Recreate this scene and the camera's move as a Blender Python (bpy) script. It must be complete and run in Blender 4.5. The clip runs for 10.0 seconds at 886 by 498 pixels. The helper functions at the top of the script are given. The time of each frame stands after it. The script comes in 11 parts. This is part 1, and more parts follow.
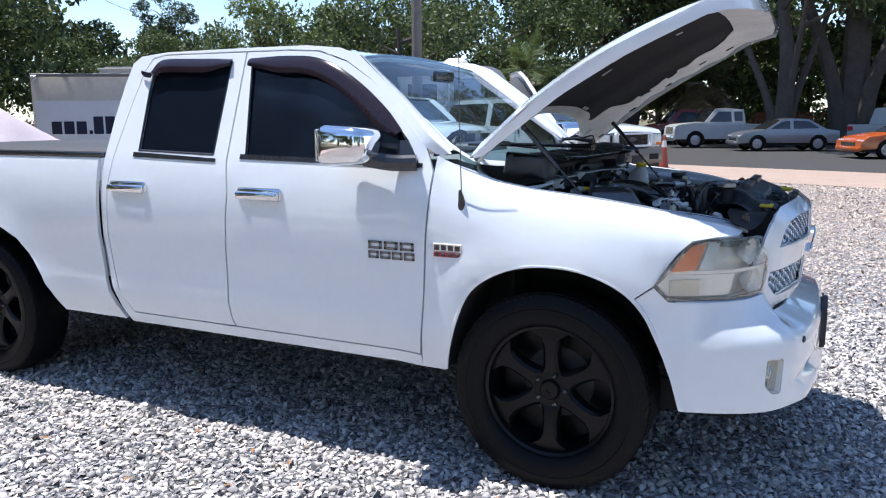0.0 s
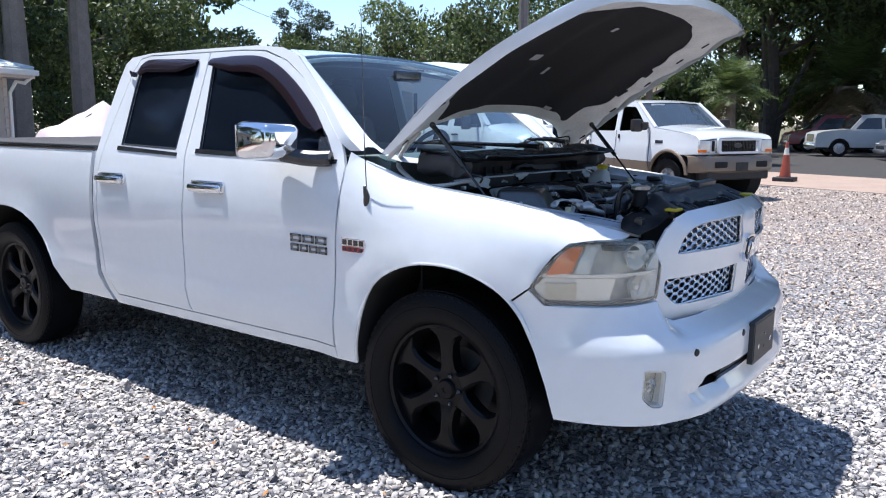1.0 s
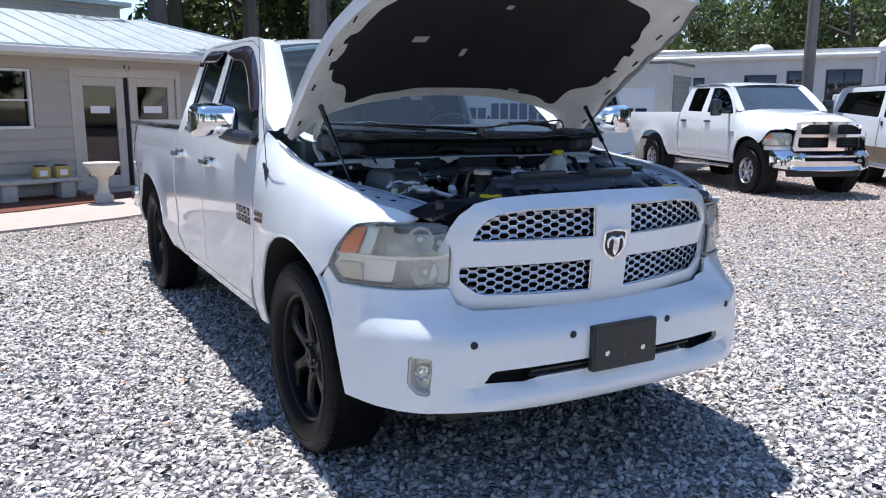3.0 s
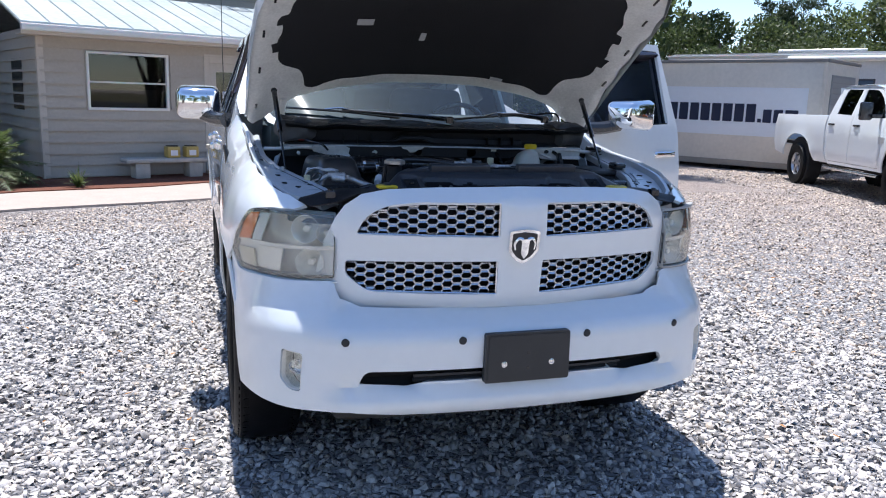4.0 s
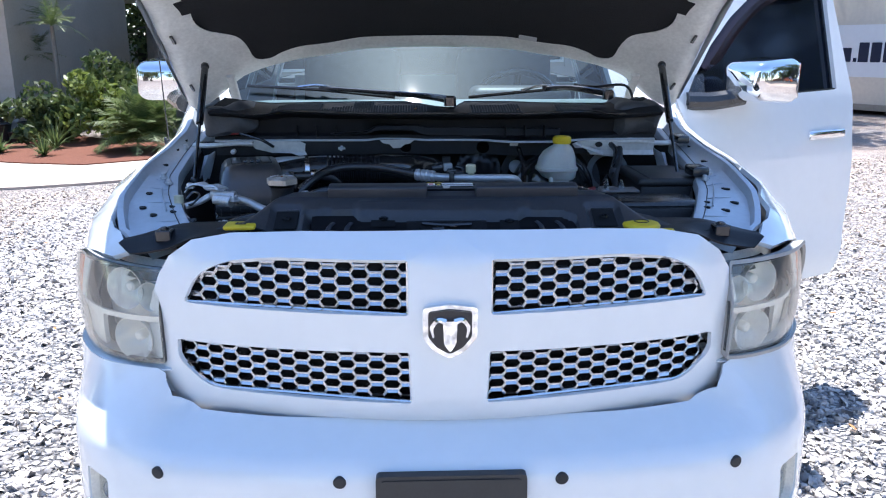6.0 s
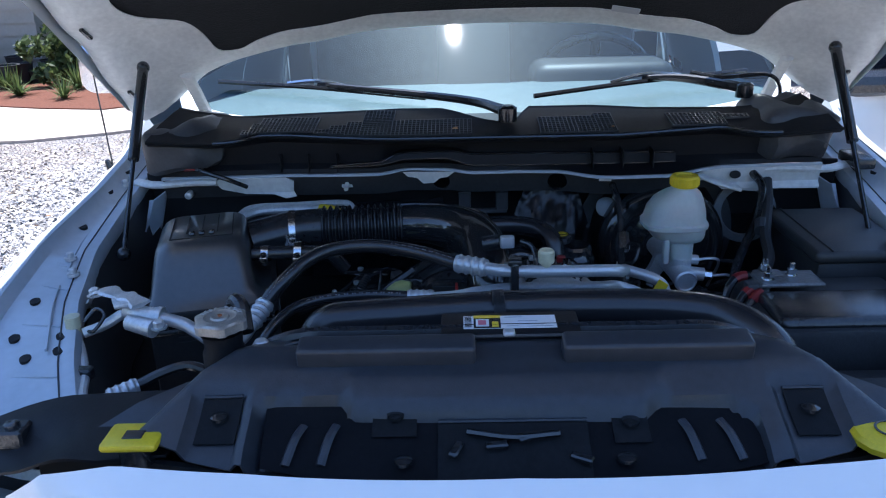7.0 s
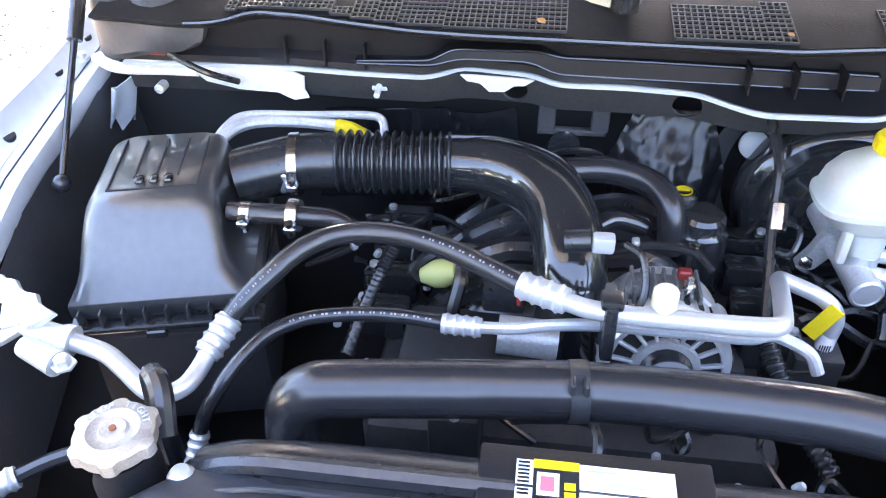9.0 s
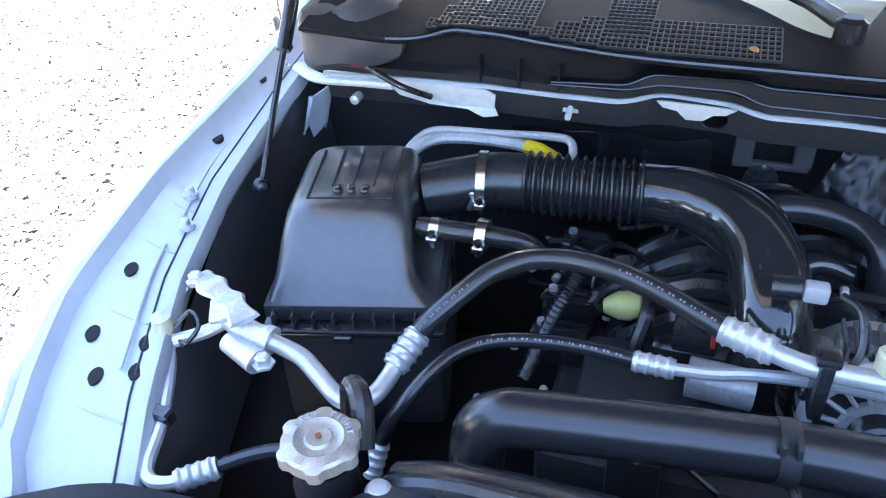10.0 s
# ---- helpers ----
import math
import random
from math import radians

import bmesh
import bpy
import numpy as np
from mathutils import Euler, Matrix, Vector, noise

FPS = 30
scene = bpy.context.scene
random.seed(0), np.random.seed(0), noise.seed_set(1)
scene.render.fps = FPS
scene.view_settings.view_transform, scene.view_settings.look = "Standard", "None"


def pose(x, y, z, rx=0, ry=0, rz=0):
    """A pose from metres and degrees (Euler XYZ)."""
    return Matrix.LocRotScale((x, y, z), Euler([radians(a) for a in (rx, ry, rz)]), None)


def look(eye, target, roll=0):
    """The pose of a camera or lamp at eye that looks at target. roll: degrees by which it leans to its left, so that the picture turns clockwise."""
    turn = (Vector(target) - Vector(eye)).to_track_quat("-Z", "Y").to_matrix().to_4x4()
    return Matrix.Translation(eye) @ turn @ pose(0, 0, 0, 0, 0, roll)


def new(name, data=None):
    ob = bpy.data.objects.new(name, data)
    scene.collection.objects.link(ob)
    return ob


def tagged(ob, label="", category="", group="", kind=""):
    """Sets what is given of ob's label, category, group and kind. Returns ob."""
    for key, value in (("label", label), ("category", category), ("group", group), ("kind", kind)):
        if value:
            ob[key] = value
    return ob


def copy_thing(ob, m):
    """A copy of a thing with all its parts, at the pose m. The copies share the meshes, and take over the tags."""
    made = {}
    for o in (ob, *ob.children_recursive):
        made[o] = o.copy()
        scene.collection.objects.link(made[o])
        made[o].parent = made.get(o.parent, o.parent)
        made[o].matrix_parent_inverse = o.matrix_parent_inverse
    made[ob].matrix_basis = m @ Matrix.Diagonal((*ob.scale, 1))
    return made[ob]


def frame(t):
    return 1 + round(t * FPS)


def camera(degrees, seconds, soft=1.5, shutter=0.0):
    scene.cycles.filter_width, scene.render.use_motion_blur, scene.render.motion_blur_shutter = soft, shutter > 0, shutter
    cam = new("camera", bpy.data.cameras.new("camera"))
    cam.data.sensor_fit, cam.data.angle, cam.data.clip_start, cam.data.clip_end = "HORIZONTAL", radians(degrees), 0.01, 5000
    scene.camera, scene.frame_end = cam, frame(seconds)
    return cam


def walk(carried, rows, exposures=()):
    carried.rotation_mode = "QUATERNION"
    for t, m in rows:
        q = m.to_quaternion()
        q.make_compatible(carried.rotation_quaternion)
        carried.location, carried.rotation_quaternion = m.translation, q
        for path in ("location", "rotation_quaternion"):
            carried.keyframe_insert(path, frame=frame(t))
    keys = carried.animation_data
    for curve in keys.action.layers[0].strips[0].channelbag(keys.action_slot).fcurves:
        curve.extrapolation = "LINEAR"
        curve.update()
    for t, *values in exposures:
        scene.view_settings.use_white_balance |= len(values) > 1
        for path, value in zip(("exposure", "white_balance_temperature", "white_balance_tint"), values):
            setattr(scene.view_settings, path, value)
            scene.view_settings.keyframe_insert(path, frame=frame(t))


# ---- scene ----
cam = camera(58.8, 10.0, soft=1.1)
PATH = [
    (0, (1.002, -3.932, 1.561), (0.127, -2.165, 1.228), -0.3),
    (0.5, (1.475, -3.753, 1.553), (0.451, -2.068, 1.223), 0.1),
    (1, (1.86, -3.437, 1.531), (0.685, -1.852, 1.209), 0.2),
    (1.5, (2.252, -3.158, 1.516), (0.92, -1.701, 1.195), 0.0),
    (2, (2.637, -2.819, 1.503), (1.154, -1.515, 1.182), -0.3),
    (2.5, (2.923, -2.442, 1.52), (1.312, -1.304, 1.187), -0.2),
    (2.7, (3.072, -2.282, 1.524), (1.416, -1.215, 1.179), -0.1),
    (3.8, (3.381, -1.268, 1.495), (1.531, -0.605, 1.124), 1.5),
    (4, (3.441, -1.081, 1.501), (1.566, -0.494, 1.125), 1.8),
    (4.5, (3.391, -0.687, 1.491), (1.472, -0.281, 1.099), 2.1),
    (5, (3.249, -0.352, 1.509), (1.309, -0.1, 1.095), 1.7),
    (5.2, (3.16, -0.213, 1.522), (1.216, -0.015, 1.094), 1.4),
    (6.3, (2.172, -0.04, 1.612), (0.246, -0.021, 1.074), -0.7),
    (6.5, (1.975, -0.017, 1.638), (0.056, -0.033, 1.073), -1.1),
    (7, (1.57, -0.052, 1.73), (-0.3, -0.109, 1.024), -1.9),
    (7.5, (1.286, -0.042, 1.784), (-0.483, -0.101, 0.854), -3.7),
    (8, (1.1, 0.009, 1.801), (-0.581, -0.027, 0.718), -3.2),
    (8.5, (1.024, 0.003, 1.774), (-0.598, -0.037, 0.604), -1.3),
    (9, (0.993, -0.055, 1.778), (-0.595, -0.286, 0.584), -0.8),
    (9.5, (0.994, -0.128, 1.789), (-0.55, -0.623, 0.618), -2.1),
    (10, (0.988, -0.125, 1.787), (-0.538, -0.69, 0.623), -3.2),
]
walk(cam, [(t, look(eye, target, roll)) for t, eye, target, roll in PATH],
     exposures=[(0, 0.88, 6100, 12), (2.7, 0.84, 6100, 12), (5.2, 1.2, 6100, 12), (6.3, 1.6, 5900, 11), (7.0, 1.5, 5700, 11), (7.2, 2.1, 5750, 11), (7.5, 2.8, 5800, 11), (8.0, 3.4, 7500, 17), (8.5, 4.1, 8300, 19), (9.2, 4.5, 8200, 20), (10, 3.6, 6800, 14)])

# ---- world, sun, exposure ----
SUN = Vector((-0.32, -0.024, 1.0)).normalized()
world = bpy.data.worlds.new("sky")
scene.world = world
world.use_nodes = True
wn = world.node_tree
sky = wn.nodes.new("ShaderNodeTexSky")
sky.sky_type, sky.sun_disc = "NISHITA", False
sky.sun_elevation = math.asin(SUN.z)
sky.sun_rotation = math.atan2(SUN.x, SUN.y)
sky.air_density, sky.dust_density, sky.ozone_density = 1.0, 0.15, 2.0
sky.altitude = 800
wn.links.new(sky.outputs[0], wn.nodes["Background"].inputs[0])
wn.nodes["Background"].inputs[1].default_value = 0.12
sun = new("sun", bpy.data.lights.new("sun", "SUN"))
sun.data.energy, sun.data.angle, sun.data.color = 4.1, radians(0.53), (1.0, 0.955, 0.89)
sun.matrix_world = Matrix.Translation((0, 0, 30)) @ SUN.to_track_quat("Z", "Y").to_matrix().to_4x4()


# ---- materials ----
def mat(name, color, rough=0.5, metal=0.0, vary=0.0, scale=8.0, bump=0.0, bump_scale=60.0, coat=0.0, tint=None, spec=0.5, rand=0.0):
    m = bpy.data.materials.new(name)
    m.use_nodes = True
    n, l = m.node_tree.nodes, m.node_tree.links
    b = n["Principled BSDF"]
    b.inputs["Base Color"].default_value = (*color, 1)
    b.inputs["Roughness"].default_value = rough
    b.inputs["Metallic"].default_value = metal
    b.inputs["Coat Weight"].default_value = coat
    b.inputs["Coat Roughness"].default_value = 0.04
    b.inputs["Specular IOR Level"].default_value = spec
    co = n.new("ShaderNodeTexCoord")
    if vary or rand:
        t1, t2 = n.new("ShaderNodeTexNoise"), n.new("ShaderNodeTexNoise")
        t1.inputs["Scale"].default_value, t1.inputs["Detail"].default_value = scale, 5
        t2.inputs["Scale"].default_value, t2.inputs["Detail"].default_value = scale * 9, 3
        for t in (t1, t2):
            l.new(co.outputs["Object"], t.inputs["Vector"])
        mx = n.new("ShaderNodeMath")
        mx.operation = "MULTIPLY_ADD"
        mx.inputs[1].default_value = 0.5
        half = n.new("ShaderNodeMath")
        half.operation = "MULTIPLY"
        half.inputs[1].default_value = 0.5
        l.new(t2.outputs[0], half.inputs[0])
        l.new(t1.outputs[0], mx.inputs[0])
        l.new(half.outputs[0], mx.inputs[2])
        fac = mx.outputs[0]
        if rand:
            ri = n.new("ShaderNodeNewGeometry")
            add = n.new("ShaderNodeMath")
            add.operation = "MULTIPLY_ADD"
            add.inputs[1].default_value = rand
            l.new(ri.outputs["Random Per Island"], add.inputs[0])
            l.new(fac, add.inputs[2])
            sb = n.new("ShaderNodeMath")
            sb.operation = "SUBTRACT"
            sb.inputs[1].default_value = rand * 0.5
            l.new(add.outputs[0], sb.inputs[0])
            fac = sb.outputs[0]
        r = n.new("ShaderNodeValToRGB")
        other = tint or tuple(c * (1 - vary) for c in color)
        hi = tuple(min(1, c * (1 + vary * 0.5)) for c in color)
        r.color_ramp.elements[0].position, r.color_ramp.elements[0].color = 0.3, (*other, 1)
        r.color_ramp.elements[1].position, r.color_ramp.elements[1].color = 0.7, (*hi, 1)
        l.new(fac, r.inputs[0])
        l.new(r.outputs[0], b.inputs["Base Color"])
    if bump:
        t = n.new("ShaderNodeTexNoise")
        t.inputs["Scale"].default_value, t.inputs["Detail"].default_value = bump_scale, 4
        l.new(co.outputs["Object"], t.inputs["Vector"])
        bp = n.new("ShaderNodeBump")
        bp.inputs["Strength"].default_value, bp.inputs["Distance"].default_value = bump, 0.01
        l.new(t.outputs[0], bp.inputs["Height"])
        l.new(bp.outputs[0], b.inputs["Normal"])
    return m


def glass(name, color, through_color, gloss=1.0, haze=0.0, dust=0.0):
    """A thin pane: tinted see-through with a Fresnel gloss."""
    m = bpy.data.materials.new(name)
    m.use_nodes = True
    n, l = m.node_tree.nodes, m.node_tree.links
    n.remove(n["Principled BSDF"])
    tr, gl, df = n.new("ShaderNodeBsdfTransparent"), n.new("ShaderNodeBsdfGlossy"), n.new("ShaderNodeBsdfDiffuse")
    tr.inputs[0].default_value = (*through_color, 1)
    gl.inputs["Roughness"].default_value = 0.02
    df.inputs[0].default_value = (*color, 1)
    lw, fr = n.new("ShaderNodeLayerWeight"), n.new("ShaderNodeMapRange")
    lw.inputs[0].default_value = 0.5
    p5 = n.new("ShaderNodeMath")
    p5.operation = "POWER"
    p5.inputs[1].default_value = 5.0
    l.new(lw.outputs["Facing"], p5.inputs[0])
    fr.inputs[3].default_value, fr.inputs[4].default_value = 0.05, 1.0
    l.new(p5.outputs[0], fr.inputs[0])
    k = n.new("ShaderNodeMath")
    k.operation, k.use_clamp = "MULTIPLY", True
    k.inputs[1].default_value = gloss
    l.new(fr.outputs[0], k.inputs[0])
    m1, m2 = n.new("ShaderNodeMixShader"), n.new("ShaderNodeMixShader")
    m1.inputs[0].default_value = haze
    l.new(tr.outputs[0], m1.inputs[1])
    l.new(df.outputs[0], m1.inputs[2])
    l.new(k.outputs[0], m2.inputs[0])
    l.new(m1.outputs[0], m2.inputs[1])
    l.new(gl.outputs[0], m2.inputs[2])
    out = m2
    if dust:
        # a thin film of dust spreads the mirrored light round its direction
        film, m3 = n.new("ShaderNodeBsdfGlossy"), n.new("ShaderNodeMixShader")
        film.inputs["Roughness"].default_value, film.inputs[0].default_value = 0.42, (0.75, 0.92, 0.97, 1)
        m3.inputs[0].default_value = dust
        l.new(m2.outputs[0], m3.inputs[1])
        l.new(film.outputs[0], m3.inputs[2])
        out = m3
    l.new(out.outputs[0], n["Material Output"].inputs[0])
    return m


PAINT = mat("white_paint", (0.775, 0.81, 0.835), 0.24, vary=0.03, scale=2.5, coat=1.0)
# body white made darker and bluer: the open hood's shade in the colour
PAINT_IN = mat("shaded_white_paint", (0.47, 0.515, 0.57), 0.34, vary=0.12, scale=6, coat=0.3)
PAINT_DUST = mat("dusty_white_paint", (0.70, 0.70, 0.68), 0.45, vary=0.22, scale=9)
CHROME = mat("chrome", (0.85, 0.86, 0.88), 0.05, 1.0, vary=0.04)
CHROME_SATIN = mat("satin_chrome", (0.72, 0.73, 0.75), 0.2, 1.0, vary=0.08)
ALU = mat("cast_aluminium", (0.66, 0.67, 0.68), 0.36, 0.5, vary=0.25, scale=25, bump=0.15, bump_scale=150)
CAST = mat("dull_cast_metal", (0.20, 0.205, 0.215), 0.5, 0.6, vary=0.4, scale=40, bump=0.3, bump_scale=120)
ALU_PALE = mat("pale_aluminium_tube", (0.62, 0.63, 0.65), 0.3, 0.45, vary=0.12, scale=25)
BLACK = mat("black_plastic", (0.025, 0.026, 0.029), 0.22, spec=0.75, vary=0.3, scale=12, bump=0.05, bump_scale=400)
BLACK_GLOSS = mat("glossy_black_plastic", (0.022, 0.023, 0.025), 0.09, spec=0.9, vary=0.25, scale=10)
BLACK_MAT = mat("matte_black_plastic", (0.026, 0.027, 0.030), 0.62, vary=0.35, scale=14, bump=0.12, bump_scale=300)
GREY_PL = mat("grey_plastic", (0.055, 0.057, 0.062), 0.5, vary=0.25, scale=15, bump=0.08, bump_scale=260)
RUBBER = mat("tyre_rubber", (0.0055, 0.0058, 0.0072), 0.45, spec=0.14, vary=0.35, scale=10, bump=0.08, bump_scale=120)
HOSE = mat("hose_rubber", (0.024, 0.024, 0.027), 0.24, spec=0.7, vary=0.1, scale=5)
WHEEL = mat("black_wheel_paint", (0.005, 0.005, 0.0065), 0.3, spec=0.22, vary=0.25, scale=8)
LINER = mat("hood_liner_felt", (0.007, 0.0078, 0.011), 0.95, vary=0.3, scale=14, bump=0.4, bump_scale=220)
COVER_DARK = mat("dark_lid_plastic", (0.030, 0.031, 0.033), 0.5, vary=0.25, scale=12, bump=0.08, bump_scale=260)
COWL_FRONT = mat("cowl_front_plastic", (0.012, 0.0125, 0.015), 0.5, vary=0.25, scale=12, bump=0.06, bump_scale=300, spec=0.22)
COWL = mat("cowl_plastic", (0.016, 0.0165, 0.018), 0.68, vary=0.3, scale=15, bump=0.08, bump_scale=260, spec=0.12)
# near-black: the shade inside gaps, holes and cavities put into the colour
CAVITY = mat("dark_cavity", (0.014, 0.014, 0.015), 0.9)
# side panes: the navy diffuse share stands in for reflected sky
TINT = glass("tinted_glass", (0.02, 0.03, 0.055), (0.03, 0.036, 0.05), 0.9, 0.3)
TINT.node_tree.nodes["Glossy BSDF"].inputs["Roughness"].default_value = 0.07
WINDSHIELD = glass("windshield_glass", (0.5, 0.55, 0.55), (0.48, 0.62, 0.66), 1.05, 0.013, 0.0075)
LENS = glass("hazy_lamp_lens", (0.80, 0.78, 0.71), (0.97, 0.97, 0.95), 1.0, 0.07)
AMBER = mat("amber_reflector", (0.85, 0.20, 0.015), 0.25, vary=0.2, scale=40, bump=0.2, bump_scale=300)
SILVER = mat("lamp_reflector", (0.86, 0.86, 0.83), 0.22, 0.35, vary=0.15, scale=18)
LAMP_IN = mat("lamp_housing", (0.88, 0.86, 0.80), 0.3, 0.0, vary=0.2, scale=20)
RED = mat("red_plastic", (0.5, 0.02, 0.02), 0.35, vary=0.2)
YELLOW = mat("yellow_plastic", (0.75, 0.55, 0.02), 0.4, vary=0.15, scale=30)
CREAM = mat("cream_plastic", (0.62, 0.60, 0.42), 0.4, vary=0.15, scale=30)
MILKY = mat("milky_plastic", (0.70, 0.71, 0.68), 0.38, vary=0.08, scale=12)
MILKY.node_tree.nodes["Principled BSDF"].inputs["Subsurface Weight"].default_value = 0.15
RES_PL = mat("reservoir_plastic", (0.52, 0.53, 0.50), 0.38, vary=0.10, scale=14)
RES_PL.node_tree.nodes["Principled BSDF"].inputs["Subsurface Weight"].default_value = 0.15
DARK_RED = mat("dull_red_plastic", (0.22, 0.015, 0.015), 0.45, vary=0.2)
WHITE_LABEL = mat("white_label", (0.78, 0.78, 0.80), 0.5, vary=0.05)
SEAT_GREY = mat("grey_cloth", (0.10, 0.10, 0.11), 0.9, vary=0.25, scale=30, bump=0.3, bump_scale=500)
FABRIC = mat("tonneau_vinyl", (0.05, 0.05, 0.054), 0.55, vary=0.25, scale=5, bump=0.15, bump_scale=300)


# ---- mesh helpers ----
def link(name, me, material, parent=None, label="", smooth=0.6):
    ob = new(name, me)
    if material:
        me.materials.append(material)
    if smooth:
        me.shade_smooth()
        me.set_sharp_from_angle(angle=smooth)
    if parent:
        ob.parent = parent
    if label:
        ob["label"] = label
    return ob


def part(name, bm, material, parent=None, label="", smooth=0.6):
    """Links a bmesh as one mesh object under a thing or a part."""
    bmesh.ops.recalc_face_normals(bm, faces=bm.faces)
    me = bpy.data.meshes.new(name)
    bm.to_mesh(me)
    bm.free()
    return link(name, me, material, parent, label, smooth)


def raw(name, verts, faces, material, parent=None, label="", smooth=0.6):
    me = bpy.data.meshes.new(name)
    me.from_pydata([tuple(v) for v in verts], [], faces)
    return link(name, me, material, parent, label, smooth)


def thing(name, label, category, group="", at=None):
    ob = new(name)
    if at is not None:
        ob.matrix_world = at
    return tagged(ob, label, category, group)


def add_box(bm, lo, hi, bevel=0.0, seg=2, m=None):
    lo, hi = Vector(lo), Vector(hi)
    r = bmesh.ops.create_cube(bm, size=1.0, matrix=Matrix.Translation((lo + hi) / 2) @ Matrix.Diagonal((*(hi - lo), 1)))
    vs = r["verts"]
    if bevel:
        es = list({e for v in vs for e in v.link_edges})
        g = bmesh.ops.bevel(bm, geom=es, offset=bevel, segments=seg, affect="EDGES", profile=0.5)
        vs = list({v for f in g["faces"] for v in f.verts} | {v for v in vs if v.is_valid})
    if m is not None:
        bmesh.ops.transform(bm, matrix=m, verts=vs)
    return vs


def box(lo, hi, bevel=0.0, seg=2, m=None):
    bm = bmesh.new()
    add_box(bm, lo, hi, bevel, seg, m)
    return bm


def frame_of(d):
    d = Vector(d).normalized()
    a = Vector((0, 0, 1)) if abs(d.z) < 0.9 else Vector((1, 0, 0))
    u = d.cross(a).normalized()
    return u, d.cross(u).normalized()


def spline(pts, n=8):
    """A smooth line through points (Catmull-Rom)."""
    p = [Vector(q) for q in pts]
    if len(p) < 3:
        return p
    out = []
    for i in range(len(p) - 1):
        a = p[i - 1] if i else 2 * p[0] - p[1]
        d = p[i + 2] if i + 2 < len(p) else 2 * p[-1] - p[-2]
        b, c = p[i], p[i + 1]
        for k in range(n):
            t = k / n
            out.append(0.5 * (2 * b + (c - a) * t + (2 * a - 5 * b + 4 * c - d) * t * t + (3 * b - a - 3 * c + d) * t ** 3))
    return out + [p[-1]]


def add_tube(bm, pts, radius, seg=12, smooth=6, cap=True, flat=1.0):
    """A tube along points; radius: a number, or a function of 0..1."""
    line = spline(pts, smooth) if smooth > 1 else [Vector(q) for q in pts]
    rings = []
    u = None
    for i, q in enumerate(line):
        d = (line[min(i + 1, len(line) - 1)] - line[max(i - 1, 0)]).normalized()
        if u is None:
            u, v = frame_of(d)
        else:
            u = (u - d * u.dot(d)).normalized()
            v = d.cross(u)
        r = radius(i / (len(line) - 1)) if callable(radius) else radius
        rings.append([bm.verts.new(q + (u * math.cos(a) + v * math.sin(a) * flat) * r) for a in (2 * math.pi * k / seg for k in range(seg))])
    for a, b in zip(rings, rings[1:]):
        for k in range(seg):
            bm.faces.new((a[k], a[(k + 1) % seg], b[(k + 1) % seg], b[k]))
    if cap:
        bm.faces.new(rings[0][::-1])
        bm.faces.new(rings[-1])
    return bm


def tube(pts, radius, seg=12, smooth=6, cap=True, flat=1.0):
    return add_tube(bmesh.new(), pts, radius, seg, smooth, cap, flat)


def add_lathe(bm, profile, m=None, seg=32, cap=True):
    """Turns (radius, height) pairs round z."""
    rings = []
    for r, h in profile:
        rings.append([bm.verts.new((r * math.cos(2 * math.pi * k / seg), r * math.sin(2 * math.pi * k / seg), h)) for k in range(seg)])
    for a, b in zip(rings, rings[1:]):
        for k in range(seg):
            bm.faces.new((a[k], a[(k + 1) % seg], b[(k + 1) % seg], b[k]))
    if cap:
        if profile[0][0] > 1e-4:
            bm.faces.new(rings[0][::-1])
        if profile[-1][0] > 1e-4:
            bm.faces.new(rings[-1])
    if m is not None:
        bmesh.ops.transform(bm, matrix=m, verts=[v for r in rings for v in r])
    return bm


def lathe(profile, m=None, seg=32, cap=True):
    return add_lathe(bmesh.new(), profile, m, seg, cap)


def add_prism(bm, outline, depth, fmap):
    """A flat outline (a, b) given depth c from 0 to depth; fmap(a, b, c) gives the place."""
    lo = [bm.verts.new(fmap(a, b, 0)) for a, b in outline]
    hi = [bm.verts.new(fmap(a, b, depth)) for a, b in outline]
    bm.faces.new(lo[::-1])
    bm.faces.new(hi)
    n = len(outline)
    for i in range(n):
        bm.faces.new((lo[i], lo[(i + 1) % n], hi[(i + 1) % n], hi[i]))
    return bm


def prism(outline, depth, fmap):
    return add_prism(bmesh.new(), outline, depth, fmap)


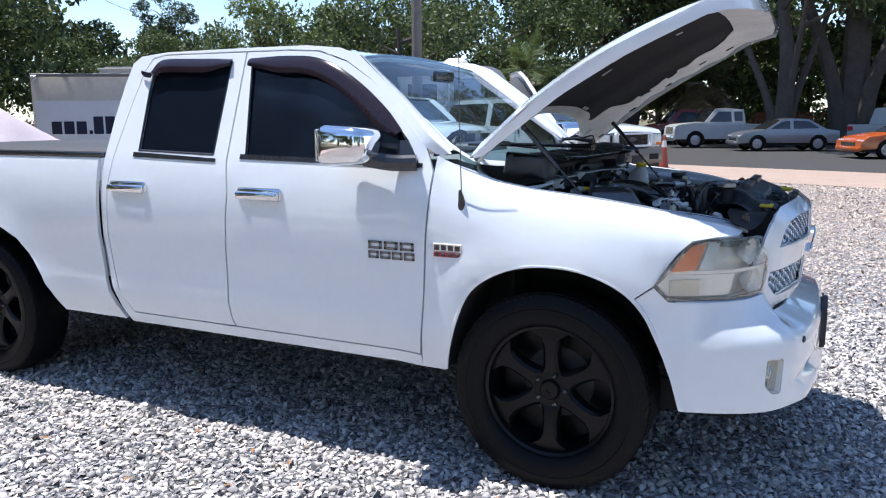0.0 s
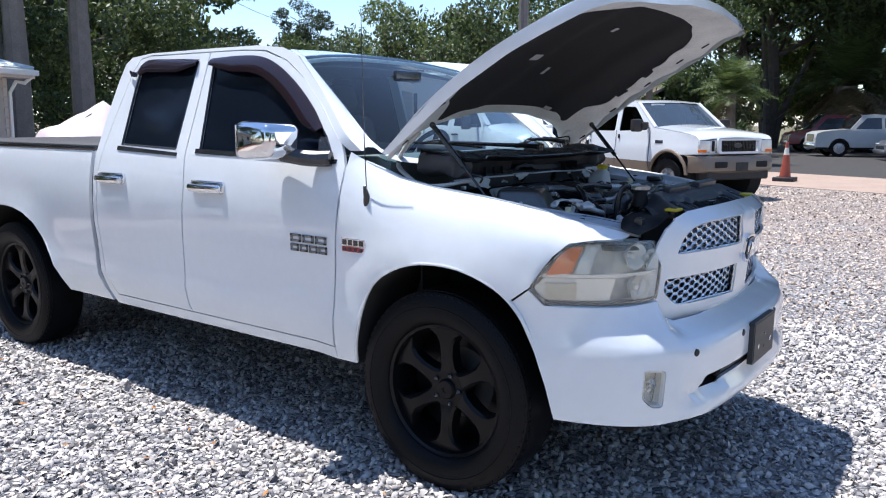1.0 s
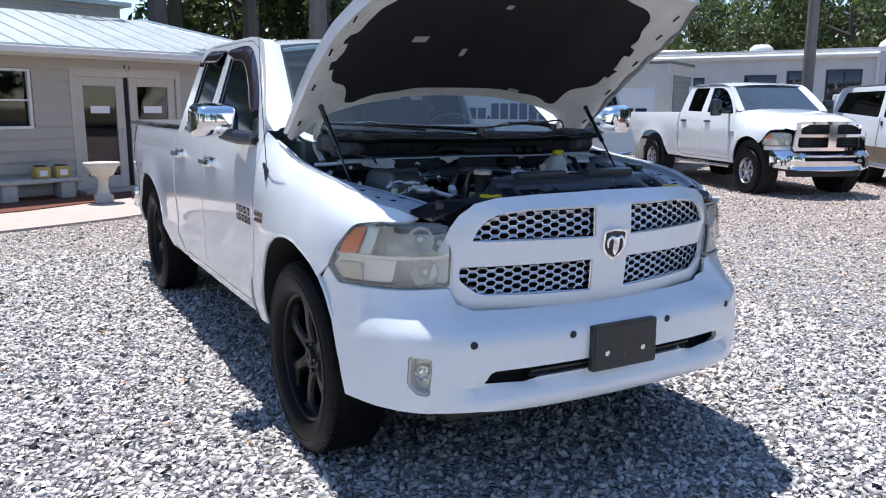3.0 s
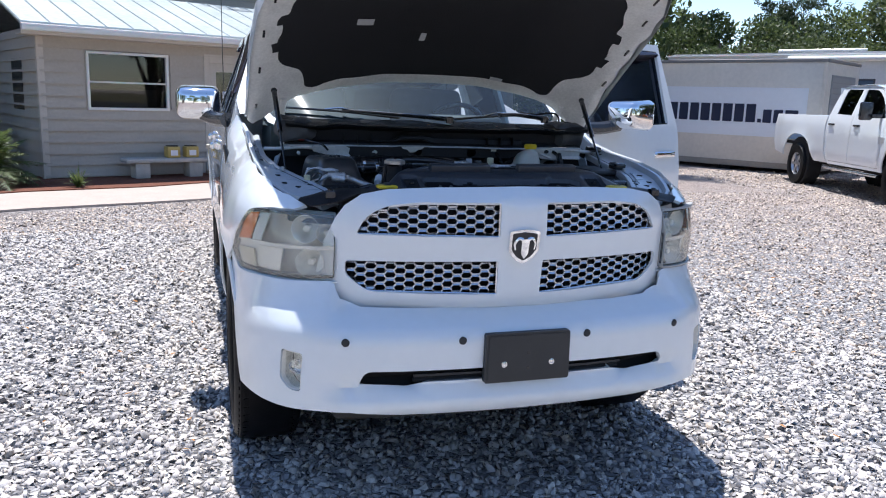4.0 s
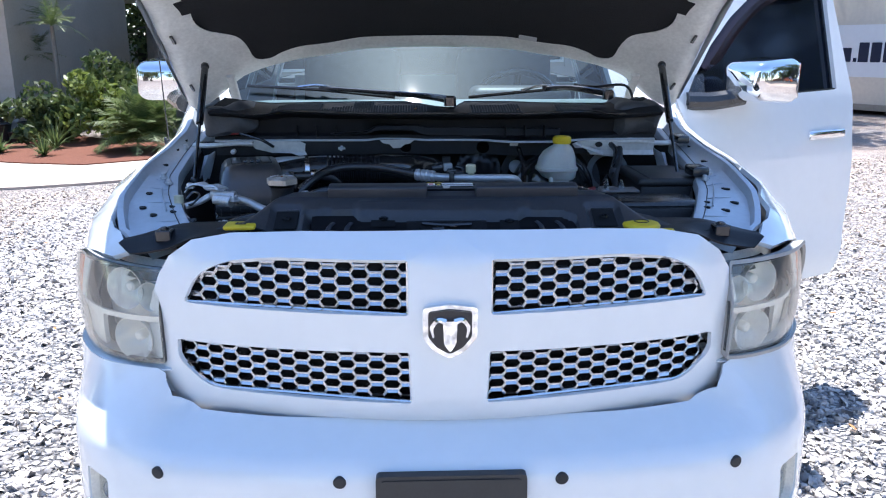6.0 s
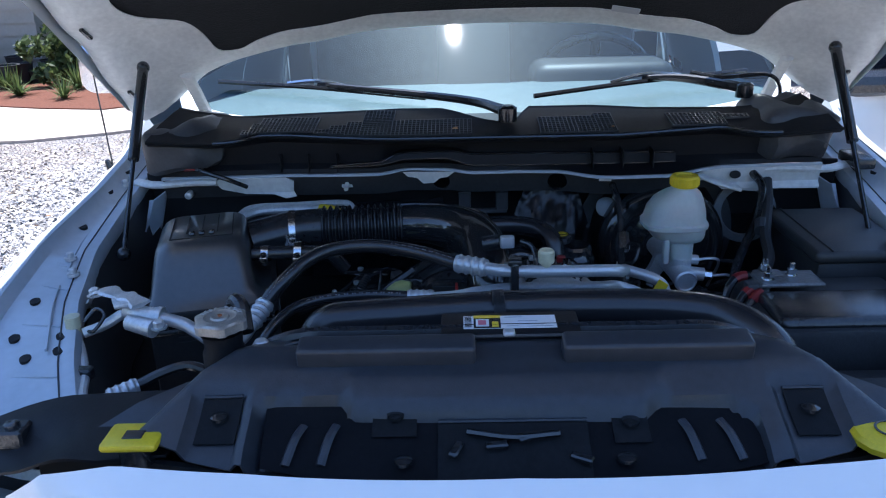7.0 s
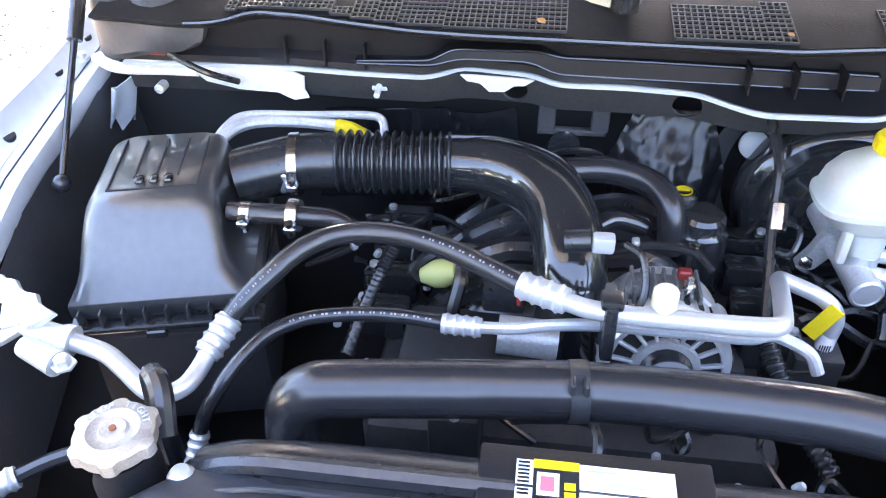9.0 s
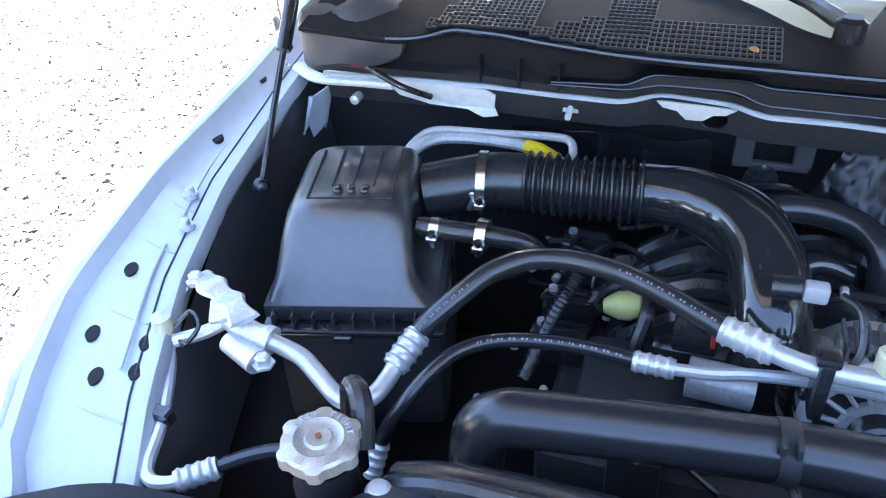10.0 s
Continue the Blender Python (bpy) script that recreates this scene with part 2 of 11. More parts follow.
def sheet(outline, fmap, step=0.06, holes=(), thick=0.006, inward=None, steps=None):
    """A curved panel: an outline (a, b), with holes, cut into a fine net and carried by fmap(a, b), then thickened."""
    bm = bmesh.new()
    for loop in (outline, *holes):
        vs = [bm.verts.new((a, b, 0)) for a, b in loop]
        for i in range(len(vs)):
            bm.edges.new((vs[i], vs[(i + 1) % len(vs)]))
    bmesh.ops.triangle_fill(bm, edges=bm.edges[:], use_beauty=True)
    bmesh.ops.dissolve_limit(bm, angle_limit=0.01, verts=bm.verts, edges=bm.edges)
    for axis, st in ((0, (steps or (step, step))[0]), (1, (steps or (step, step))[1])):
        lo, hi = min(v.co[axis] for v in bm.verts), max(v.co[axis] for v in bm.verts)
        k = math.floor(lo / st) + 1
        while k * st < hi - 1e-5:
            co, no = [0, 0, 0], [0, 0, 0]
            co[axis], no[axis] = k * st, 1
            bmesh.ops.bisect_plane(bm, geom=bm.verts[:] + bm.edges[:] + bm.faces[:], dist=1e-5, plane_co=co, plane_no=no)
            k += 1
    bmesh.ops.triangulate(bm, faces=[f for f in bm.faces if len(f.verts) > 4])
    for v in bm.verts:
        v.co = Vector(fmap(v.co.x, v.co.y))
    bmesh.ops.recalc_face_normals(bm, faces=bm.faces)
    if inward is not None:
        bm.faces.ensure_lookup_table()
        c = sum((f.normal * f.calc_area() for f in bm.faces), Vector())
        if c.dot(Vector(inward)) > 0:
            bmesh.ops.reverse_faces(bm, faces=bm.faces)
    if thick:
        bm.normal_update()
        vs, edges = list(bm.verts), [e for e in bm.edges if e.is_boundary]
        twin = {v: bm.verts.new(v.co - v.normal * thick) for v in vs}
        for f in list(bm.faces):
            bm.faces.new([twin[v] for v in reversed(f.verts)])
        for e in edges:
            a, b = e.verts
            bm.faces.new((a, b, twin[b], twin[a]))
    return bm


def arc(cx, cz, r, a0, a1, n, rz=None):
    """Points on an arc, in degrees."""
    return [(cx + r * math.cos(radians(a0 + (a1 - a0) * i / n)), cz + (rz or r) * math.sin(radians(a0 + (a1 - a0) * i / n))) for i in range(n + 1)]


def lerp(table, v):
    if v <= table[0][0]:
        return table[0][1]
    for (a, b), (c, d) in zip(table, table[1:]):
        if v <= c:
            return b + (d - b) * (v - a) / (c - a)
    return table[-1][1]


def smoothstep(a, b, v):
    t = max(0.0, min(1.0, (v - a) / (b - a)))
    return t * t * (3 - 2 * t)


def round_outline(pts, r, n=4):
    """Rounds the corners of an outline; r: one radius, or one for each corner."""
    out = []
    k = len(pts)
    for i in range(k):
        p, a, b = Vector(pts[i]), Vector(pts[i - 1]), Vector(pts[(i + 1) % k])
        rr = r[i] if isinstance(r, (list, tuple)) else r
        rr = min(rr, (a - p).length * 0.48, (b - p).length * 0.48)
        if rr < 1e-4:
            out.append(tuple(p))
            continue
        s, e = p + (a - p).normalized() * rr, p + (b - p).normalized() * rr
        for j in range(n + 1):
            t = j / n
            out.append(tuple(s * (1 - t) ** 2 + p * 2 * t * (1 - t) + e * t * t))
    return out

# ---- the white pickup: x forward from the front axle, y to its left, z up ----
ZC = [(-0.52, 1.40), (-0.45, 1.355), (-0.266, 1.292), (-0.089, 1.262), (0.15, 1.238), (0.375, 1.206), (0.546, 1.168), (0.71, 1.125), (0.9, 1.06)]
YP = [(-5, 0.985), (0.2, 0.985), (0.423, 0.962), (0.52, 0.93), (0.62, 0.885), (0.72, 0.815), (0.80, 0.72), (0.9, 0.6)]
AXLES = (0.0, -3.585)


def side_y(x, z):
    """Half the width of the body at x along it and height z."""
    if z > 1.33:
        y = 0.948 - (z - 1.33) * 0.36
    else:
        y = lerp([(0.4, 0.915), (0.47, 0.935), (0.56, 0.962), (0.7, 0.972), (0.95, 0.985), (1.1, 0.985), (1.22, 0.972), (1.33, 0.948)], z)
    # a soft crease along the doors
    y += 0.016 * smoothstep(0.585, 0.62, z) * (1 - smoothstep(0.62, 0.76, z)) * smoothstep(-4.6, -4.0, x) * (1 - 0.5 * smoothstep(-1.2, -0.6, x))
    for xc in AXLES:
        r = math.hypot(x - xc, z - 0.42)
        y += 0.022 * (1 - smoothstep(0.56, 0.74, r)) * (1 - smoothstep(0.95, 1.15, z))
    if x > -0.75 and z <= 1.50:
        zc = lerp(ZC, x)
        t = max(0.0, min(1.0, (z - 0.97) / (zc - 0.97)))
        roll = 0.868 + (y - 0.868) * math.sqrt(max(0.0, 1 - t ** 2.4))
        y += (roll - y) * smoothstep(-0.75, -0.3, x) * (1 - smoothstep(1.38, 1.50, z))
    if x > 0.2:
        y -= (0.985 - lerp(YP, x)) * (1.0 if z < 1.15 else 0.9)
    if x < -4.2:
        y -= 0.05 * smoothstep(-4.2, -4.85, x)
    return y


ARCH_F = [(-0.462, 0.465), (-0.44, 0.56), (-0.405, 0.68), (-0.36, 0.79), (-0.30, 0.865), (-0.20, 0.925), (-0.10, 0.957), (0.01, 0.968), (0.12, 0.962), (0.21, 0.94), (0.29, 0.903), (0.345, 0.862)]
ARCH_B = [(0.345, 0.862), (0.40, 0.795), (0.45, 0.69), (0.50, 0.56), (0.535, 0.435)]
ARCH_R = [(-2.90, 0.475), (-2.955, 0.56), (-3.02, 0.68), (-3.10, 0.79), (-3.20, 0.88), (-3.33, 0.94), (-3.46, 0.966), (-3.585, 0.972), (-3.71, 0.966), (-3.84, 0.94), (-3.97, 0.88), (-4.07, 0.79), (-4.14, 0.68), (-4.20, 0.56), (-4.23, 0.50)]
FENDER = ARCH_F + [(0.423, 0.922), (0.458, 0.982), (0.50, 1.045), (0.547, 1.092), (0.63, 1.106), (0.70, 1.108), (0.71, 1.122), (0.62, 1.148), (0.546, 1.166), (0.46, 1.188), (0.375, 1.204), (0.26, 1.222), (0.15, 1.236), (-0.089, 1.260), (-0.266, 1.290), (-0.40, 1.335), (-0.52, 1.395), (-0.522, 1.33), (-0.538, 1.03), (-0.553, 0.68), (-0.572, 0.465)]
DOOR_F = [(-0.578, 0.527), (-0.561, 0.68), (-0.546, 1.03), (-0.530, 1.33), (-0.575, 1.43), (-0.74, 1.600), (-0.90, 1.725), (-1.05, 1.812), (-1.22, 1.866), (-1.40, 1.877), (-1.652, 1.880), (-1.652, 1.36), (-1.630, 1.20), (-1.645, 0.95), (-1.652, 0.75), (-1.645, 0.56), (-1.63, 0.527)]
WIN_F = [(-0.60, 1.352), (-0.665, 1.455), (-0.785, 1.570), (-0.93, 1.678), (-1.10, 1.775), (-1.235, 1.822), (-1.40, 1.835), (-1.612, 1.836), (-1.545, 1.376)]
DOOR_R = [(-1.640, 0.527), (-1.655, 0.56), (-1.662, 0.75), (-1.655, 0.95), (-1.640, 1.20), (-1.662, 1.36), (-1.662, 1.880), (-2.20, 1.884), (-2.285, 1.868), (-2.33, 1.80), (-2.375, 1.62), (-2.42, 1.40), (-2.452, 1.20), (-2.458, 0.95), (-2.44, 0.75), (-2.395, 0.60), (-2.34, 0.527)]
WIN_R = [(-1.748, 1.379), (-1.742, 1.837), (-2.215, 1.846), (-2.262, 1.800), (-2.268, 1.70), (-2.258, 1.394)]
RAIL = [(-0.53, 1.40), (-0.585, 1.437), (-0.748, 1.606), (-0.908, 1.731), (-1.056, 1.820), (-1.222, 1.874), (-1.40, 1.885), (-1.66, 1.888), (-2.20, 1.892), (-2.292, 1.876), (-2.338, 1.803), (-2.383, 1.622), (-2.428, 1.402), (-2.460, 1.20), (-2.466, 0.95), (-2.448, 0.75), (-2.403, 0.60), (-2.345, 0.519), (-0.575, 0.519), (-0.572, 0.465), (-2.38, 0.465), (-2.43, 0.55), (-2.475, 0.70), (-2.498, 0.95), (-2.498, 1.33), (-2.484, 1.55), (-2.455, 1.75), (-2.43, 1.85), (-2.38, 1.886), (-2.20, 1.902), (-1.66, 1.903), (-1.30, 1.900), (-1.10, 1.880), (-0.985, 1.838), (-0.766, 1.668), (-0.56, 1.475), (-0.47, 1.40)]
BED = [(-2.542, 1.355), (-2.540, 0.95), (-2.518, 0.70), (-2.473, 0.55), (-2.423, 0.475)] + ARCH_R + [(-4.72, 0.56), (-4.80, 0.75), (-4.80, 1.10), (-4.77, 1.355)]
ROOF_EDGE = 0.735


def pickup_wheel(parent, x, y, out, R=0.425):
    """A black six-spoke wheel; out: -1 or 1, the side that it faces."""
    m = Matrix.Translation((x, y, R)) @ Matrix.Rotation(radians(-90 * out), 4, "X")
    wheel = part("wheel", lathe([(0.06, -0.10), (0.255, -0.10), (0.27, -0.115), (0.282, -0.11), (0.282, 0.085), (0.287, 0.098), (0.280, 0.102), (0.268, 0.095), (0.258, 0.05), (0.25, -0.05), (0.06, -0.06)], m, 48), WHEEL, parent, "gloss black alloy wheel with six spokes")
    prof = [(0.280, -0.115), (0.30, -0.13), (0.35, -0.137), (0.395, -0.13), (0.418, -0.112), (R, -0.08), (R, 0.08), (0.418, 0.112), (0.395, 0.13), (0.36, 0.137), (0.33, 0.136), (0.305, 0.128), (0.290, 0.116), (0.281, 0.10), (0.281, -0.10)]
    tyre = part("tyre", lathe(prof, m, 72, False), RUBBER, wheel, "black all-terrain tyre with a block tread")
    # tread lugs in five rows
    bm = bmesh.new()
    for row, (h, w) in enumerate(((-0.088, 0.022), (-0.045, 0.03), (0.0, 0.03), (0.045, 0.03), (0.088, 0.022))):
        for k in range(60):
            a = 2 * math.pi * (k + 0.5 * (row % 2)) / 60
            q = m @ Matrix.Rotation(a, 4, "Z") @ Matrix.Translation((R - 0.003, 0, h)) @ Matrix.Rotation(0.25, 4, "X")
            add_box(bm, (-0.012, -0.017, -w / 2), (0.002, 0.017, w / 2), 0, 1, q)
    for k in range(72):
        q = m @ Matrix.Rotation(2 * math.pi * k / 72, 4, "Z") @ Matrix.Translation((R - 0.022, 0, 0.119))
        add_box(bm, (-0.014, -0.007, -0.004), (0.010, 0.007, 0.002), 0, 1, q)
    tagged(part("tread", bm, RUBBER, tyre), kind="stuff")
    bm = bmesh.new()
    for h, r0 in ((0.134, 0.345), (0.1365, 0.357)):
        add_lathe(bm, [(r0, h), (r0 + 0.003, h + 0.003), (r0 + 0.006, h)], m, 72, False)
    for k in (2, 3, 4, 10, 11, 19, 20, 21, 28, 29):
        q = m @ Matrix.Rotation(2 * math.pi * k / 34, 4, "Z") @ Matrix.Translation((0.385, 0, 0.1318))
        add_box(bm, (-0.002, -0.016, -0.002), (0.002, 0.016, 0.0015), 0, 1, q)
    part("sidewall_marking", bm, RUBBER, wheel)
    for k in range(6):
        a = 2 * math.pi * k / 6 + math.pi / 2
        bm = bmesh.new()
        prev = None
        for r, w, h0, h1 in ((0.055, 0.052, 0.0, 0.055), (0.095, 0.034, 0.0, 0.070), (0.145, 0.030, 0.01, 0.078), (0.195, 0.034, 0.02, 0.080), (0.228, 0.052, 0.02, 0.079), (0.250, 0.092, 0.03, 0.077), (0.272, 0.128, 0.03, 0.074)):
            ring = [bm.verts.new(m @ Matrix.Rotation(a, 4, "Z") @ Vector(c)) for c in ((r, -w, h0), (r, -w, h1 - 0.012), (r, -w + 0.012, h1), (r, w - 0.012, h1), (r, w, h1 - 0.012), (r, w, h0))]
            if prev:
                for i in range(6):
                    bm.faces.new((prev[i], prev[(i + 1) % 6], ring[(i + 1) % 6], ring[i]))
            else:
                bm.faces.new(ring[::-1])
            prev = ring
        bm.faces.new(prev)
        part("spoke", bm, WHEEL, wheel)
    hub = bmesh.new()
    add_lathe(hub, [(0.085, -0.02), (0.085, 0.055), (0.078, 0.062), (0.045, 0.062), (0.042, 0.072), (0.036, 0.078), (0.012, 0.078), (0.01, 0.074), (0.0, 0.074)], m, 32)
    part("hub", hub, WHEEL, wheel)
    for k in range(5):
        q = m @ Matrix.Rotation(2 * math.pi * k / 5, 4, "Z") @ Matrix.Translation((0.064, 0, 0.055))
        part("lug_nut", lathe([(0.011, 0), (0.011, 0.016), (0.006, 0.021), (0, 0.021)], q, 6), BLACK_GLOSS, wheel)
    part("brake_disc", lathe([(0.05, -0.08), (0.18, -0.08), (0.18, -0.055), (0.05, -0.055)], m, 40), GREY_PL, wheel, "dark cast brake disc")
    return wheel


def side_map(s, off=0.0):
    return lambda x, z: (x, s * (side_y(x, z) + off), z)


def door_handle(parent, s, x, z, m=None):
    """A chrome pull handle with its two posts."""
    y = s * (side_y(x, z) + 0.004)
    bm = bmesh.new()
    add_box(bm, (x - 0.13, -0.006, z - 0.030), (x + 0.13, 0.010, z + 0.030), 0.014, 3)
    add_box(bm, (x - 0.125, 0.012, z - 0.026), (x + 0.125, 0.042, z + 0.014), 0.013, 3)
    add_box(bm, (x - 0.12, 0.0, z - 0.02), (x - 0.085, 0.02, z + 0.01), 0.004, 1)
    add_box(bm, (x + 0.085, 0.0, z - 0.02), (x + 0.12, 0.02, z + 0.01), 0.004, 1)
    for v in bm.verts:
        v.co.y = y + s * v.co.y
    h = part("door_handle", bm, CHROME, parent, "chrome door handle")
    return h


def mirror(parent, s):
    """A tall chrome-capped tow mirror on its black arm."""
    bm = bmesh.new()
    add_box(bm, (-0.965, -1.190, 1.353), (-0.735, -0.965, 1.530), 0.045, 4)
    for v in bm.verts:
        k = (v.co.x + 0.965) / 0.23
        v.co.z = 1.445 + (v.co.z - 1.445) * (1 - 0.22 * k * k)
        v.co.y = -1.09 + (v.co.y + 1.09) * (1 - 0.12 * k * k)
    for v in bm.verts:
        v.co.y = s * abs(v.co.y)
    cap = part("mirror", bm, CHROME, parent, "large chrome mirror cap")
    bm = box((-0.971, -1.168, 1.375), (-0.962, -0.985, 1.510), 0.003, 1)
    for v in bm.verts:
        v.co.y = s * abs(v.co.y)
    part("mirror_glass", bm, CHROME, parent, "dark mirror glass")
    bm = bmesh.new()
    add_tube(bm, [(-0.80, s * 1.05, 1.385), (-0.70, s * 0.990, 1.365), (-0.60, s * 0.945, 1.365)], 0.036, 10, 4)
    part("mirror_arm", bm, BLACK, parent, "matt black mirror arm")
    bm = sheet([(-0.59, 1.345), (-0.685, 1.345), (-0.70, 1.46), (-0.66, 1.458), (-0.60, 1.37)], side_map(s, 0.012), 0.05, thick=0.02)
    part("mirror_base", bm, BLACK, parent)
    return cap


def visor(parent, s, pts, w, name="window_visor"):
    """A smoked rain guard along the top of a window."""
    line = spline([Vector((x, z, 0)) for x, z in pts], 5)
    bm = bmesh.new()
    rows = []
    for i, p in enumerate(line):
        d = (line[min(i + 1, len(line) - 1)] - line[max(i - 1, 0)]).normalized()
        n = Vector((d.y, -d.x, 0))
        if n.y > 0 and abs(n.y) > 0.3:
            n = -n
        k = w * min(1.0, 0.45 + 4 * min(i, len(line) - 1 - i) / len(line))
        row = []
        for f, o in ((-0.10, 0.006), (0.15, 0.022), (0.6, 0.030), (1.0, 0.024), (1.0, 0.020), (0.5, 0.025), (0.1, 0.012)):
            q = p + n * k * f
            row.append(bm.verts.new((q.x, s * (side_y(q.x, q.y) + o), q.y)))
        rows.append(row)
    for a, b in zip(rows, rows[1:]):
        for j in range(len(a)):
            bm.faces.new((a[j], a[(j + 1) % len(a)], b[(j + 1) % len(b)], b[j]))
    bm.faces.new(rows[0])
    bm.faces.new(rows[-1][::-1])
    return part(name, bm, SMOKE, parent, "dark smoked plastic rain guard")


SMOKE = mat("smoked_acrylic", (0.02, 0.012, 0.016), 0.08, vary=0.2, scale=6)


BADGE = mat("dark_chrome", (0.22, 0.23, 0.25), 0.15, 1.0, vary=0.3, scale=60)


def badge(parent, s):
    """Chrome badge bars on the door and the engine badge on the fender: plain bars."""
    for row, z0, hgt in ((0, 0.985, 0.036), (1, 0.942, 0.034)):
        n = 3 if row == 0 else 4
        w = 0.24 / n
        for k in range(n):
            x0 = -0.825 + 0.0 + k * w
            y = side_y(x0, z0)
            bm = bmesh.new()
            for dz0, dz1, dx0, dx1 in ((0.0, 0.011, 0.0, 1.0), (hgt - 0.011, hgt, 0.0, 1.0), (0.0, hgt, 0.0, 0.2), (0.0, hgt, 0.8, 1.0)):
                lo = (x0 + dx0 * w * 0.86, y + 0.001, z0 + dz0)
                hi = (x0 + dx1 * w * 0.86, y + 0.008, z0 + dz1)
                add_box(bm, lo, hi, 0.0015, 1)
            for v in bm.verts:
                v.co.y *= s
            part("badge", bm, BADGE, parent, "chrome model badge")


def fender_badge(parent, s):
    bm = bmesh.new()
    y = side_y(-0.44, 1.0)
    add_box(bm, (-0.505, y + 0.001, 0.995), (-0.368, y + 0.006, 1.03), 0.002, 1)
    for v in bm.verts:
        v.co.y *= s
    part("engine_badge", bm, CHROME_SATIN, parent, "small chrome and red engine badge")
    bm = bmesh.new()
    add_box(bm, (-0.50, y + 0.002, 0.972), (-0.372, y + 0.0075, 0.993), 0.002, 1)
    for v in bm.verts:
        v.co.y *= s
    part("red_plate", bm, mat("badge_red", (0.35, 0.03, 0.04), 0.3, vary=0.1), parent)
    bm = bmesh.new()
    for k in range(4):
        add_box(bm, (-0.495 + k * 0.032, y + 0.005, 1.001), (-0.473 + k * 0.032, y + 0.009, 1.024), 0.001, 1)
        add_box(bm, (-0.492 + k * 0.032, y + 0.006, 0.976), (-0.475 + k * 0.032, y + 0.010, 0.989), 0.001, 1)
    for v in bm.verts:
        v.co.y *= s
    part("badge_bar", bm, BLACK, parent)


BUMP = [(1.005, 0.0), (1.0, 0.24), (0.982, 0.45), (0.951, 0.612), (0.90, 0.735), (0.82, 0.835), (0.70, 0.905), (0.55, 0.95), (0.42, 0.972), (0.33, 0.982)]
BLINE = spline([(a, b, 0) for a, b in BUMP], 8)
BLEN = [0.0]
for p0, p1 in zip(BLINE, BLINE[1:]):
    BLEN.append(BLEN[-1] + (p1 - p0).length)


def bump_at(u):
    """Place and outward normal on the bumper's plan line, u metres from the middle."""
    s, u = (1 if u >= 0 else -1), min(abs(u), BLEN[-1] - 1e-6)
    for i in range(len(BLINE) - 1):
        if u <= BLEN[i + 1]:
            t = (u - BLEN[i]) / (BLEN[i + 1] - BLEN[i])
            p = BLINE[i].lerp(BLINE[i + 1], t)
            d = (BLINE[min(i + 2, len(BLINE) - 1)] - BLINE[max(i - 1, 0)]).normalized()
            return Vector((p.x, s * p.y, 0)), Vector((d.y, s * -d.x, 0)) * (1 if d.y > -2 else -1)
    return BLINE[-1], Vector((0, s, 0))


def bump_off(u, z):
    """How far the bumper's face stands out at height z."""
    f = lerp([(0.40, -0.05), (0.425, -0.012), (0.445, 0.012), (0.48, 0.016), (0.515, -0.004), (0.53, -0.03), (0.56, -0.006), (0.60, 0.0), (0.70, 0.0), (0.718, -0.006), (0.735, -0.028), (0.752, -0.075), (0.766, -0.125), (0.80, -0.15), (0.90, -0.16)], z)
    g = lerp([(0.40, -0.03), (0.43, 0.0), (0.50, 0.004), (0.60, 0.004), (0.70, 0.0), (0.73, -0.006), (0.80, -0.010), (0.86, -0.010), (0.92, 0.0)], z)
    g += lerp([(0.70, -0.125), (0.85, -0.10), (1.0, -0.05), (1.15, -0.012), (1.3, 0.0)], abs(u)) * max(0.0, min(1.0, (z - 0.728) / 0.13)) ** 0.9
    k = smoothstep(0.63, 0.74, abs(u))
    return f * (1 - k) + g * k


def bump_map(off=0.0):
    def f(u, z):
        p, n = bump_at(u)
        q = p + n * (bump_off(u, z) + off)
        return (q.x, q.y, z)
    return f


UE = BLEN[-1]


def grille_x(y, z):
    return lerp([(0.75, 0.895), (0.80, 0.905), (0.95, 0.918), (1.05, 0.934), (1.16, 0.930), (1.20, 0.912), (1.225, 0.885)], z) - 0.286 * y * y - 0.35 * max(0, abs(y) - 0.52) ** 1.6


def near_poly(y, z, poly, margin):
    """Whether a point lies inside an outline, or nearer to it than the margin."""
    inside, d = False, 1e9
    for (a, b), (c, e) in zip(poly, poly[1:] + poly[:1]):
        if (b > z) != (e > z) and y < a + (c - a) * (z - b) / (e - b):
            inside = not inside
        t = max(0.0, min(1.0, ((y - a) * (c - a) + (z - b) * (e - b)) / max(1e-9, (c - a) ** 2 + (e - b) ** 2)))
        d = min(d, math.hypot(y - a - (c - a) * t, z - b - (e - b) * t))
    return inside or d < margin


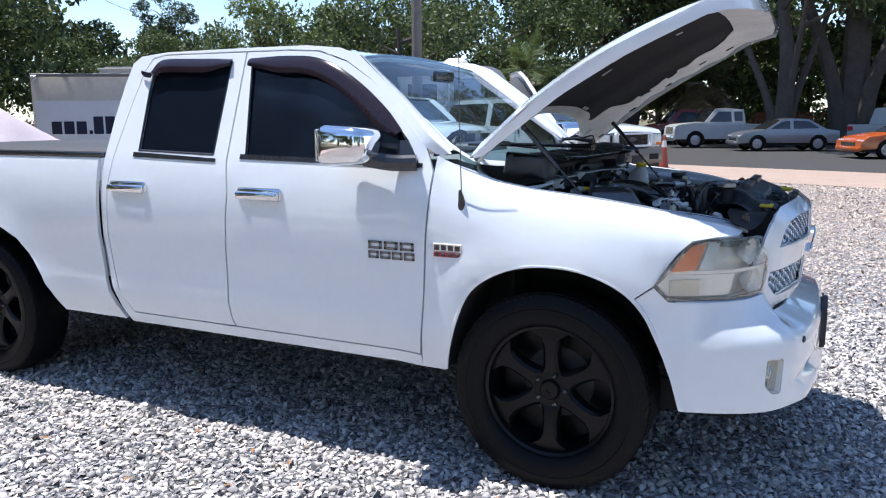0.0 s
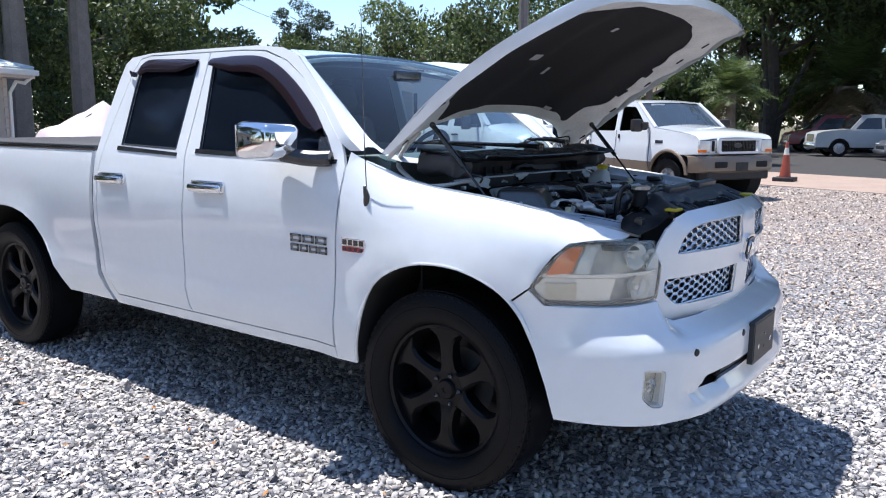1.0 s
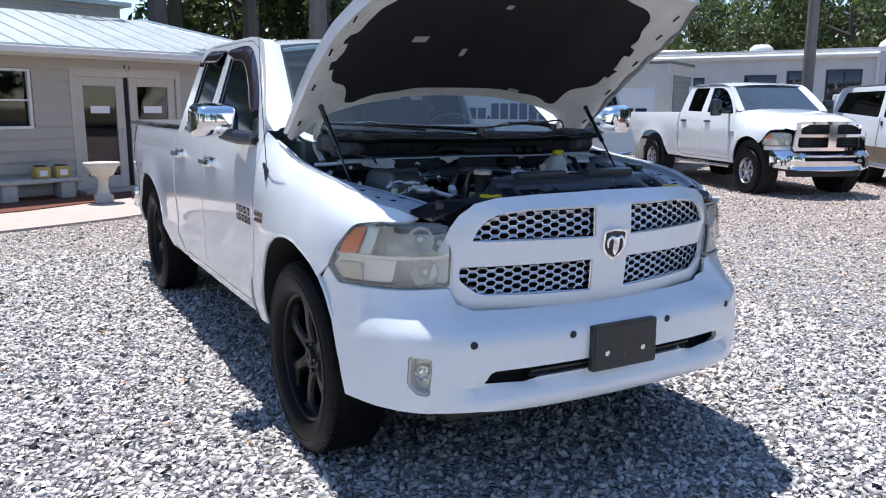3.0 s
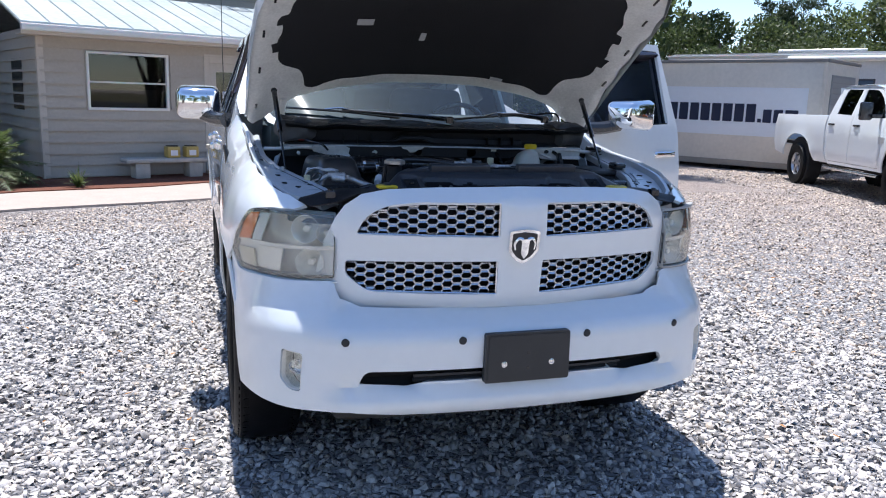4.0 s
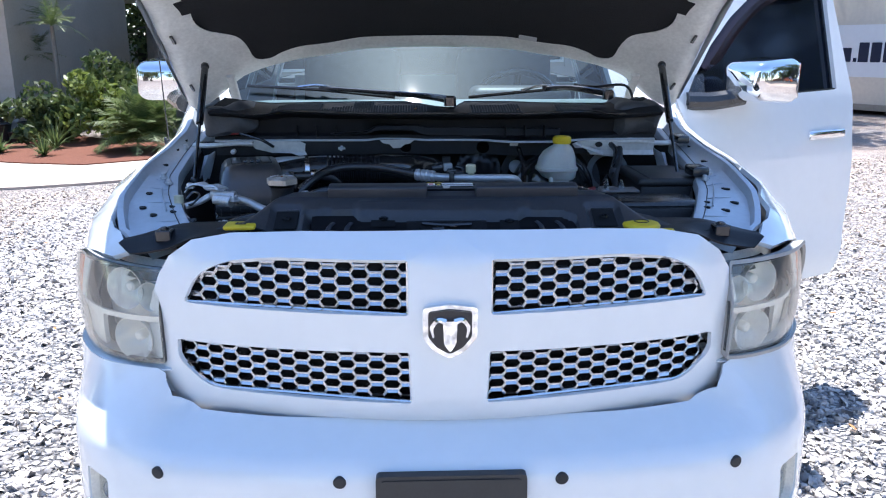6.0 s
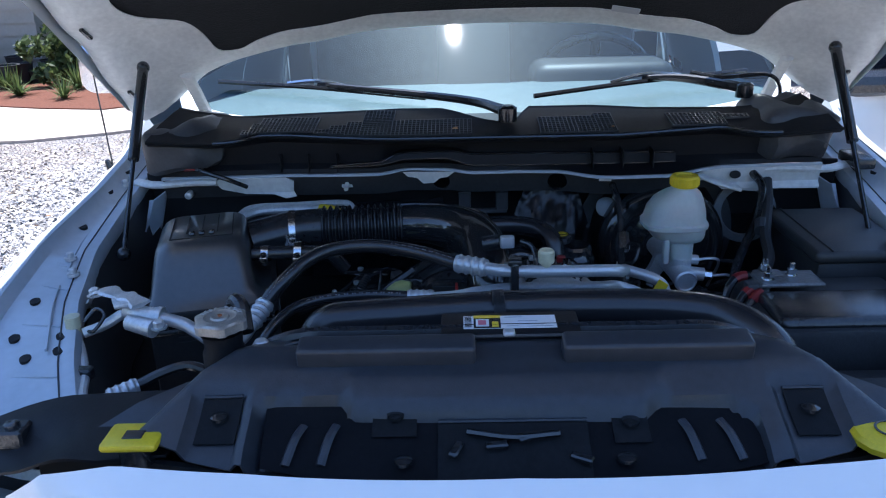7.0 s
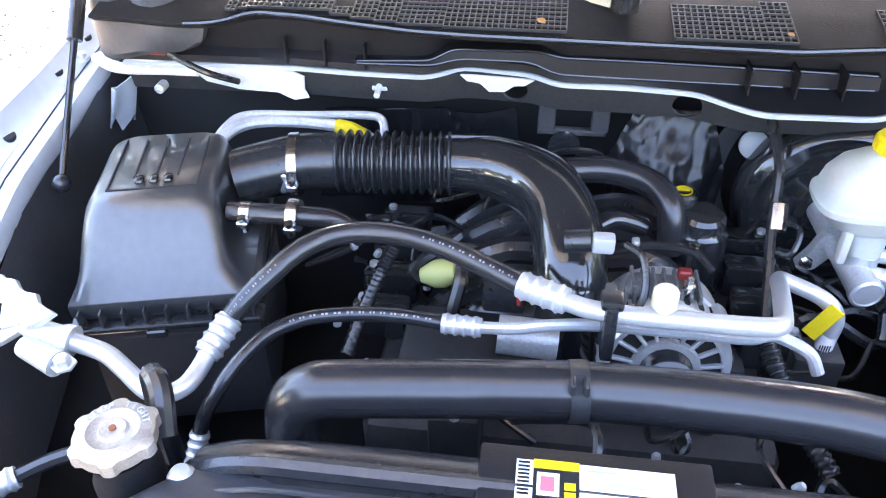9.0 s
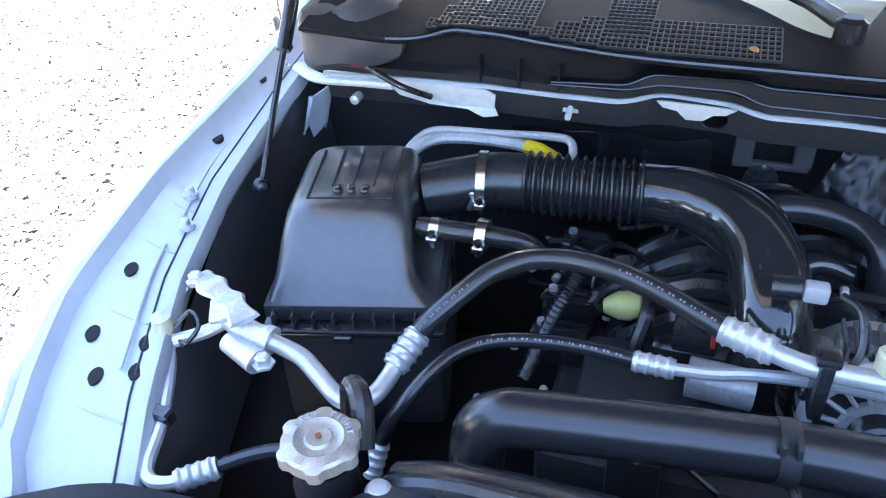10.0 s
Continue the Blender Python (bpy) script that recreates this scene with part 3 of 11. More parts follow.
def grille(parent):
    half = [(0.0, 1.208), (0.30, 1.203), (0.46, 1.194), (0.545, 1.178), (0.600, 1.140), (0.63, 1.095), (0.664, 1.015), (0.688, 0.90), (0.688, 0.850), (0.655, 0.800), (0.58, 0.766), (0.30, 0.760), (0.0, 0.760)]
    big = lambda pts: [(y * 1.018, 1.204 + (z - 1.208) * 1.022) for y, z in pts]
    half = big(half)
    outline = half + [(-y, z) for y, z in half[-2:0:-1]]
    up = round_outline([(0.085, 1.040), (0.085, 1.158), (0.36, 1.158), (0.47, 1.145), (0.535, 1.11), (0.568, 1.046)], [0.008, 0.008, 0.02, 0.05, 0.05, 0.012])
    lo = round_outline([(0.080, 0.834), (0.083, 0.955), (0.597, 0.953), (0.600, 0.905), (0.53, 0.846)], [0.008, 0.008, 0.012, 0.02, 0.03])
    up, lo = big(up), big(lo)
    holes = [up, [(-y, z) for y, z in up], lo, [(-y, z) for y, z in lo]]

    def edge(y, z):
        d = 1e9
        n = len(outline)
        p = Vector((y, z))
        for i in range(n):
            a, b = Vector(outline[i]), Vector(outline[(i + 1) % n])
            t = max(0, min(1, (p - a).dot(b - a) / (b - a).length_squared))
            d = min(d, (p - a - (b - a) * t).length)
        return d

    def fm(y, z):
        return (grille_x(y, z) - lerp([(0.45, 0.035), (0.60, 0.016)], abs(y)) * (1 - smoothstep(0.0, 0.05, edge(y, z))), y, z)

    g = part("grille", sheet(outline, fm, 0.03, holes, 0.012, (-1, 0, 0)), PAINT, parent, "white grille surround with four openings", 0.9)
    for name, poly in (("grille_mesh", up), ("grille_mesh", holes[1]), ("grille_mesh", lo), ("grille_mesh", holes[3])):
        y0, y1 = min(p[0] for p in poly) - 0.01, max(p[0] for p in poly) + 0.012
        z0, z1 = min(p[1] for p in poly) - 0.008, max(p[1] for p in poly) + 0.008
        px, pz = 0.066, 0.031
        bm = bmesh.new()
        cell = ((-0.195, -0.5), (0.195, -0.5), (0.305, 0.0), (0.195, 0.5), (-0.195, 0.5), (-0.305, 0.0))
        for r in range(int((z1 - z0) / (pz / 2)) + 2):
            for c in range(int((y1 - y0) / px) + 2):
                cy, cz = y0 + (c + 0.5 * (r % 2)) * px, z0 + r * pz / 2
                if not (y0 < cy < y1 and z0 < cz < z1) or not near_poly(cy, cz, poly, 0.010):
                    continue
                o = [(cy + a * px, cz + b * pz) for a, b in cell]
                i6 = [(cy + (a - cy) * 0.90, cz + (b - cz) * 0.60) for a, b in o]
                fr = [bm.verts.new((grille_x(a, b) - 0.024, a, b)) for a, b in o]
                fi = [bm.verts.new((grille_x(a, b) - 0.020, a, b)) for a, b in i6]
                bi = [bm.verts.new((grille_x(a, b) - 0.042, a, b)) for a, b in i6]
                for k in range(6):
                    j = (k + 1) % 6
                    bm.faces.new((fr[k], fr[j], fi[j], fi[k]))
                    bm.faces.new((fi[k], fi[j], bi[j], bi[k]))
        part(name, bm, CHROME_SATIN, g, "chrome honeycomb mesh", 0.3)
        part("mesh_frame", tube([(grille_x(a, b) - 0.011, a, b) for a, b in poly + poly[:1]], 0.0042, 6, 1, False), CHROME_SATIN, g, "thin chrome frame round the mesh")
    part("grille_backing", sheet([(-0.62, 0.80), (0.62, 0.80), (0.62, 1.16), (-0.62, 1.16)], lambda y, z: (grille_x(y, z) - 0.10, y, z), 0.1, thick=0.01), CAVITY, g)
    # the shield emblem: a plain chrome shield with a dark field
    sh = round_outline([(-0.057, 1.055), (0.0, 1.062), (0.057, 1.055), (0.057, 0.985), (0.034, 0.955), (0.0, 0.936), (-0.034, 0.955), (-0.057, 0.985)], 0.008, 3)
    part("emblem", prism(sh, 0.018, lambda y, z, c: (grille_x(y, z) - 0.004 + c, y, z)), CHROME, g, "chrome shield emblem with a dark field")
    sh2 = [(y * 0.80, 1.003 + (z - 1.003) * 0.82) for y, z in sh]
    part("emblem_field", prism(sh2, 0.003, lambda y, z, c: (grille_x(y, z) + 0.0135 + c, y, z)), mat("emblem_dark", (0.02, 0.02, 0.025), 0.25, vary=0.1), g)
    bm = bmesh.new()
    add_prism(bm, round_outline([(-0.015, 1.028), (0.015, 1.028), (0.013, 0.975), (0.0, 0.955), (-0.013, 0.975)], 0.006, 3), 0.008, lambda y, z, c: (grille_x(y, z) + 0.0155 + c, y, z))
    for sg in (-1, 1):
        add_tube(bm, [(grille_x(0, 1.0) + 0.019, sg * 0.010, 1.026), (grille_x(0, 1.0) + 0.021, sg * 0.026, 1.030), (grille_x(0, 1.0) + 0.020, sg * 0.038, 1.012), (grille_x(0, 1.0) + 0.018, sg * 0.035, 0.990)], lambda t: 0.009 * (1 - 0.7 * t), 8, 5)
    part("emblem_shape", bm, CHROME, g)
    return g


GREY_LAMP = mat("grey_lamp_edge", (0.36, 0.36, 0.35), 0.5, vary=0.2, scale=20)


def headlight(parent, s):
    line = spline([(0.420, 0.964, 0), (0.52, 0.930, 0), (0.62, 0.880, 0), (0.702, 0.815, 0), (0.752, 0.742, 0), (0.778, 0.685, 0), (0.790, 0.640, 0)], 6)
    n = len(line) - 1

    def fm(off):
        def f(t, z):
            v = max(0.0, min(1.0, t)) * n
            i = min(int(v), n - 1)
            p = line[i].lerp(line[i + 1], v - i)
            d = (line[min(i + 1, n)] - line[max(i - 1, 0)]).normalized()
            nn = Vector((-d.y, d.x, 0))
            if nn.y < 0 and nn.x < 0:
                nn = -nn
            bulge = 0.012 * math.sin(math.pi * max(0.0, min(1.0, (z - 0.86) / 0.24)))
            q = p + nn * (off + bulge) - Vector((0.22 * max(0, z - 1.0) * t, 0, 0))
            return (q.x, s * q.y, z)
        return f

    outline = round_outline([(0.0, 0.920), (0.085, 1.00), (0.22, 1.088), (0.32, 1.102), (1.0, 1.094), (1.0, 0.99), (0.985, 0.876), (0.5, 0.866), (0.09, 0.862)], [0.01, 0.02, 0.03, 0.03, 0.02, 0.02, 0.015, 0.1, 0.03])
    lamp = part("headlight", sheet(outline, fm(-0.075), 0.06, thick=0.004), LAMP_IN, parent, "hazy clear headlight with an amber corner")
    # dark rim
    ring_in = [(0.5 + (a - 0.5) * 0.968, 0.98 + (b - 0.98) * 0.925) for a, b in outline]
    part("rim", sheet(outline, fm(-0.004), 0.06, [ring_in], 0.010), BLACK_GLOSS, lamp)
    part("inner_wall", sheet(outline, fm(-0.0145), 0.06, [ring_in], 0.028), GREY_LAMP, lamp)
    part("lamp_apron", sheet([(0.06, 0.80), (1.0, 0.80), (1.0, 0.872), (0.06, 0.872)], fm(-0.022), 0.06, thick=0.004), PAINT, lamp)
    amber = sheet([(0.10, 0.975), (0.20, 1.075), (0.31, 1.085), (0.24, 0.985)], fm(-0.010), 0.05, thick=0.004)
    part("amber_reflector", amber, AMBER, lamp, "orange corner reflector")
    part("white_strip", sheet([(0.255, 0.985), (0.325, 1.085), (0.40, 1.085), (0.335, 0.985)], fm(-0.012), 0.05, thick=0.004), MILKY, lamp)
    part("lower_reflector", sheet([(0.07, 0.882), (0.03, 0.925), (0.09, 0.965), (0.50, 0.968), (0.46, 0.885)], fm(-0.03), 0.05, thick=0.01), SILVER, lamp)
    part("turn_reflector", sheet([(0.10, 0.885), (0.10, 0.945), (0.27, 0.950), (0.27, 0.885)], fm(-0.018), 0.05, thick=0.008), mat("pale_lens", (0.66, 0.60, 0.48), 0.2, vary=0.25, scale=60), lamp)
    part("divider", sheet([(0.03, 0.966), (0.98, 0.976), (0.98, 0.988), (0.05, 0.980)], fm(-0.020), 0.05, thick=0.006), SILVER, lamp)
    for t, z, r, name in ((0.70, 0.925, 0.052, "main_lamp"), (0.66, 1.042, 0.050, "high_lamp"), (0.89, 1.03, 0.035, "side_lamp")):
        c = Vector(fm(-0.045)(t, z))
        m = Matrix.Translation(c) @ Vector((0.93, s * 0.36, 0)).to_track_quat("Z", "Y").to_matrix().to_4x4()
        bm = lathe([(r, 0.03), (r * 0.97, 0.03), (r * 0.8, 0.004), (r * 0.45, -0.016), (0.012, -0.02), (0.012, 0.01), (0.008, 0.014), (0, 0.014)], m, 28, False)
        part(name, bm, SILVER, lamp)
    lens = part("lens", sheet(outline, fm(0.0), 0.05, thick=0.003), LENS, lamp, "clouded clear plastic lens")
    lens.visible_shadow = False
    return lamp


def fog_lamp(parent, s):
    f = bump_map(0.0)
    out = round_outline([(0.785, 0.638), (0.866, 0.645), (0.872, 0.545), (0.835, 0.510), (0.795, 0.508)], 0.014, 3)
    out = [(s * a, b) for a, b in out]
    fm = bump_map(-0.012)
    lamp = part("fog_lamp", sheet(out, bump_map(-0.065), 0.04, thick=0.004), SILVER, parent, "fog lamp in a grey bezel")
    inn = [(s * 0.828 + (a - s * 0.828) * 0.96, 0.577 + (b - 0.577) * 0.97) for a, b in out]
    part("bezel", sheet(out, bump_map(-0.004), 0.04, [inn], 0.055), LAMP_IN, lamp)
    c = Vector(bump_map(-0.045)(s * 0.83, 0.58))
    _, nn = bump_at(s * 0.79)
    m = Matrix.Translation(c) @ Vector((0.95, s * 0.3, 0)).to_track_quat("Z", "Y").to_matrix().to_4x4()
    part("bulb", lathe([(0.028, 0.01), (0.024, -0.01), (0.01, -0.016), (0.009, 0.008), (0, 0.01)], m, 20, False), CHROME, lamp)
    lens = part("lens", sheet(inn, bump_map(-0.022), 0.04, thick=0.002), LENS, lamp)
    lens.visible_shadow = False


def bumper(parent):
    half = [(0.0, 0.425), (0.45, 0.432), (0.62, 0.448), (0.80, 0.440), (UE - 0.205, 0.436), (UE - 0.17, 0.56), (UE - 0.12, 0.69), (UE - 0.07, 0.795), (UE - 0.018, 0.856), (UE - 0.095, 0.914), (UE - 0.15, 0.860), (0.95, 0.862), (0.735, 0.868), (0.712, 0.856), (0.68, 0.808), (0.60, 0.780), (0.40, 0.774), (0.0, 0.773)]
    outline = half + [(-a, b) for a, b in half[-2:0:-1]]
    slot = round_outline([(-0.59, 0.538), (-0.57, 0.588), (0.57, 0.588), (0.59, 0.538), (0.42, 0.527), (0.36, 0.540), (-0.36, 0.540), (-0.42, 0.527)], [0.008, 0.03, 0.03, 0.008, 0.02, 0.02, 0.02, 0.02])
    fog = round_outline([(0.782, 0.641), (0.869, 0.648), (0.875, 0.543), (0.837, 0.507), (0.792, 0.505)], 0.014, 3)
    b = part("front_bumper", sheet(outline, bump_map(), 0.035, [slot, fog, [(-a, z) for a, z in fog]], 0.02, (-1, 0, 0)), PAINT, parent, "white painted front bumper", 0.8)
    # the ledge that runs back under the lamps
    for s in (-1, 1):
        part("bumper_ledge", sheet([(s * 0.70, 0.0), (s * (UE - 0.18), 0.0), (s * (UE - 0.18), 1.0), (s * 0.70, 1.0)], lambda u, v: tuple(Vector(bump_map(-0.004 - 0.05 * v)(u, 0.858)) + Vector((0, 0, 0.004 + 0.010 * v))), 0.06, thick=0.004, steps=(0.05, 0.5)), PAINT, b)
    part("lower_grille", sheet([(-0.72, 0.47), (0.72, 0.47), (0.72, 0.65), (-0.72, 0.65)], bump_map(-0.065), 0.06, thick=0.01), CAVITY, b)
    for z in (0.548, 0.566):
        part("slat", sheet([(-0.40, z - 0.005), (0.40, z - 0.005), (0.40, z + 0.004), (-0.40, z + 0.004)], bump_map(-0.030), 0.08, thick=0.012), BLACK_MAT, b)
    for u in (-0.635, -0.235, 0.235, 0.635):
        p, n = bump_at(u)
        c = p + Vector((0, 0, 0.690))
        m = Matrix.Translation(c + n * (bump_off(u, 0.69) - 0.004)) @ n.to_track_quat("Z", "Y").to_matrix().to_4x4()
        part("parking_sensor", lathe([(0.014, 0), (0.014, 0.006), (0.011, 0.0085), (0, 0.009)], m, 20), BLACK_MAT, b, "small round black parking sensor")
    # the plate bracket, with no plate
    pl = round_outline([(-0.160, 0.536), (0.160, 0.536), (0.158, 0.713), (-0.158, 0.713)], 0.01, 3)
    part("plate_bracket", prism(pl, 0.022, lambda y, z, c: (1.000 + c, y, z)), GREY_DARK, b, "empty dark grey plate bracket")
    pl2 = [(y * 0.93, 0.6245 + (z - 0.6245) * 0.90) for y, z in pl]
    part("bracket_face", prism(pl2, 0.004, lambda y, z, c: (1.0205 + c, y, z)), GREY_DARK, b)
    for y in (-0.089, 0.089):
        m = Matrix.Translation((1.0235, y, 0.602)) @ Matrix.Rotation(radians(90), 4, "Y")
        part("screw", lathe([(0.011, 0), (0.011, 0.003), (0.006, 0.0045), (0.0055, 0.003), (0, 0.003)], m, 16), CHROME_SATIN, b)
    for dz in (-0.055, 0.0):
        part("clip_hole", lathe([(0.006, 0), (0.006, 0.002), (0, 0.002)], Matrix.Translation((1.0236, 0.0, 0.64 + dz)) @ Matrix.Rotation(radians(90), 4, "Y"), 12), BLACK, b)
    # dark chin below the painted lip
    part("air_dam", sheet([(-0.72, 0.345), (0.72, 0.345), (0.82, 0.46), (-0.82, 0.46)], bump_map(-0.15), 0.06, thick=0.008), BLACK_MAT, b, "black rubber air dam")
    return b


GREY_DARK = mat("dark_grey_plastic", (0.028, 0.030, 0.033), 0.48, vary=0.2, scale=20, bump=0.08, bump_scale=500)
HOOD_O, HOOD_UP = Vector((-0.44, 0, 1.398)), radians(29.0)


def hood_at(s, y, h):
    """A point of the raised hood: s along it from the hinge, y across, h above the chord."""
    c, d = math.cos(HOOD_UP), math.sin(HOOD_UP)
    s *= 1.012
    return Vector((HOOD_O.x + s * c - h * d, y, HOOD_O.z + s * d + h * c))


def hood_top(s, y):
    t = s / 1.25
    h = 0.075 * math.sin(math.pi * min(1.0, max(0.0, t)) ** 1.15) + 0.010
    h += (0.03 + 0.045 * (1 - smoothstep(0.0, 0.40, t))) * (1 - min(1, abs(y) / 0.80) ** 2)
    # the power bulge and the rolled edges
    h += 0.018 * (1 - smoothstep(0.22, 0.40, abs(y))) * smoothstep(0.0, 0.25, t)
    h += 0.022 * smoothstep(0.05, 0.3, t) * (1 - smoothstep(0.85, 1.05, t))
    h -= 0.012 * smoothstep(0.64, 0.76, abs(y)) + 0.045 * smoothstep(0.72, 0.90, abs(y))
    h -= 0.05 * smoothstep(0.90, 1.06, t)
    return h


def hood_rear(y):
    return lerp([(0.0, 0.178), (0.30, 0.174), (0.45, 0.162), (0.58, 0.135), (0.68, 0.10), (0.76, 0.05), (0.84, 0.02)], abs(y))


def hood(parent):
    half = [(0.178, 0.0), (0.177, 0.15), (0.174, 0.30), (0.162, 0.45), (0.135, 0.58), (0.10, 0.68), (0.05, 0.76), (0.02, 0.82), (0.06, 0.875), (0.5, 0.875), (0.8, 0.860), (0.96, 0.830), (1.08, 0.785), (1.20, 0.71), (1.245, 0.63), (1.27, 0.45), (1.285, 0.2), (1.29, 0.0)]
    outline = half + [(a, -b) for a, b in half[-2:0:-1]]
    h = part("hood", sheet(outline, lambda s, y: hood_at(s, y, hood_top(s, y)), 0.05, thick=0.006), PAINT, parent, "white bonnet standing open on two gas struts", 0.8)
    bm = bmesh.new()
    prev = None
    for a, b in round_outline(outline, 0.03, 2):
        p = hood_at(a, b, hood_top(a, b))
        k = 0.045 * smoothstep(0.0, 0.15, a - hood_rear(b))
        q = hood_at(0.63 + (a - 0.63) * 0.995, b * 0.992, hood_top(a, b) - 0.006 - k)
        row = [bm.verts.new(p), bm.verts.new((p + q) / 2 + Vector((0, 0.003 if b > 0 else -0.003, 0))), bm.verts.new(q)]
        if prev:
            for j in range(2):
                bm.faces.new((prev[j], prev[j + 1], row[j + 1], row[j]))
        prev = row
    part("hood_edge", bm, PAINT, h)
    # pressed inner frame, with a scalloped inner edge round the felt liner
    inner = [(0.262, 0.0), (0.262, 0.25), (0.255, 0.45), (0.225, 0.525), (0.203, 0.555), (0.203, 0.610), (0.28, 0.622), (0.325, 0.64), (0.375, 0.72), (0.44, 0.752), (0.50, 0.748), (0.56, 0.764), (0.62, 0.742), (0.68, 0.748), (0.74, 0.722), (0.80, 0.722), (0.86, 0.692), (0.92, 0.68), (0.99, 0.63), (1.03, 0.567), (1.06, 0.47), (1.10, 0.378), (1.11, 0.21), (1.115, 0.0)]
    hole = round_outline(inner + [(a, -b) for a, b in inner[-2:0:-1]], 0.035, 3)

    def under(s, y):
        o = 0.024 * math.sin(radians(90) * max(0.0, min(1.0, min(s - hood_rear(y), 1.29 - s, 0.875 - abs(y)) / 0.05)))
        o += 0.010 * (0.5 + 0.5 * math.sin(s * 34)) * smoothstep(0.60, 0.70, abs(y))
        return hood_at(s, y, hood_top(s, y) - 0.010 - o)

    o2 = [(0.633 + (a - 0.633) * 0.985, b * 0.985) for a, b in outline]
    part("hood_frame", sheet(o2, under, 0.03, [hole], 0.003), PAINT_DUST, h, "dusty white pressed inner frame", 0.9)
    grown = [(0.61 + (a - 0.61) * 1.035, b * 1.035) for a, b in hole]
    part("hood_liner", sheet(grown, lambda s, y: hood_at(s, y, hood_top(s, y) - 0.022 - 0.012 * math.sin(math.pi * max(0, min(1, (s - 0.07) / 1.05)))), 0.05, thick=0.006), LINER, h, "black felt heat liner", 0.9)
    for s, y, w, d in ((0.65, -0.44, 0.04, 0.07), (0.53, -0.14, 0.05, 0.025), (0.27, 0.28, 0.02, 0.06), (0.90, -0.10, 0.03, 0.03)):
        bm = sheet([(s, y), (s + w, y), (s + w, y + d), (s, y + d)], lambda a, b: hood_at(a, b, hood_top(a, b) - 0.0425), 0.05, thick=0.002)
        part("liner_sticker", bm, mat("pale_sticker", (0.45, 0.46, 0.48), 0.5, vary=0.1), h)
    for sg in (-1, 1):
        for s0 in (0.16, 0.40, 0.64, 0.86, 1.02):
            bm = box((-0.022, -0.005, -0.004), (0.022, 0.005, 0.004), 0.002, 1, Matrix.Translation(under(s0, sg * lerp([(0.0, 0.83), (0.64, 0.82), (0.86, 0.79), (1.02, 0.75)], s0)) - Vector((0, 0, 0.004))) @ Matrix.Rotation(-HOOD_UP, 4, "Y"))
            part("bump_stop", bm, BLACK, h)
        # hinge arms
        bm = tube([hood_at(0.16, sg * 0.70, 0.0), hood_at(0.06, sg * 0.705, -0.02), Vector((-0.42, sg * 0.70, 1.33)), Vector((-0.33, sg * 0.70, 1.26))], 0.016, 8, 4, flat=0.5)
        part("hinge", bm, PAINT_DUST, h)
        # gas struts
        top = Vector((-0.185, sg * 0.755, 1.512))
        foot = Vector((0.114, sg * 0.736, 1.185))
        mid = top.lerp(foot, 0.52)
        part("gas_strut", tube([top, mid], 0.0115, 12, 1), BLACK_GLOSS, h, "black gas strut")
        part("strut_rod", tube([mid, foot], 0.005, 10, 1), BLACK_GLOSS, h)
        for q in (top, foot):
            bm = bmesh.new()
            bmesh.ops.create_uvsphere(bm, u_segments=12, v_segments=8, radius=0.014, matrix=Matrix.Translation(q))
            part("strut_joint", bm, BLACK, h)
    part("release_cable", tube([hood_at(0.09, 0.50, 0.0), hood_at(0.13, 0.56, -0.03), hood_at(0.16, 0.66, -0.04), hood_at(0.10, 0.70, -0.08), hood_at(0.0, 0.70, -0.13)], 0.005, 6, 6), BLACK, h)
    return h


def roof_z(x, y):
    t = abs(y) / ROOF_EDGE
    z = 1.918 - 0.050 * t ** 3
    z -= 0.060 * smoothstep(-1.50, -1.02, x) ** 1.6
    z -= 0.03 * smoothstep(-2.15, -2.45, x)
    return z


GLASS_FOOT = -0.13


def windshield_at(a, b):
    """a: -1..1 across, b: 0 at the cowl to 1 at the header."""
    base = Vector((-0.335 - 0.165 * a * a, a * 0.775, 1.375 + 0.035 * a * a))
    top = Vector((-1.13 + 0.07 * a * a, a * 0.665, 1.888 - 0.045 * a * a))
    p = base.lerp(top, b)
    bow = 0.006 * math.sin(math.pi * b)
    return p + Vector((0.5, 0, 0.8)) * bow


def seat(parent_none, x, y):
    s = thing("car_seat", "grey cloth car seat inside the pickup", "car seat", "cab seats")
    bm = box((x - 0.25, y - 0.26, 0.86), (x + 0.27, y + 0.26, 1.02), 0.06, 3)
    part("seat_cushion", bm, SEAT_GREY, s)
    m = Matrix.Translation((x - 0.22, y, 1.0)) @ Matrix.Rotation(radians(-14), 4, "Y")
    part("backrest", box((-0.09, -0.25, 0.0), (0.07, 0.25, 0.58), 0.07, 3, m), SEAT_GREY, s)
    part("headrest", box((-0.06, -0.14, 0.60), (0.05, 0.14, 0.78), 0.05, 3, m), SEAT_GREY, s)
    return s


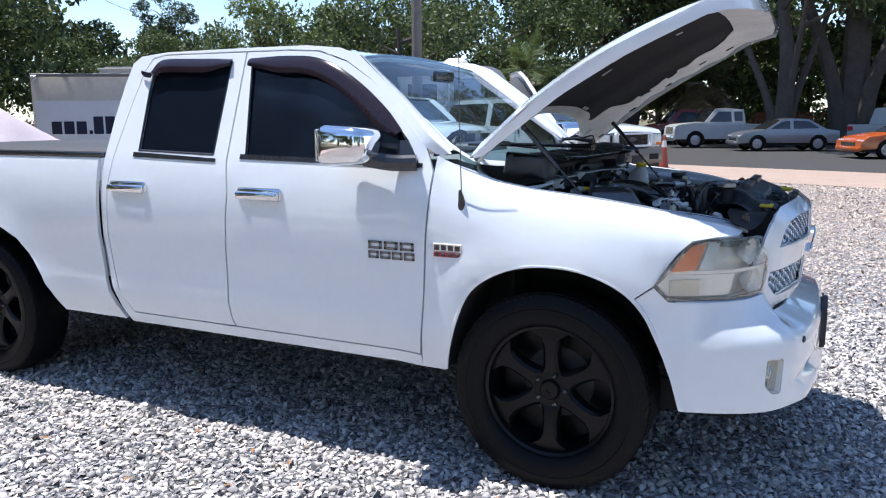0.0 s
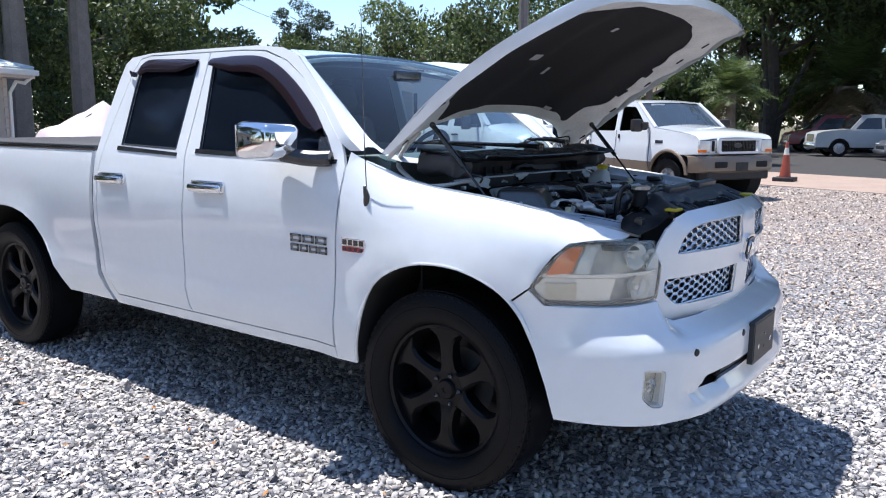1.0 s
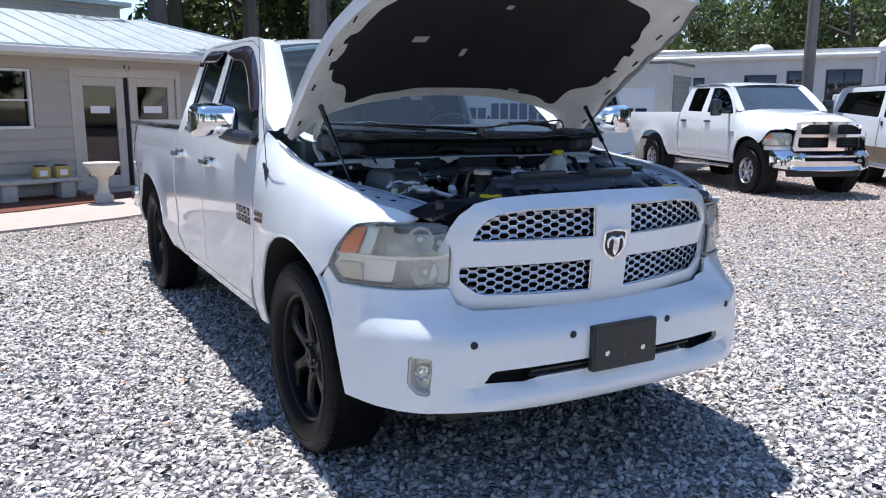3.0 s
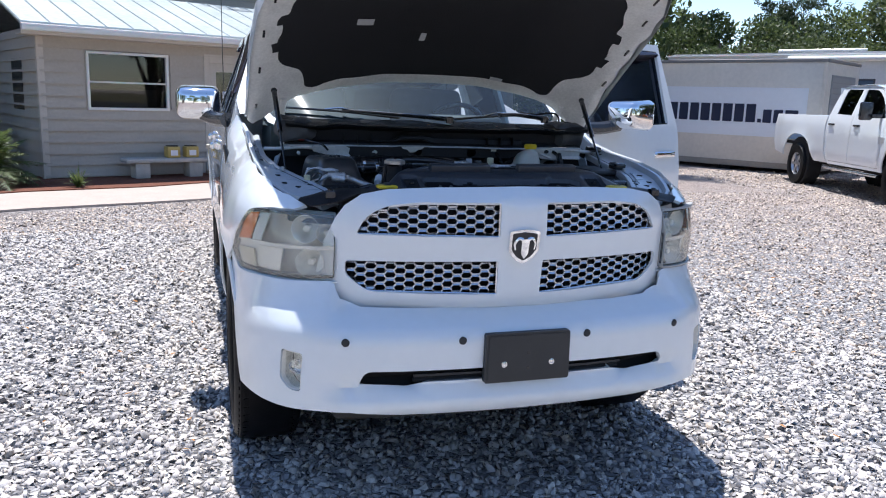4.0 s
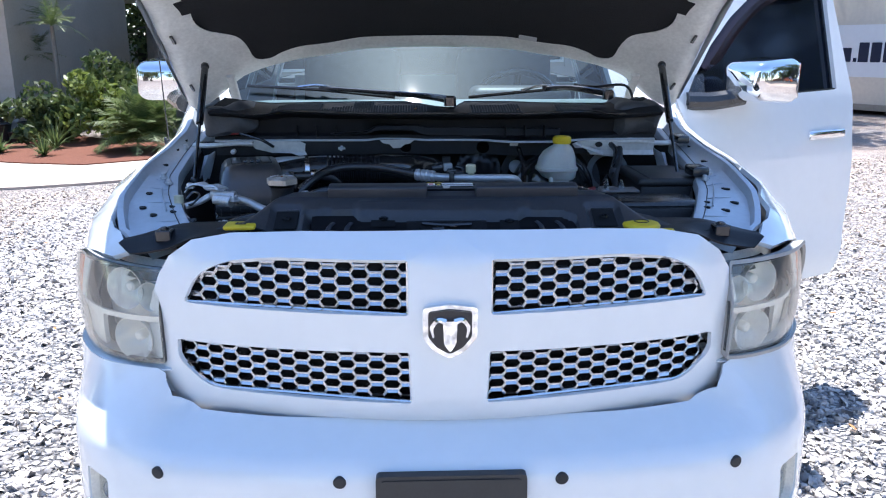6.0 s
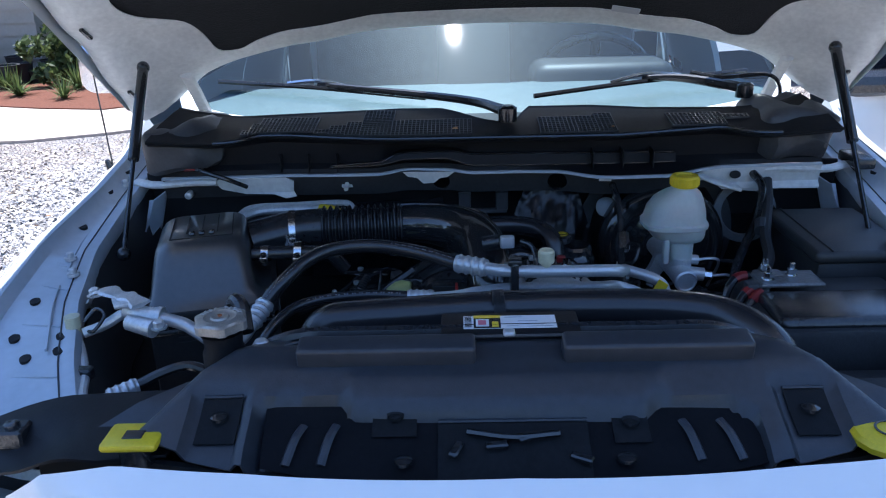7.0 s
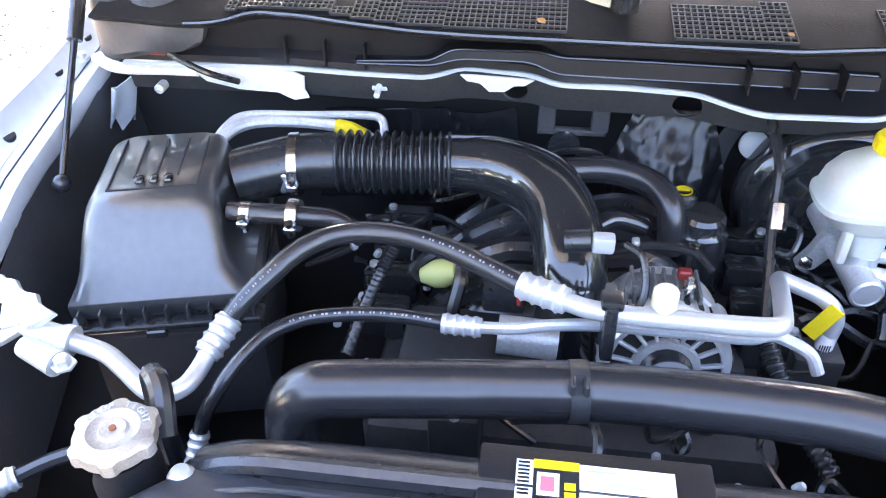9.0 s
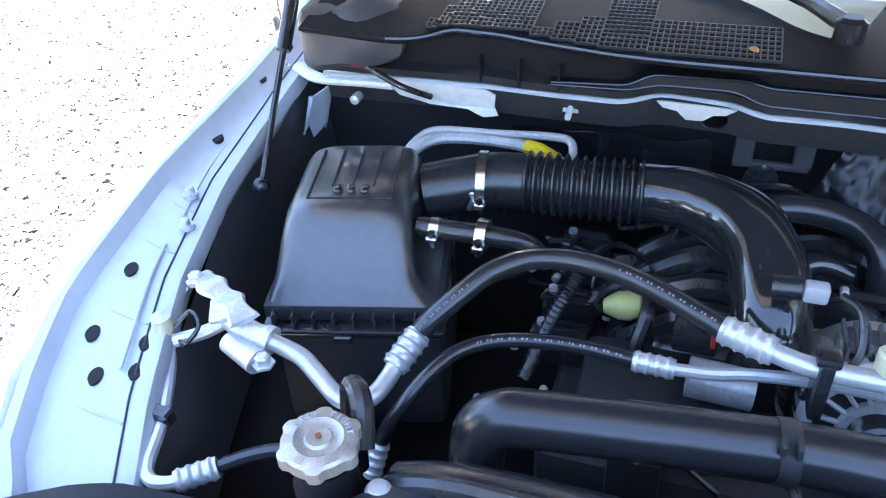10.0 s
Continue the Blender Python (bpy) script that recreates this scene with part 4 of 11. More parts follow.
def pickup():
    t = thing("pickup_truck", "white pickup truck with bonnet and driver's door open, on gravel", "pickup truck")
    # dark inner shell, so that gaps and openings read dark
    for s in (-1, 1):
        side = part("front_fender", sheet(FENDER, side_map(s), 0.06, thick=0.012), PAINT, t, "white front fender round the wheel arch")
        part("cab_side", sheet(RAIL, side_map(s), 0.06, thick=0.03), PAINT, t, "white roof rail and sill")
        part("bed_side", sheet(BED, side_map(s), 0.07, thick=0.02), PAINT, t, "white bed side")
        fender_badge(side, s)
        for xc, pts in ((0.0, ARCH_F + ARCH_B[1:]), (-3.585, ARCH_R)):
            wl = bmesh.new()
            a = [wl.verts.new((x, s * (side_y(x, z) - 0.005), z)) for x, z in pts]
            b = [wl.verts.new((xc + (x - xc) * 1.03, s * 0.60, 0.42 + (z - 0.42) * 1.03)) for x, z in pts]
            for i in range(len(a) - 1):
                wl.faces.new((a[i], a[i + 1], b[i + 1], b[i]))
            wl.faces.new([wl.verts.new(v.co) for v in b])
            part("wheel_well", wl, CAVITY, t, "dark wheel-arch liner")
        # arch lips
        for pts in (ARCH_F + ARCH_B[1:], ARCH_R):
            bm = tube([(x, s * (side_y(x, z) - 0.008), z + 0.004) for x, z in pts], 0.009, 6, 3)
            part("arch_lip", bm, PAINT, t)
        # doors
        if s < 0:
            doors = (("front_door", DOOR_F, WIN_F, -1.43), ("rear_door", DOOR_R, WIN_R, -2.30))
        else:
            doors = (("rear_door", DOOR_R, WIN_R, -2.30),)
        for name, outline, win, hx in doors:
            d = part(name, sheet(outline, side_map(s, 0.0015), 0.06, [win], 0.022), PAINT, t, "closed white door with a dark tinted window")
            door_fittings(d, s, name, win, hx)
    # the driver's door, swung open on its front hinge
    hinge = Vector((-0.56, side_y(-0.56, 1.0) - 0.03, 0))
    swing = Matrix.Translation(hinge) @ Matrix.Rotation(radians(-61), 4, "Z") @ Matrix.Translation(-hinge)
    d = part("front_door", sheet(DOOR_F, side_map(1, 0.0015), 0.06, [WIN_F], 0.022), PAINT, t, "white driver's door standing open")
    door_fittings(d, 1, "front_door", WIN_F, -1.43)
    low = [(-0.60, 0.55), (-0.575, 1.03), (-0.565, 1.33), (-1.63, 1.34), (-1.61, 1.20), (-1.63, 0.60)]
    part("door_trim", sheet(low, side_map(1, -0.075), 0.1, thick=0.05), GREY_PL, d, "grey inner door trim")
    d.matrix_world = swing
    # roof, cab back, floor
    nx, ny = 24, 20
    vs, fs = [], []
    for i in range(nx + 1):
        x = -1.10 - 1.33 * i / nx
        for j in range(ny + 1):
            y = (2 * j / ny - 1) * ROOF_EDGE
            xx = x + (0.07 if i == 0 else 0.07 * (1 - i / nx)) * (y / ROOF_EDGE) ** 2
            vs.append((xx, y, roof_z(xx, y)))
    for i in range(nx):
        for j in range(ny):
            a = i * (ny + 1) + j
            fs.append((a, a + 1, a + ny + 2, a + ny + 1))
    roof = raw("roof", vs, fs, PAINT, t, "white cab roof")
    sol = roof.modifiers.new("thick", "SOLIDIFY")
    sol.thickness, sol.offset = 0.02, -1
    # rails closing the gap from the roof to the side frames
    for s in (-1, 1):
        bm = bmesh.new()
        prev = None
        for i in range(29):
            x = -0.985 - 1.44 * i / 28
            zt = lerp([(-2.43, 1.851), (-2.38, 1.887), (-2.20, 1.903), (-1.66, 1.904), (-1.30, 1.901), (-1.10, 1.882), (-0.985, 1.839)], x)
            a = Vector((x, s * side_y(x, zt), zt - 0.002))
            e = max(x, -2.43)
            b = Vector((e, s * (ROOF_EDGE - 0.03), roof_z(e, ROOF_EDGE - 0.03) + 0.001))
            mid = (a + b) / 2 + Vector((0, s * 0.006, 0.008))
            row = [bm.verts.new(p) for p in (a, mid, b)]
            if prev:
                for j in range(2):
                    bm.faces.new((prev[j], prev[j + 1], row[j + 1], row[j]))
            prev = row
        part("roof_rail", bm, PAINT, t, "white rounded roof edge")
        # windshield pillar: from the glass to the side frame
        bm = bmesh.new()
        prev = None
        for i in range(15):
            f = i / 14
            p = windshield_at(s * 0.985, f)
            zq = lerp([(0, 1.40), (0.35, 1.60), (0.7, 1.76), (1.0, 1.868)], f)
            xq = lerp([(1.40, -0.49), (1.475, -0.56), (1.668, -0.766), (1.843, -0.985), (1.89, -1.10)], zq)
            q = Vector((xq, s * side_y(xq, zq), zq))
            mid = (p + q) / 2 + Vector((0.012, s * 0.010, 0.012))
            row = [bm.verts.new(v) for v in (p, mid, q)]
            if prev:
                for j in range(2):
                    bm.faces.new((prev[j], prev[j + 1], row[j + 1], row[j]))
            prev = row
        part("windshield_pillar", bm, PAINT, t, "white windscreen pillar")
    n = 20
    vs = [windshield_at(2 * j / n - 1, GLASS_FOOT + (1 - GLASS_FOOT) * i / n) for i in range(n + 1) for j in range(n + 1)]
    fs = [(i * (n + 1) + j, i * (n + 1) + j + 1, (i + 1) * (n + 1) + j + 1, (i + 1) * (n + 1) + j) for i in range(n) for j in range(n)]
    ws = raw("windshield", vs, fs, WINDSHIELD, t, "clear windscreen with a bluish reflection")
    ws.visible_shadow = False
    # black band round the glass
    bm = bmesh.new()
    path = [(1, i / 12) for i in range(13)] + [(1 - 2 * j / 20, 1.0) for j in range(1, 21)] + [(-1, 1 - i / 12) for i in range(1, 13)]
    for a, b in zip(path, path[1:]):
        sh = lambda p: (p[0] * 0.965, 0.5 + (p[1] - 0.5) * 0.93)
        q = [windshield_at(*a), windshield_at(*b), windshield_at(*sh(b)), windshield_at(*sh(a))]
        bm.faces.new([bm.verts.new(v - Vector((0.003, 0, 0.004))) for v in q])
    part("glass_band", bm, BLACK, ws)
    # cab back wall with its window
    bm = bmesh.new()
    add_box(bm, (-2.46, -0.80, 0.55), (-2.43, 0.80, 1.40), 0)
    for a, b, c, d in ((-0.735, -0.62, 1.40, 1.84), (0.62, 0.735, 1.40, 1.84), (-0.62, 0.62, 1.80, 1.87)):
        add_box(bm, (-2.45, a, c), (-2.42, b, d), 0)
    part("cab_back", bm, PAINT, t)
    part("rear_glass", box((-2.44, -0.62, 1.40), (-2.435, 0.62, 1.80)), TINT, t)
    # solid near-black block: the shade between cab and bed is its colour
    part("cab_gap_fill", box((-2.60, -0.93, 0.50), (-2.50, 0.93, 1.33)), CAVITY, t)
    # painted rim round the lower corners of the glass
    for sg in (-1, 1):
        bm = bmesh.new()
        prev = None
        for a, b, w in ((1.0, 0.30, 0.012), (0.995, 0.15, 0.022), (0.985, 0.06, 0.030), (0.972, 0.00, 0.036), (0.945, -0.045, 0.040), (0.90, -0.070, 0.040), (0.82, -0.080, 0.034), (0.60, -0.082, 0.026), (0.48, -0.084, 0.016)):
            p = windshield_at(sg * a, b) + Vector((0.002, 0, 0.005))
            d = Vector((0.3, sg * 1.0, -0.2)) if b > 0 else Vector((0.84, sg * max(0.0, a - 0.8) * 4, -0.54))
            d.normalize()
            row = [bm.verts.new(p), bm.verts.new(p + d * w * 0.5 + Vector((0.002, 0, 0.006))), bm.verts.new(p + d * (w + 0.012))]
            if prev:
                for j in range(2):
                    bm.faces.new((prev[j], prev[j + 1], row[j + 1], row[j]))
            prev = row
        part("screen_rim", bm, PAINT, t, "white painted rim under the windscreen")
    part("cab_floor", box((-2.42, -0.88, 0.50), (-0.55, 0.88, 0.56)), BLACK_MAT, t)
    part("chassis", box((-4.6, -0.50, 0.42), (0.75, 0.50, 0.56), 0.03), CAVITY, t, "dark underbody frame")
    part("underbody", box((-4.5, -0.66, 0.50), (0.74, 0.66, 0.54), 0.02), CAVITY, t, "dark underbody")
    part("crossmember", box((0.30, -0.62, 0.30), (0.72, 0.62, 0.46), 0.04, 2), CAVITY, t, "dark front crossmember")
    for x in AXLES:
        part("axle", tube([(x, -0.78, 0.42), (x, 0.78, 0.42)], 0.06, 12, 1), CAVITY, t)
    # inside: dashboard and steering wheel
    # the teal tint carries the bright windscreen reflection in the dash colour
    dash = [(-0.42, 1.345), (-0.50, 1.372), (-0.80, 1.362), (-0.93, 1.33), (-1.0, 1.25), (-1.0, 1.05), (-0.75, 0.80), (-0.55, 0.80)]
    part("dashboard", prism(dash, 1.50, lambda x, z, c: (x, c - 0.75, z)), mat("glare_tinted_dashboard", (0.15, 0.195, 0.205), 0.6, vary=0.2, scale=8), t, "grey dashboard tinted teal for the windscreen glare")
    part("instrument_hood", box((-1.02, 0.16, 1.30), (-0.78, 0.58, 1.41), 0.04, 3), GREY_PL, t)
    m = Matrix.Translation((-1.10, 0.38, 1.30)) @ Matrix.Rotation(radians(-62), 4, "Y")
    sw = bmesh.new()
    add_tube(sw, [m @ Vector((0.19 * math.cos(a), 0.19 * math.sin(a), 0)) for a in (2 * math.pi * k / 32 for k in range(33))], 0.015, 10, 1, False)
    for a in (0, 90, 180):
        add_tube(sw, [m @ Vector((0, 0, -0.02)), m @ Vector((0.185 * math.sin(radians(a - 90)), 0.185 * math.cos(radians(a - 90)), 0))], 0.016, 8, 1)
    part("steering_wheel", sw, BLACK, t, "black steering wheel")
    part("inner_mirror", box((-0.95, -0.11, 1.74), (-0.92, 0.11, 1.80), 0.012, 2), BLACK, t)
    part("headlining", sheet([(-1.12, -0.70), (-2.42, -0.70), (-2.42, 0.70), (-1.12, 0.70)], lambda x, y: (x, y, roof_z(x, y) - 0.045), 0.2, thick=0.01), SEAT_GREY, t)
    hood(t)
    grille(t)
    bumper(t)
    for s in (-1, 1):
        headlight(t, s)
        fog_lamp(t, s)
        for x in AXLES:
            pickup_wheel(t, x, s * 0.835, s)
    # antenna on the right fender
    a = part("antenna", lathe([(0.024, -0.012), (0.022, 0.0), (0.014, 0.03), (0.010, 0.055), (0.006, 0.075), (0.0, 0.078)], Matrix.Translation((-0.385, -0.945, 1.185)) @ Matrix.Rotation(radians(18), 4, "X"), 16), BLACK, t, "thin whip antenna on a black base")
    part("mast", tube([(-0.385, -0.955, 1.245), (-0.388, -0.965, 1.55), (-0.392, -0.968, 1.98)], lambda u: 0.0024 - 0.0008 * u, 6, 3), BLACK, a)
    # bed: tonneau cover, tailgate, tail lamps and bumper
    ton = part("tonneau_cover", box((-4.74, -0.90, 1.355), (-2.52, 0.90, 1.385), 0.012, 2), FABRIC, t, "black soft tonneau cover")
    for s in (-1, 1):
        part("cover_rail", box((-4.74, min(s * 0.90, s * 0.945), 1.350), (-2.52, max(s * 0.90, s * 0.945), 1.378), 0.008, 2), BLACK_GLOSS, ton)
        part("tail_lamp", box((-4.825, min(s * 0.80, s * 0.90), 0.88), (-4.775, max(s * 0.80, s * 0.90), 1.26), 0.02, 3), RED, t, "red tail lamp")
    part("bed_front", box((-2.56, -0.94, 0.70), (-2.52, 0.94, 1.352), 0.005, 1), PAINT, t)
    part("tailgate", box((-4.82, -0.80, 0.80), (-4.77, 0.80, 1.352), 0.015, 2), PAINT, t)
    part("rear_bumper", box((-5.0, -0.95, 0.55), (-4.76, 0.95, 0.76), 0.04, 3), CHROME, t, "chrome rear bumper")
    part("bed_floor", box((-4.76, -0.85, 0.72), (-2.56, 0.85, 0.76)), CAVITY, t)
    return t


def door_fittings(d, s, name, win, hx):
    """Glass, visor, handle, belt strip and, on a front door, the mirror."""
    cx = sum(p[0] for p in win) / len(win)
    cz = sum(p[1] for p in win) / len(win)
    big = [(cx + (x - cx) * 1.02, cz + (z - cz) * 1.02) for x, z in win]
    part("window", sheet(big, side_map(s, -0.012), 0.08, thick=0.004), TINT, d, "dark tinted side window")
    lo = [p for p in win if p[1] < 1.42]
    x0, x1 = min(p[0] for p in lo) - 0.03, max(p[0] for p in lo) + 0.02
    part("belt_strip", sheet([(x0, 1.362), (x1, 1.345), (x1, 1.362), (x0, 1.386)], side_map(s, 0.006), 0.08, thick=0.012), BLACK, d)
    # rubber round the pane
    part("window_seal", tube([(x, s * (side_y(x, z) - 0.002), z) for x, z in win + win[:1]], 0.007, 6, 1, False), BLACK, d)
    if name == "front_door":
        visor(d, s, [(-0.70, 1.498), (-0.80, 1.590), (-0.94, 1.695), (-1.10, 1.787), (-1.24, 1.834), (-1.40, 1.846), (-1.62, 1.846)], 0.075)
        door_handle(d, s, -1.43, 1.200)
        mirror(d, s)
        badge(d, s)
    else:
        visor(d, s, [(-1.735, 1.846), (-1.98, 1.853), (-2.205, 1.857), (-2.268, 1.812), (-2.280, 1.77)], 0.065)
        door_handle(d, s, -2.295, 1.205)


truck = pickup()
seat(None, -1.45, 0.40)
seat(None, -1.45, -0.40)

# ---- the engine bay ----
def crest(x):
    """Half-width and height of the fender's crest."""
    z = lerp(ZC, x)
    return side_y(x, z), z


INNER = [(-0.40, 0.80), (-0.27, 0.80), (-0.10, 0.795), (0.15, 0.765), (0.36, 0.708), (0.52, 0.646), (0.64, 0.59), (0.75, 0.56)]


def inner_fender(s):
    bm = bmesh.new()
    prev = None
    n = 32
    for i in range(n + 1):
        x = -0.45 + 1.17 * i / n
        yc, zc = crest(x)
        yi = lerp(INNER, x)
        zi = lerp([(-0.45, 1.30), (-0.3, 1.262), (-0.09, 1.228), (0.15, 1.205), (0.36, 1.188), (0.53, 1.165), (0.70, 1.13)], x)
        row = [bm.verts.new((x, s * y, z)) for y, z in ((yc + 0.003, zc - 0.006), (yc + 0.0015, zc + 0.003), (yc - 0.014, zc + 0.004), (yc - 0.024, zc - 0.018), (yi + 0.03, zi), (yi + 0.018, zi + 0.004), (yi + 0.006, zi + 0.003), (yi, zi - 0.008), (yi - 0.001, zi - 0.022), (yi + 0.02, zi - 0.04))]
        if prev:
            for j in range(len(row) - 1):
                bm.faces.new((prev[j], prev[j + 1], row[j + 1], row[j]))
        prev = row
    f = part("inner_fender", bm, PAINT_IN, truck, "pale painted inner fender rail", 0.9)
    # flat near-black discs on the rail, painted as the shade inside its holes
    for x, y in ((0.353, 0.792), (0.456, 0.777), (0.51, 0.733), (0.495, 0.687), (0.455, 0.700), (0.06, 0.835), (-0.115, 0.85), (-0.22, 0.85)):
        yc, zc = crest(x)
        yi = lerp(INNER, x)
        zi = lerp([(-0.45, 1.30), (-0.3, 1.262), (-0.09, 1.228), (0.15, 1.205), (0.36, 1.188), (0.53, 1.165), (0.70, 1.13)], x)
        k = max(0, min(1, (y - yi - 0.03) / (yc - 0.02 - yi - 0.03)))
        z = zi + (zc - 0.016 - zi) * k
        part("hole", lathe([(0.011, -0.004), (0.011, 0.0015), (0, 0.0015)], Matrix.Translation((x, s * y, z)) @ Matrix.Rotation(radians(25), 4, "Z") @ Matrix.Diagonal((1.25, 0.8, 1, 1)), 16), CAVITY, f)
    for x, y in ((0.196, 0.80), (0.262, 0.765), (-0.17, 0.835)):
        z = lerp([(-0.3, 1.272), (-0.09, 1.238), (0.15, 1.214), (0.36, 1.196)], x)
        part("bolt", lathe([(0.011, -0.004), (0.011, 0.002), (0.007, 0.002), (0.007, 0.009), (0.005, 0.011), (0, 0.011)], Matrix.Translation((x, s * y, z)), 12), ALU, f)
    # pressed seam lines
    for x0, x1, o in ((-0.05, 0.24, 0.045), (0.30, 0.50, 0.05)):
        pts = []
        for i in range(6):
            x = x0 + (x1 - x0) * i / 5
            zi = lerp([(-0.45, 1.30), (-0.3, 1.262), (-0.09, 1.228), (0.15, 1.205), (0.36, 1.188), (0.53, 1.165)], x)
            pts.append((x, s * (lerp(INNER, x) + o), zi + 0.004))
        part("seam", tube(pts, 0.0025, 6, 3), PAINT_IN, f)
    rail_z = [(-0.45, 1.30), (-0.3, 1.262), (-0.09, 1.228), (0.15, 1.205), (0.36, 1.188), (0.53, 1.165), (0.70, 1.13)]
    part("rail_seam", tube([(x, s * (lerp(INNER, x) + 0.031), lerp(rail_z, x) + 0.0012) for x in [-0.38 + 0.035 * i for i in range(30)]], 0.0013, 6, 1), GREY_DARK, f, "dark seam along the rail")
    for x in (-0.02, 0.115, 0.225, 0.31, 0.43, 0.56):
        yc, zc = crest(x)
        yi = lerp(INNER, x)
        zi = lerp(rail_z, x)
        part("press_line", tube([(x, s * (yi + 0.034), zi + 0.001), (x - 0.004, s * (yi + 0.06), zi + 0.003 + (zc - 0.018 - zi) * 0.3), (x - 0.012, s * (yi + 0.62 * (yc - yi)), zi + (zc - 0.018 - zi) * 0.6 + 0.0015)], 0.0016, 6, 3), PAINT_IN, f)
    # dark splash panel below
    bm = bmesh.new()
    prev = None
    for i in range(9):
        x = -0.25 + 0.9 * i / 8
        yi = lerp(INNER, x)
        row = [bm.verts.new((x, s * (yi - d + 0.004 * math.sin(i * 2.1)), z)) for d, z in ((0.003, lerp([(-0.3, 1.242), (-0.09, 1.208), (0.15, 1.185), (0.36, 1.168), (0.53, 1.145), (0.70, 1.11)], x)), (0.020, 1.10), (0.030, 1.03), (0.036, 0.985))]
        if prev:
            for j in range(3):
                bm.faces.new((prev[j], prev[j + 1], row[j + 1], row[j]))
        prev = row
    part("splash_panel", bm, GREY_PL, f)
    return f


for s in (-1, 1):
    inner_fender(s)

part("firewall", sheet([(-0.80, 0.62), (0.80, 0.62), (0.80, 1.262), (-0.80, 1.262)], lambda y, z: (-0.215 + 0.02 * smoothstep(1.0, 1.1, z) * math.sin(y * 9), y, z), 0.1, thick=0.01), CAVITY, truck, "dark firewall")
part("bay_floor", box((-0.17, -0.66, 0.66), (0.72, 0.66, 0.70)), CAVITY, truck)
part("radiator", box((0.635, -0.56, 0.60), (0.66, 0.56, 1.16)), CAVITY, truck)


# the cowl: lip, recessed front wall, top panel with vents
LIP = [(-0.74, -0.04), (-0.572, -0.049), (-0.523, -0.06), (-0.493, -0.088), (-0.415, -0.083), (-0.346, -0.069), (-0.245, -0.054), (-0.16, -0.049), (0.04, -0.045), (0.272, -0.041), (0.394, -0.057), (0.495, -0.070), (0.545, -0.038), (0.60, -0.026), (0.74, -0.02)]
FLANGE = [(-0.74, -0.10), (-0.59, -0.104), (-0.442, -0.107), (-0.351, -0.099), (-0.232, -0.096), (-0.185, -0.135), (-0.078, -0.121), (-0.040, -0.091), (0.063, -0.092), (0.160, -0.082), (0.208, -0.043), (0.240, -0.024), (0.390, -0.028), (0.446, -0.066), (0.505, -0.091), (0.74, -0.095)]


def eased(table, y):
    return sum(lerp(table, y + d) for d in (-0.014, -0.007, 0.0, 0.007, 0.014)) / 5


def cowl_z(x, y):
    return lerp([(-0.60, 1.425), (-0.34, 1.396), (-0.22, 1.390), (-0.13, 1.381), (-0.05, 1.366), (0.0, 1.357)], x) + 0.012 * smoothstep(0.55, 0.74, abs(y))


def lip_x(y):
    return eased(LIP, y)


COWL_BACK = [(-0.74, -0.28), (-0.66, -0.235), (-0.55, -0.212), (-0.44, -0.222), (-0.32, -0.232), (-0.20, -0.245), (-0.10, -0.238), (-0.06, -0.20), (-0.01, -0.145), (0.035, -0.12), (0.07, -0.13), (0.09, -0.235), (0.24, -0.230), (0.35, -0.200), (0.45, -0.190), (0.57, -0.185), (0.67, -0.20), (0.74, -0.26)]


def cowl_at(y, t):
    x = lip_x(y) + (lerp(COWL_BACK, y) - lip_x(y)) * t
    return (x, y, cowl_z(x, y))


cowl = part("cowl_panel", sheet([(-0.72, 0.0), (0.72, 0.0), (0.72, 1.0), (-0.72, 1.0)], cowl_at, 0.05, thick=0.005, steps=(0.02, 0.10)), COWL, truck, "dark grey plastic cowl with vent grids")
bm = bmesh.new()
prev = None
for i in range(73):
    y = -0.72 + 0.02 * i
    x, _, z = cowl_at(y, 1.0)
    row = [bm.verts.new(p) for p in ((x + 0.004, y, z - 0.001), (x - 0.004, y, z + 0.003), (x - 0.010, y, z - 0.004), (x - 0.014, y, z - 0.085))]
    if prev:
        for j in range(3):
            bm.faces.new((prev[j], prev[j + 1], row[j + 1], row[j]))
    prev = row
part("cowl_back_edge", bm, COWL_FRONT, cowl, "rolled rear edge of the cowl")
part("cowl_lip", tube([(lip_x(y) + 0.002, y, cowl_z(lip_x(y), y) + 0.001) for y in [-0.58 + 0.02 * i for i in range(60)]], 0.0042, 8, 2), BLACK_GLOSS, cowl, "shiny black rubber lip")


def fw_edge(y):
    """The firewall's top flange: how far forward and how high at y."""
    return eased(FLANGE, y), 1.280


bm = bmesh.new()
prev = None
for i in range(121):
    y = -0.72 + 1.44 * i / 120
    fx, fz = fw_edge(y)
    lx = lip_x(y)
    lz = cowl_z(lx, y)
    back = min(lx - 0.035, fx - 0.012, -0.105)
    row = [bm.verts.new(p) for p in ((lx, y, lz - 0.003), (lx - 0.012, y, lz - 0.012), (back, y, lz - 0.022), (back - 0.006, y, 1.302), (back + 0.006, y, 1.292), (fx - 0.004, y, 1.2825))]
    if prev:
        for j in range(5):
            bm.faces.new((prev[j], prev[j + 1], row[j + 1], row[j]))
    prev = row
part("cowl_front", bm, COWL_FRONT, cowl, "black stepped front of the cowl", 0.5)
for y in (-0.455, -0.392, -0.329, 0.225, 0.288, 0.351):
    fx = fw_edge(y)[0]
    b = min(lip_x(y) - 0.035, fx - 0.012, -0.105)
    part("rib", box((b - 0.002, y - 0.0015, 1.284), (b + 0.012 + 0.5 * max(0.0, fx - b - 0.02), y + 0.0015, 1.325), 0.001, 1), COWL_FRONT, cowl)
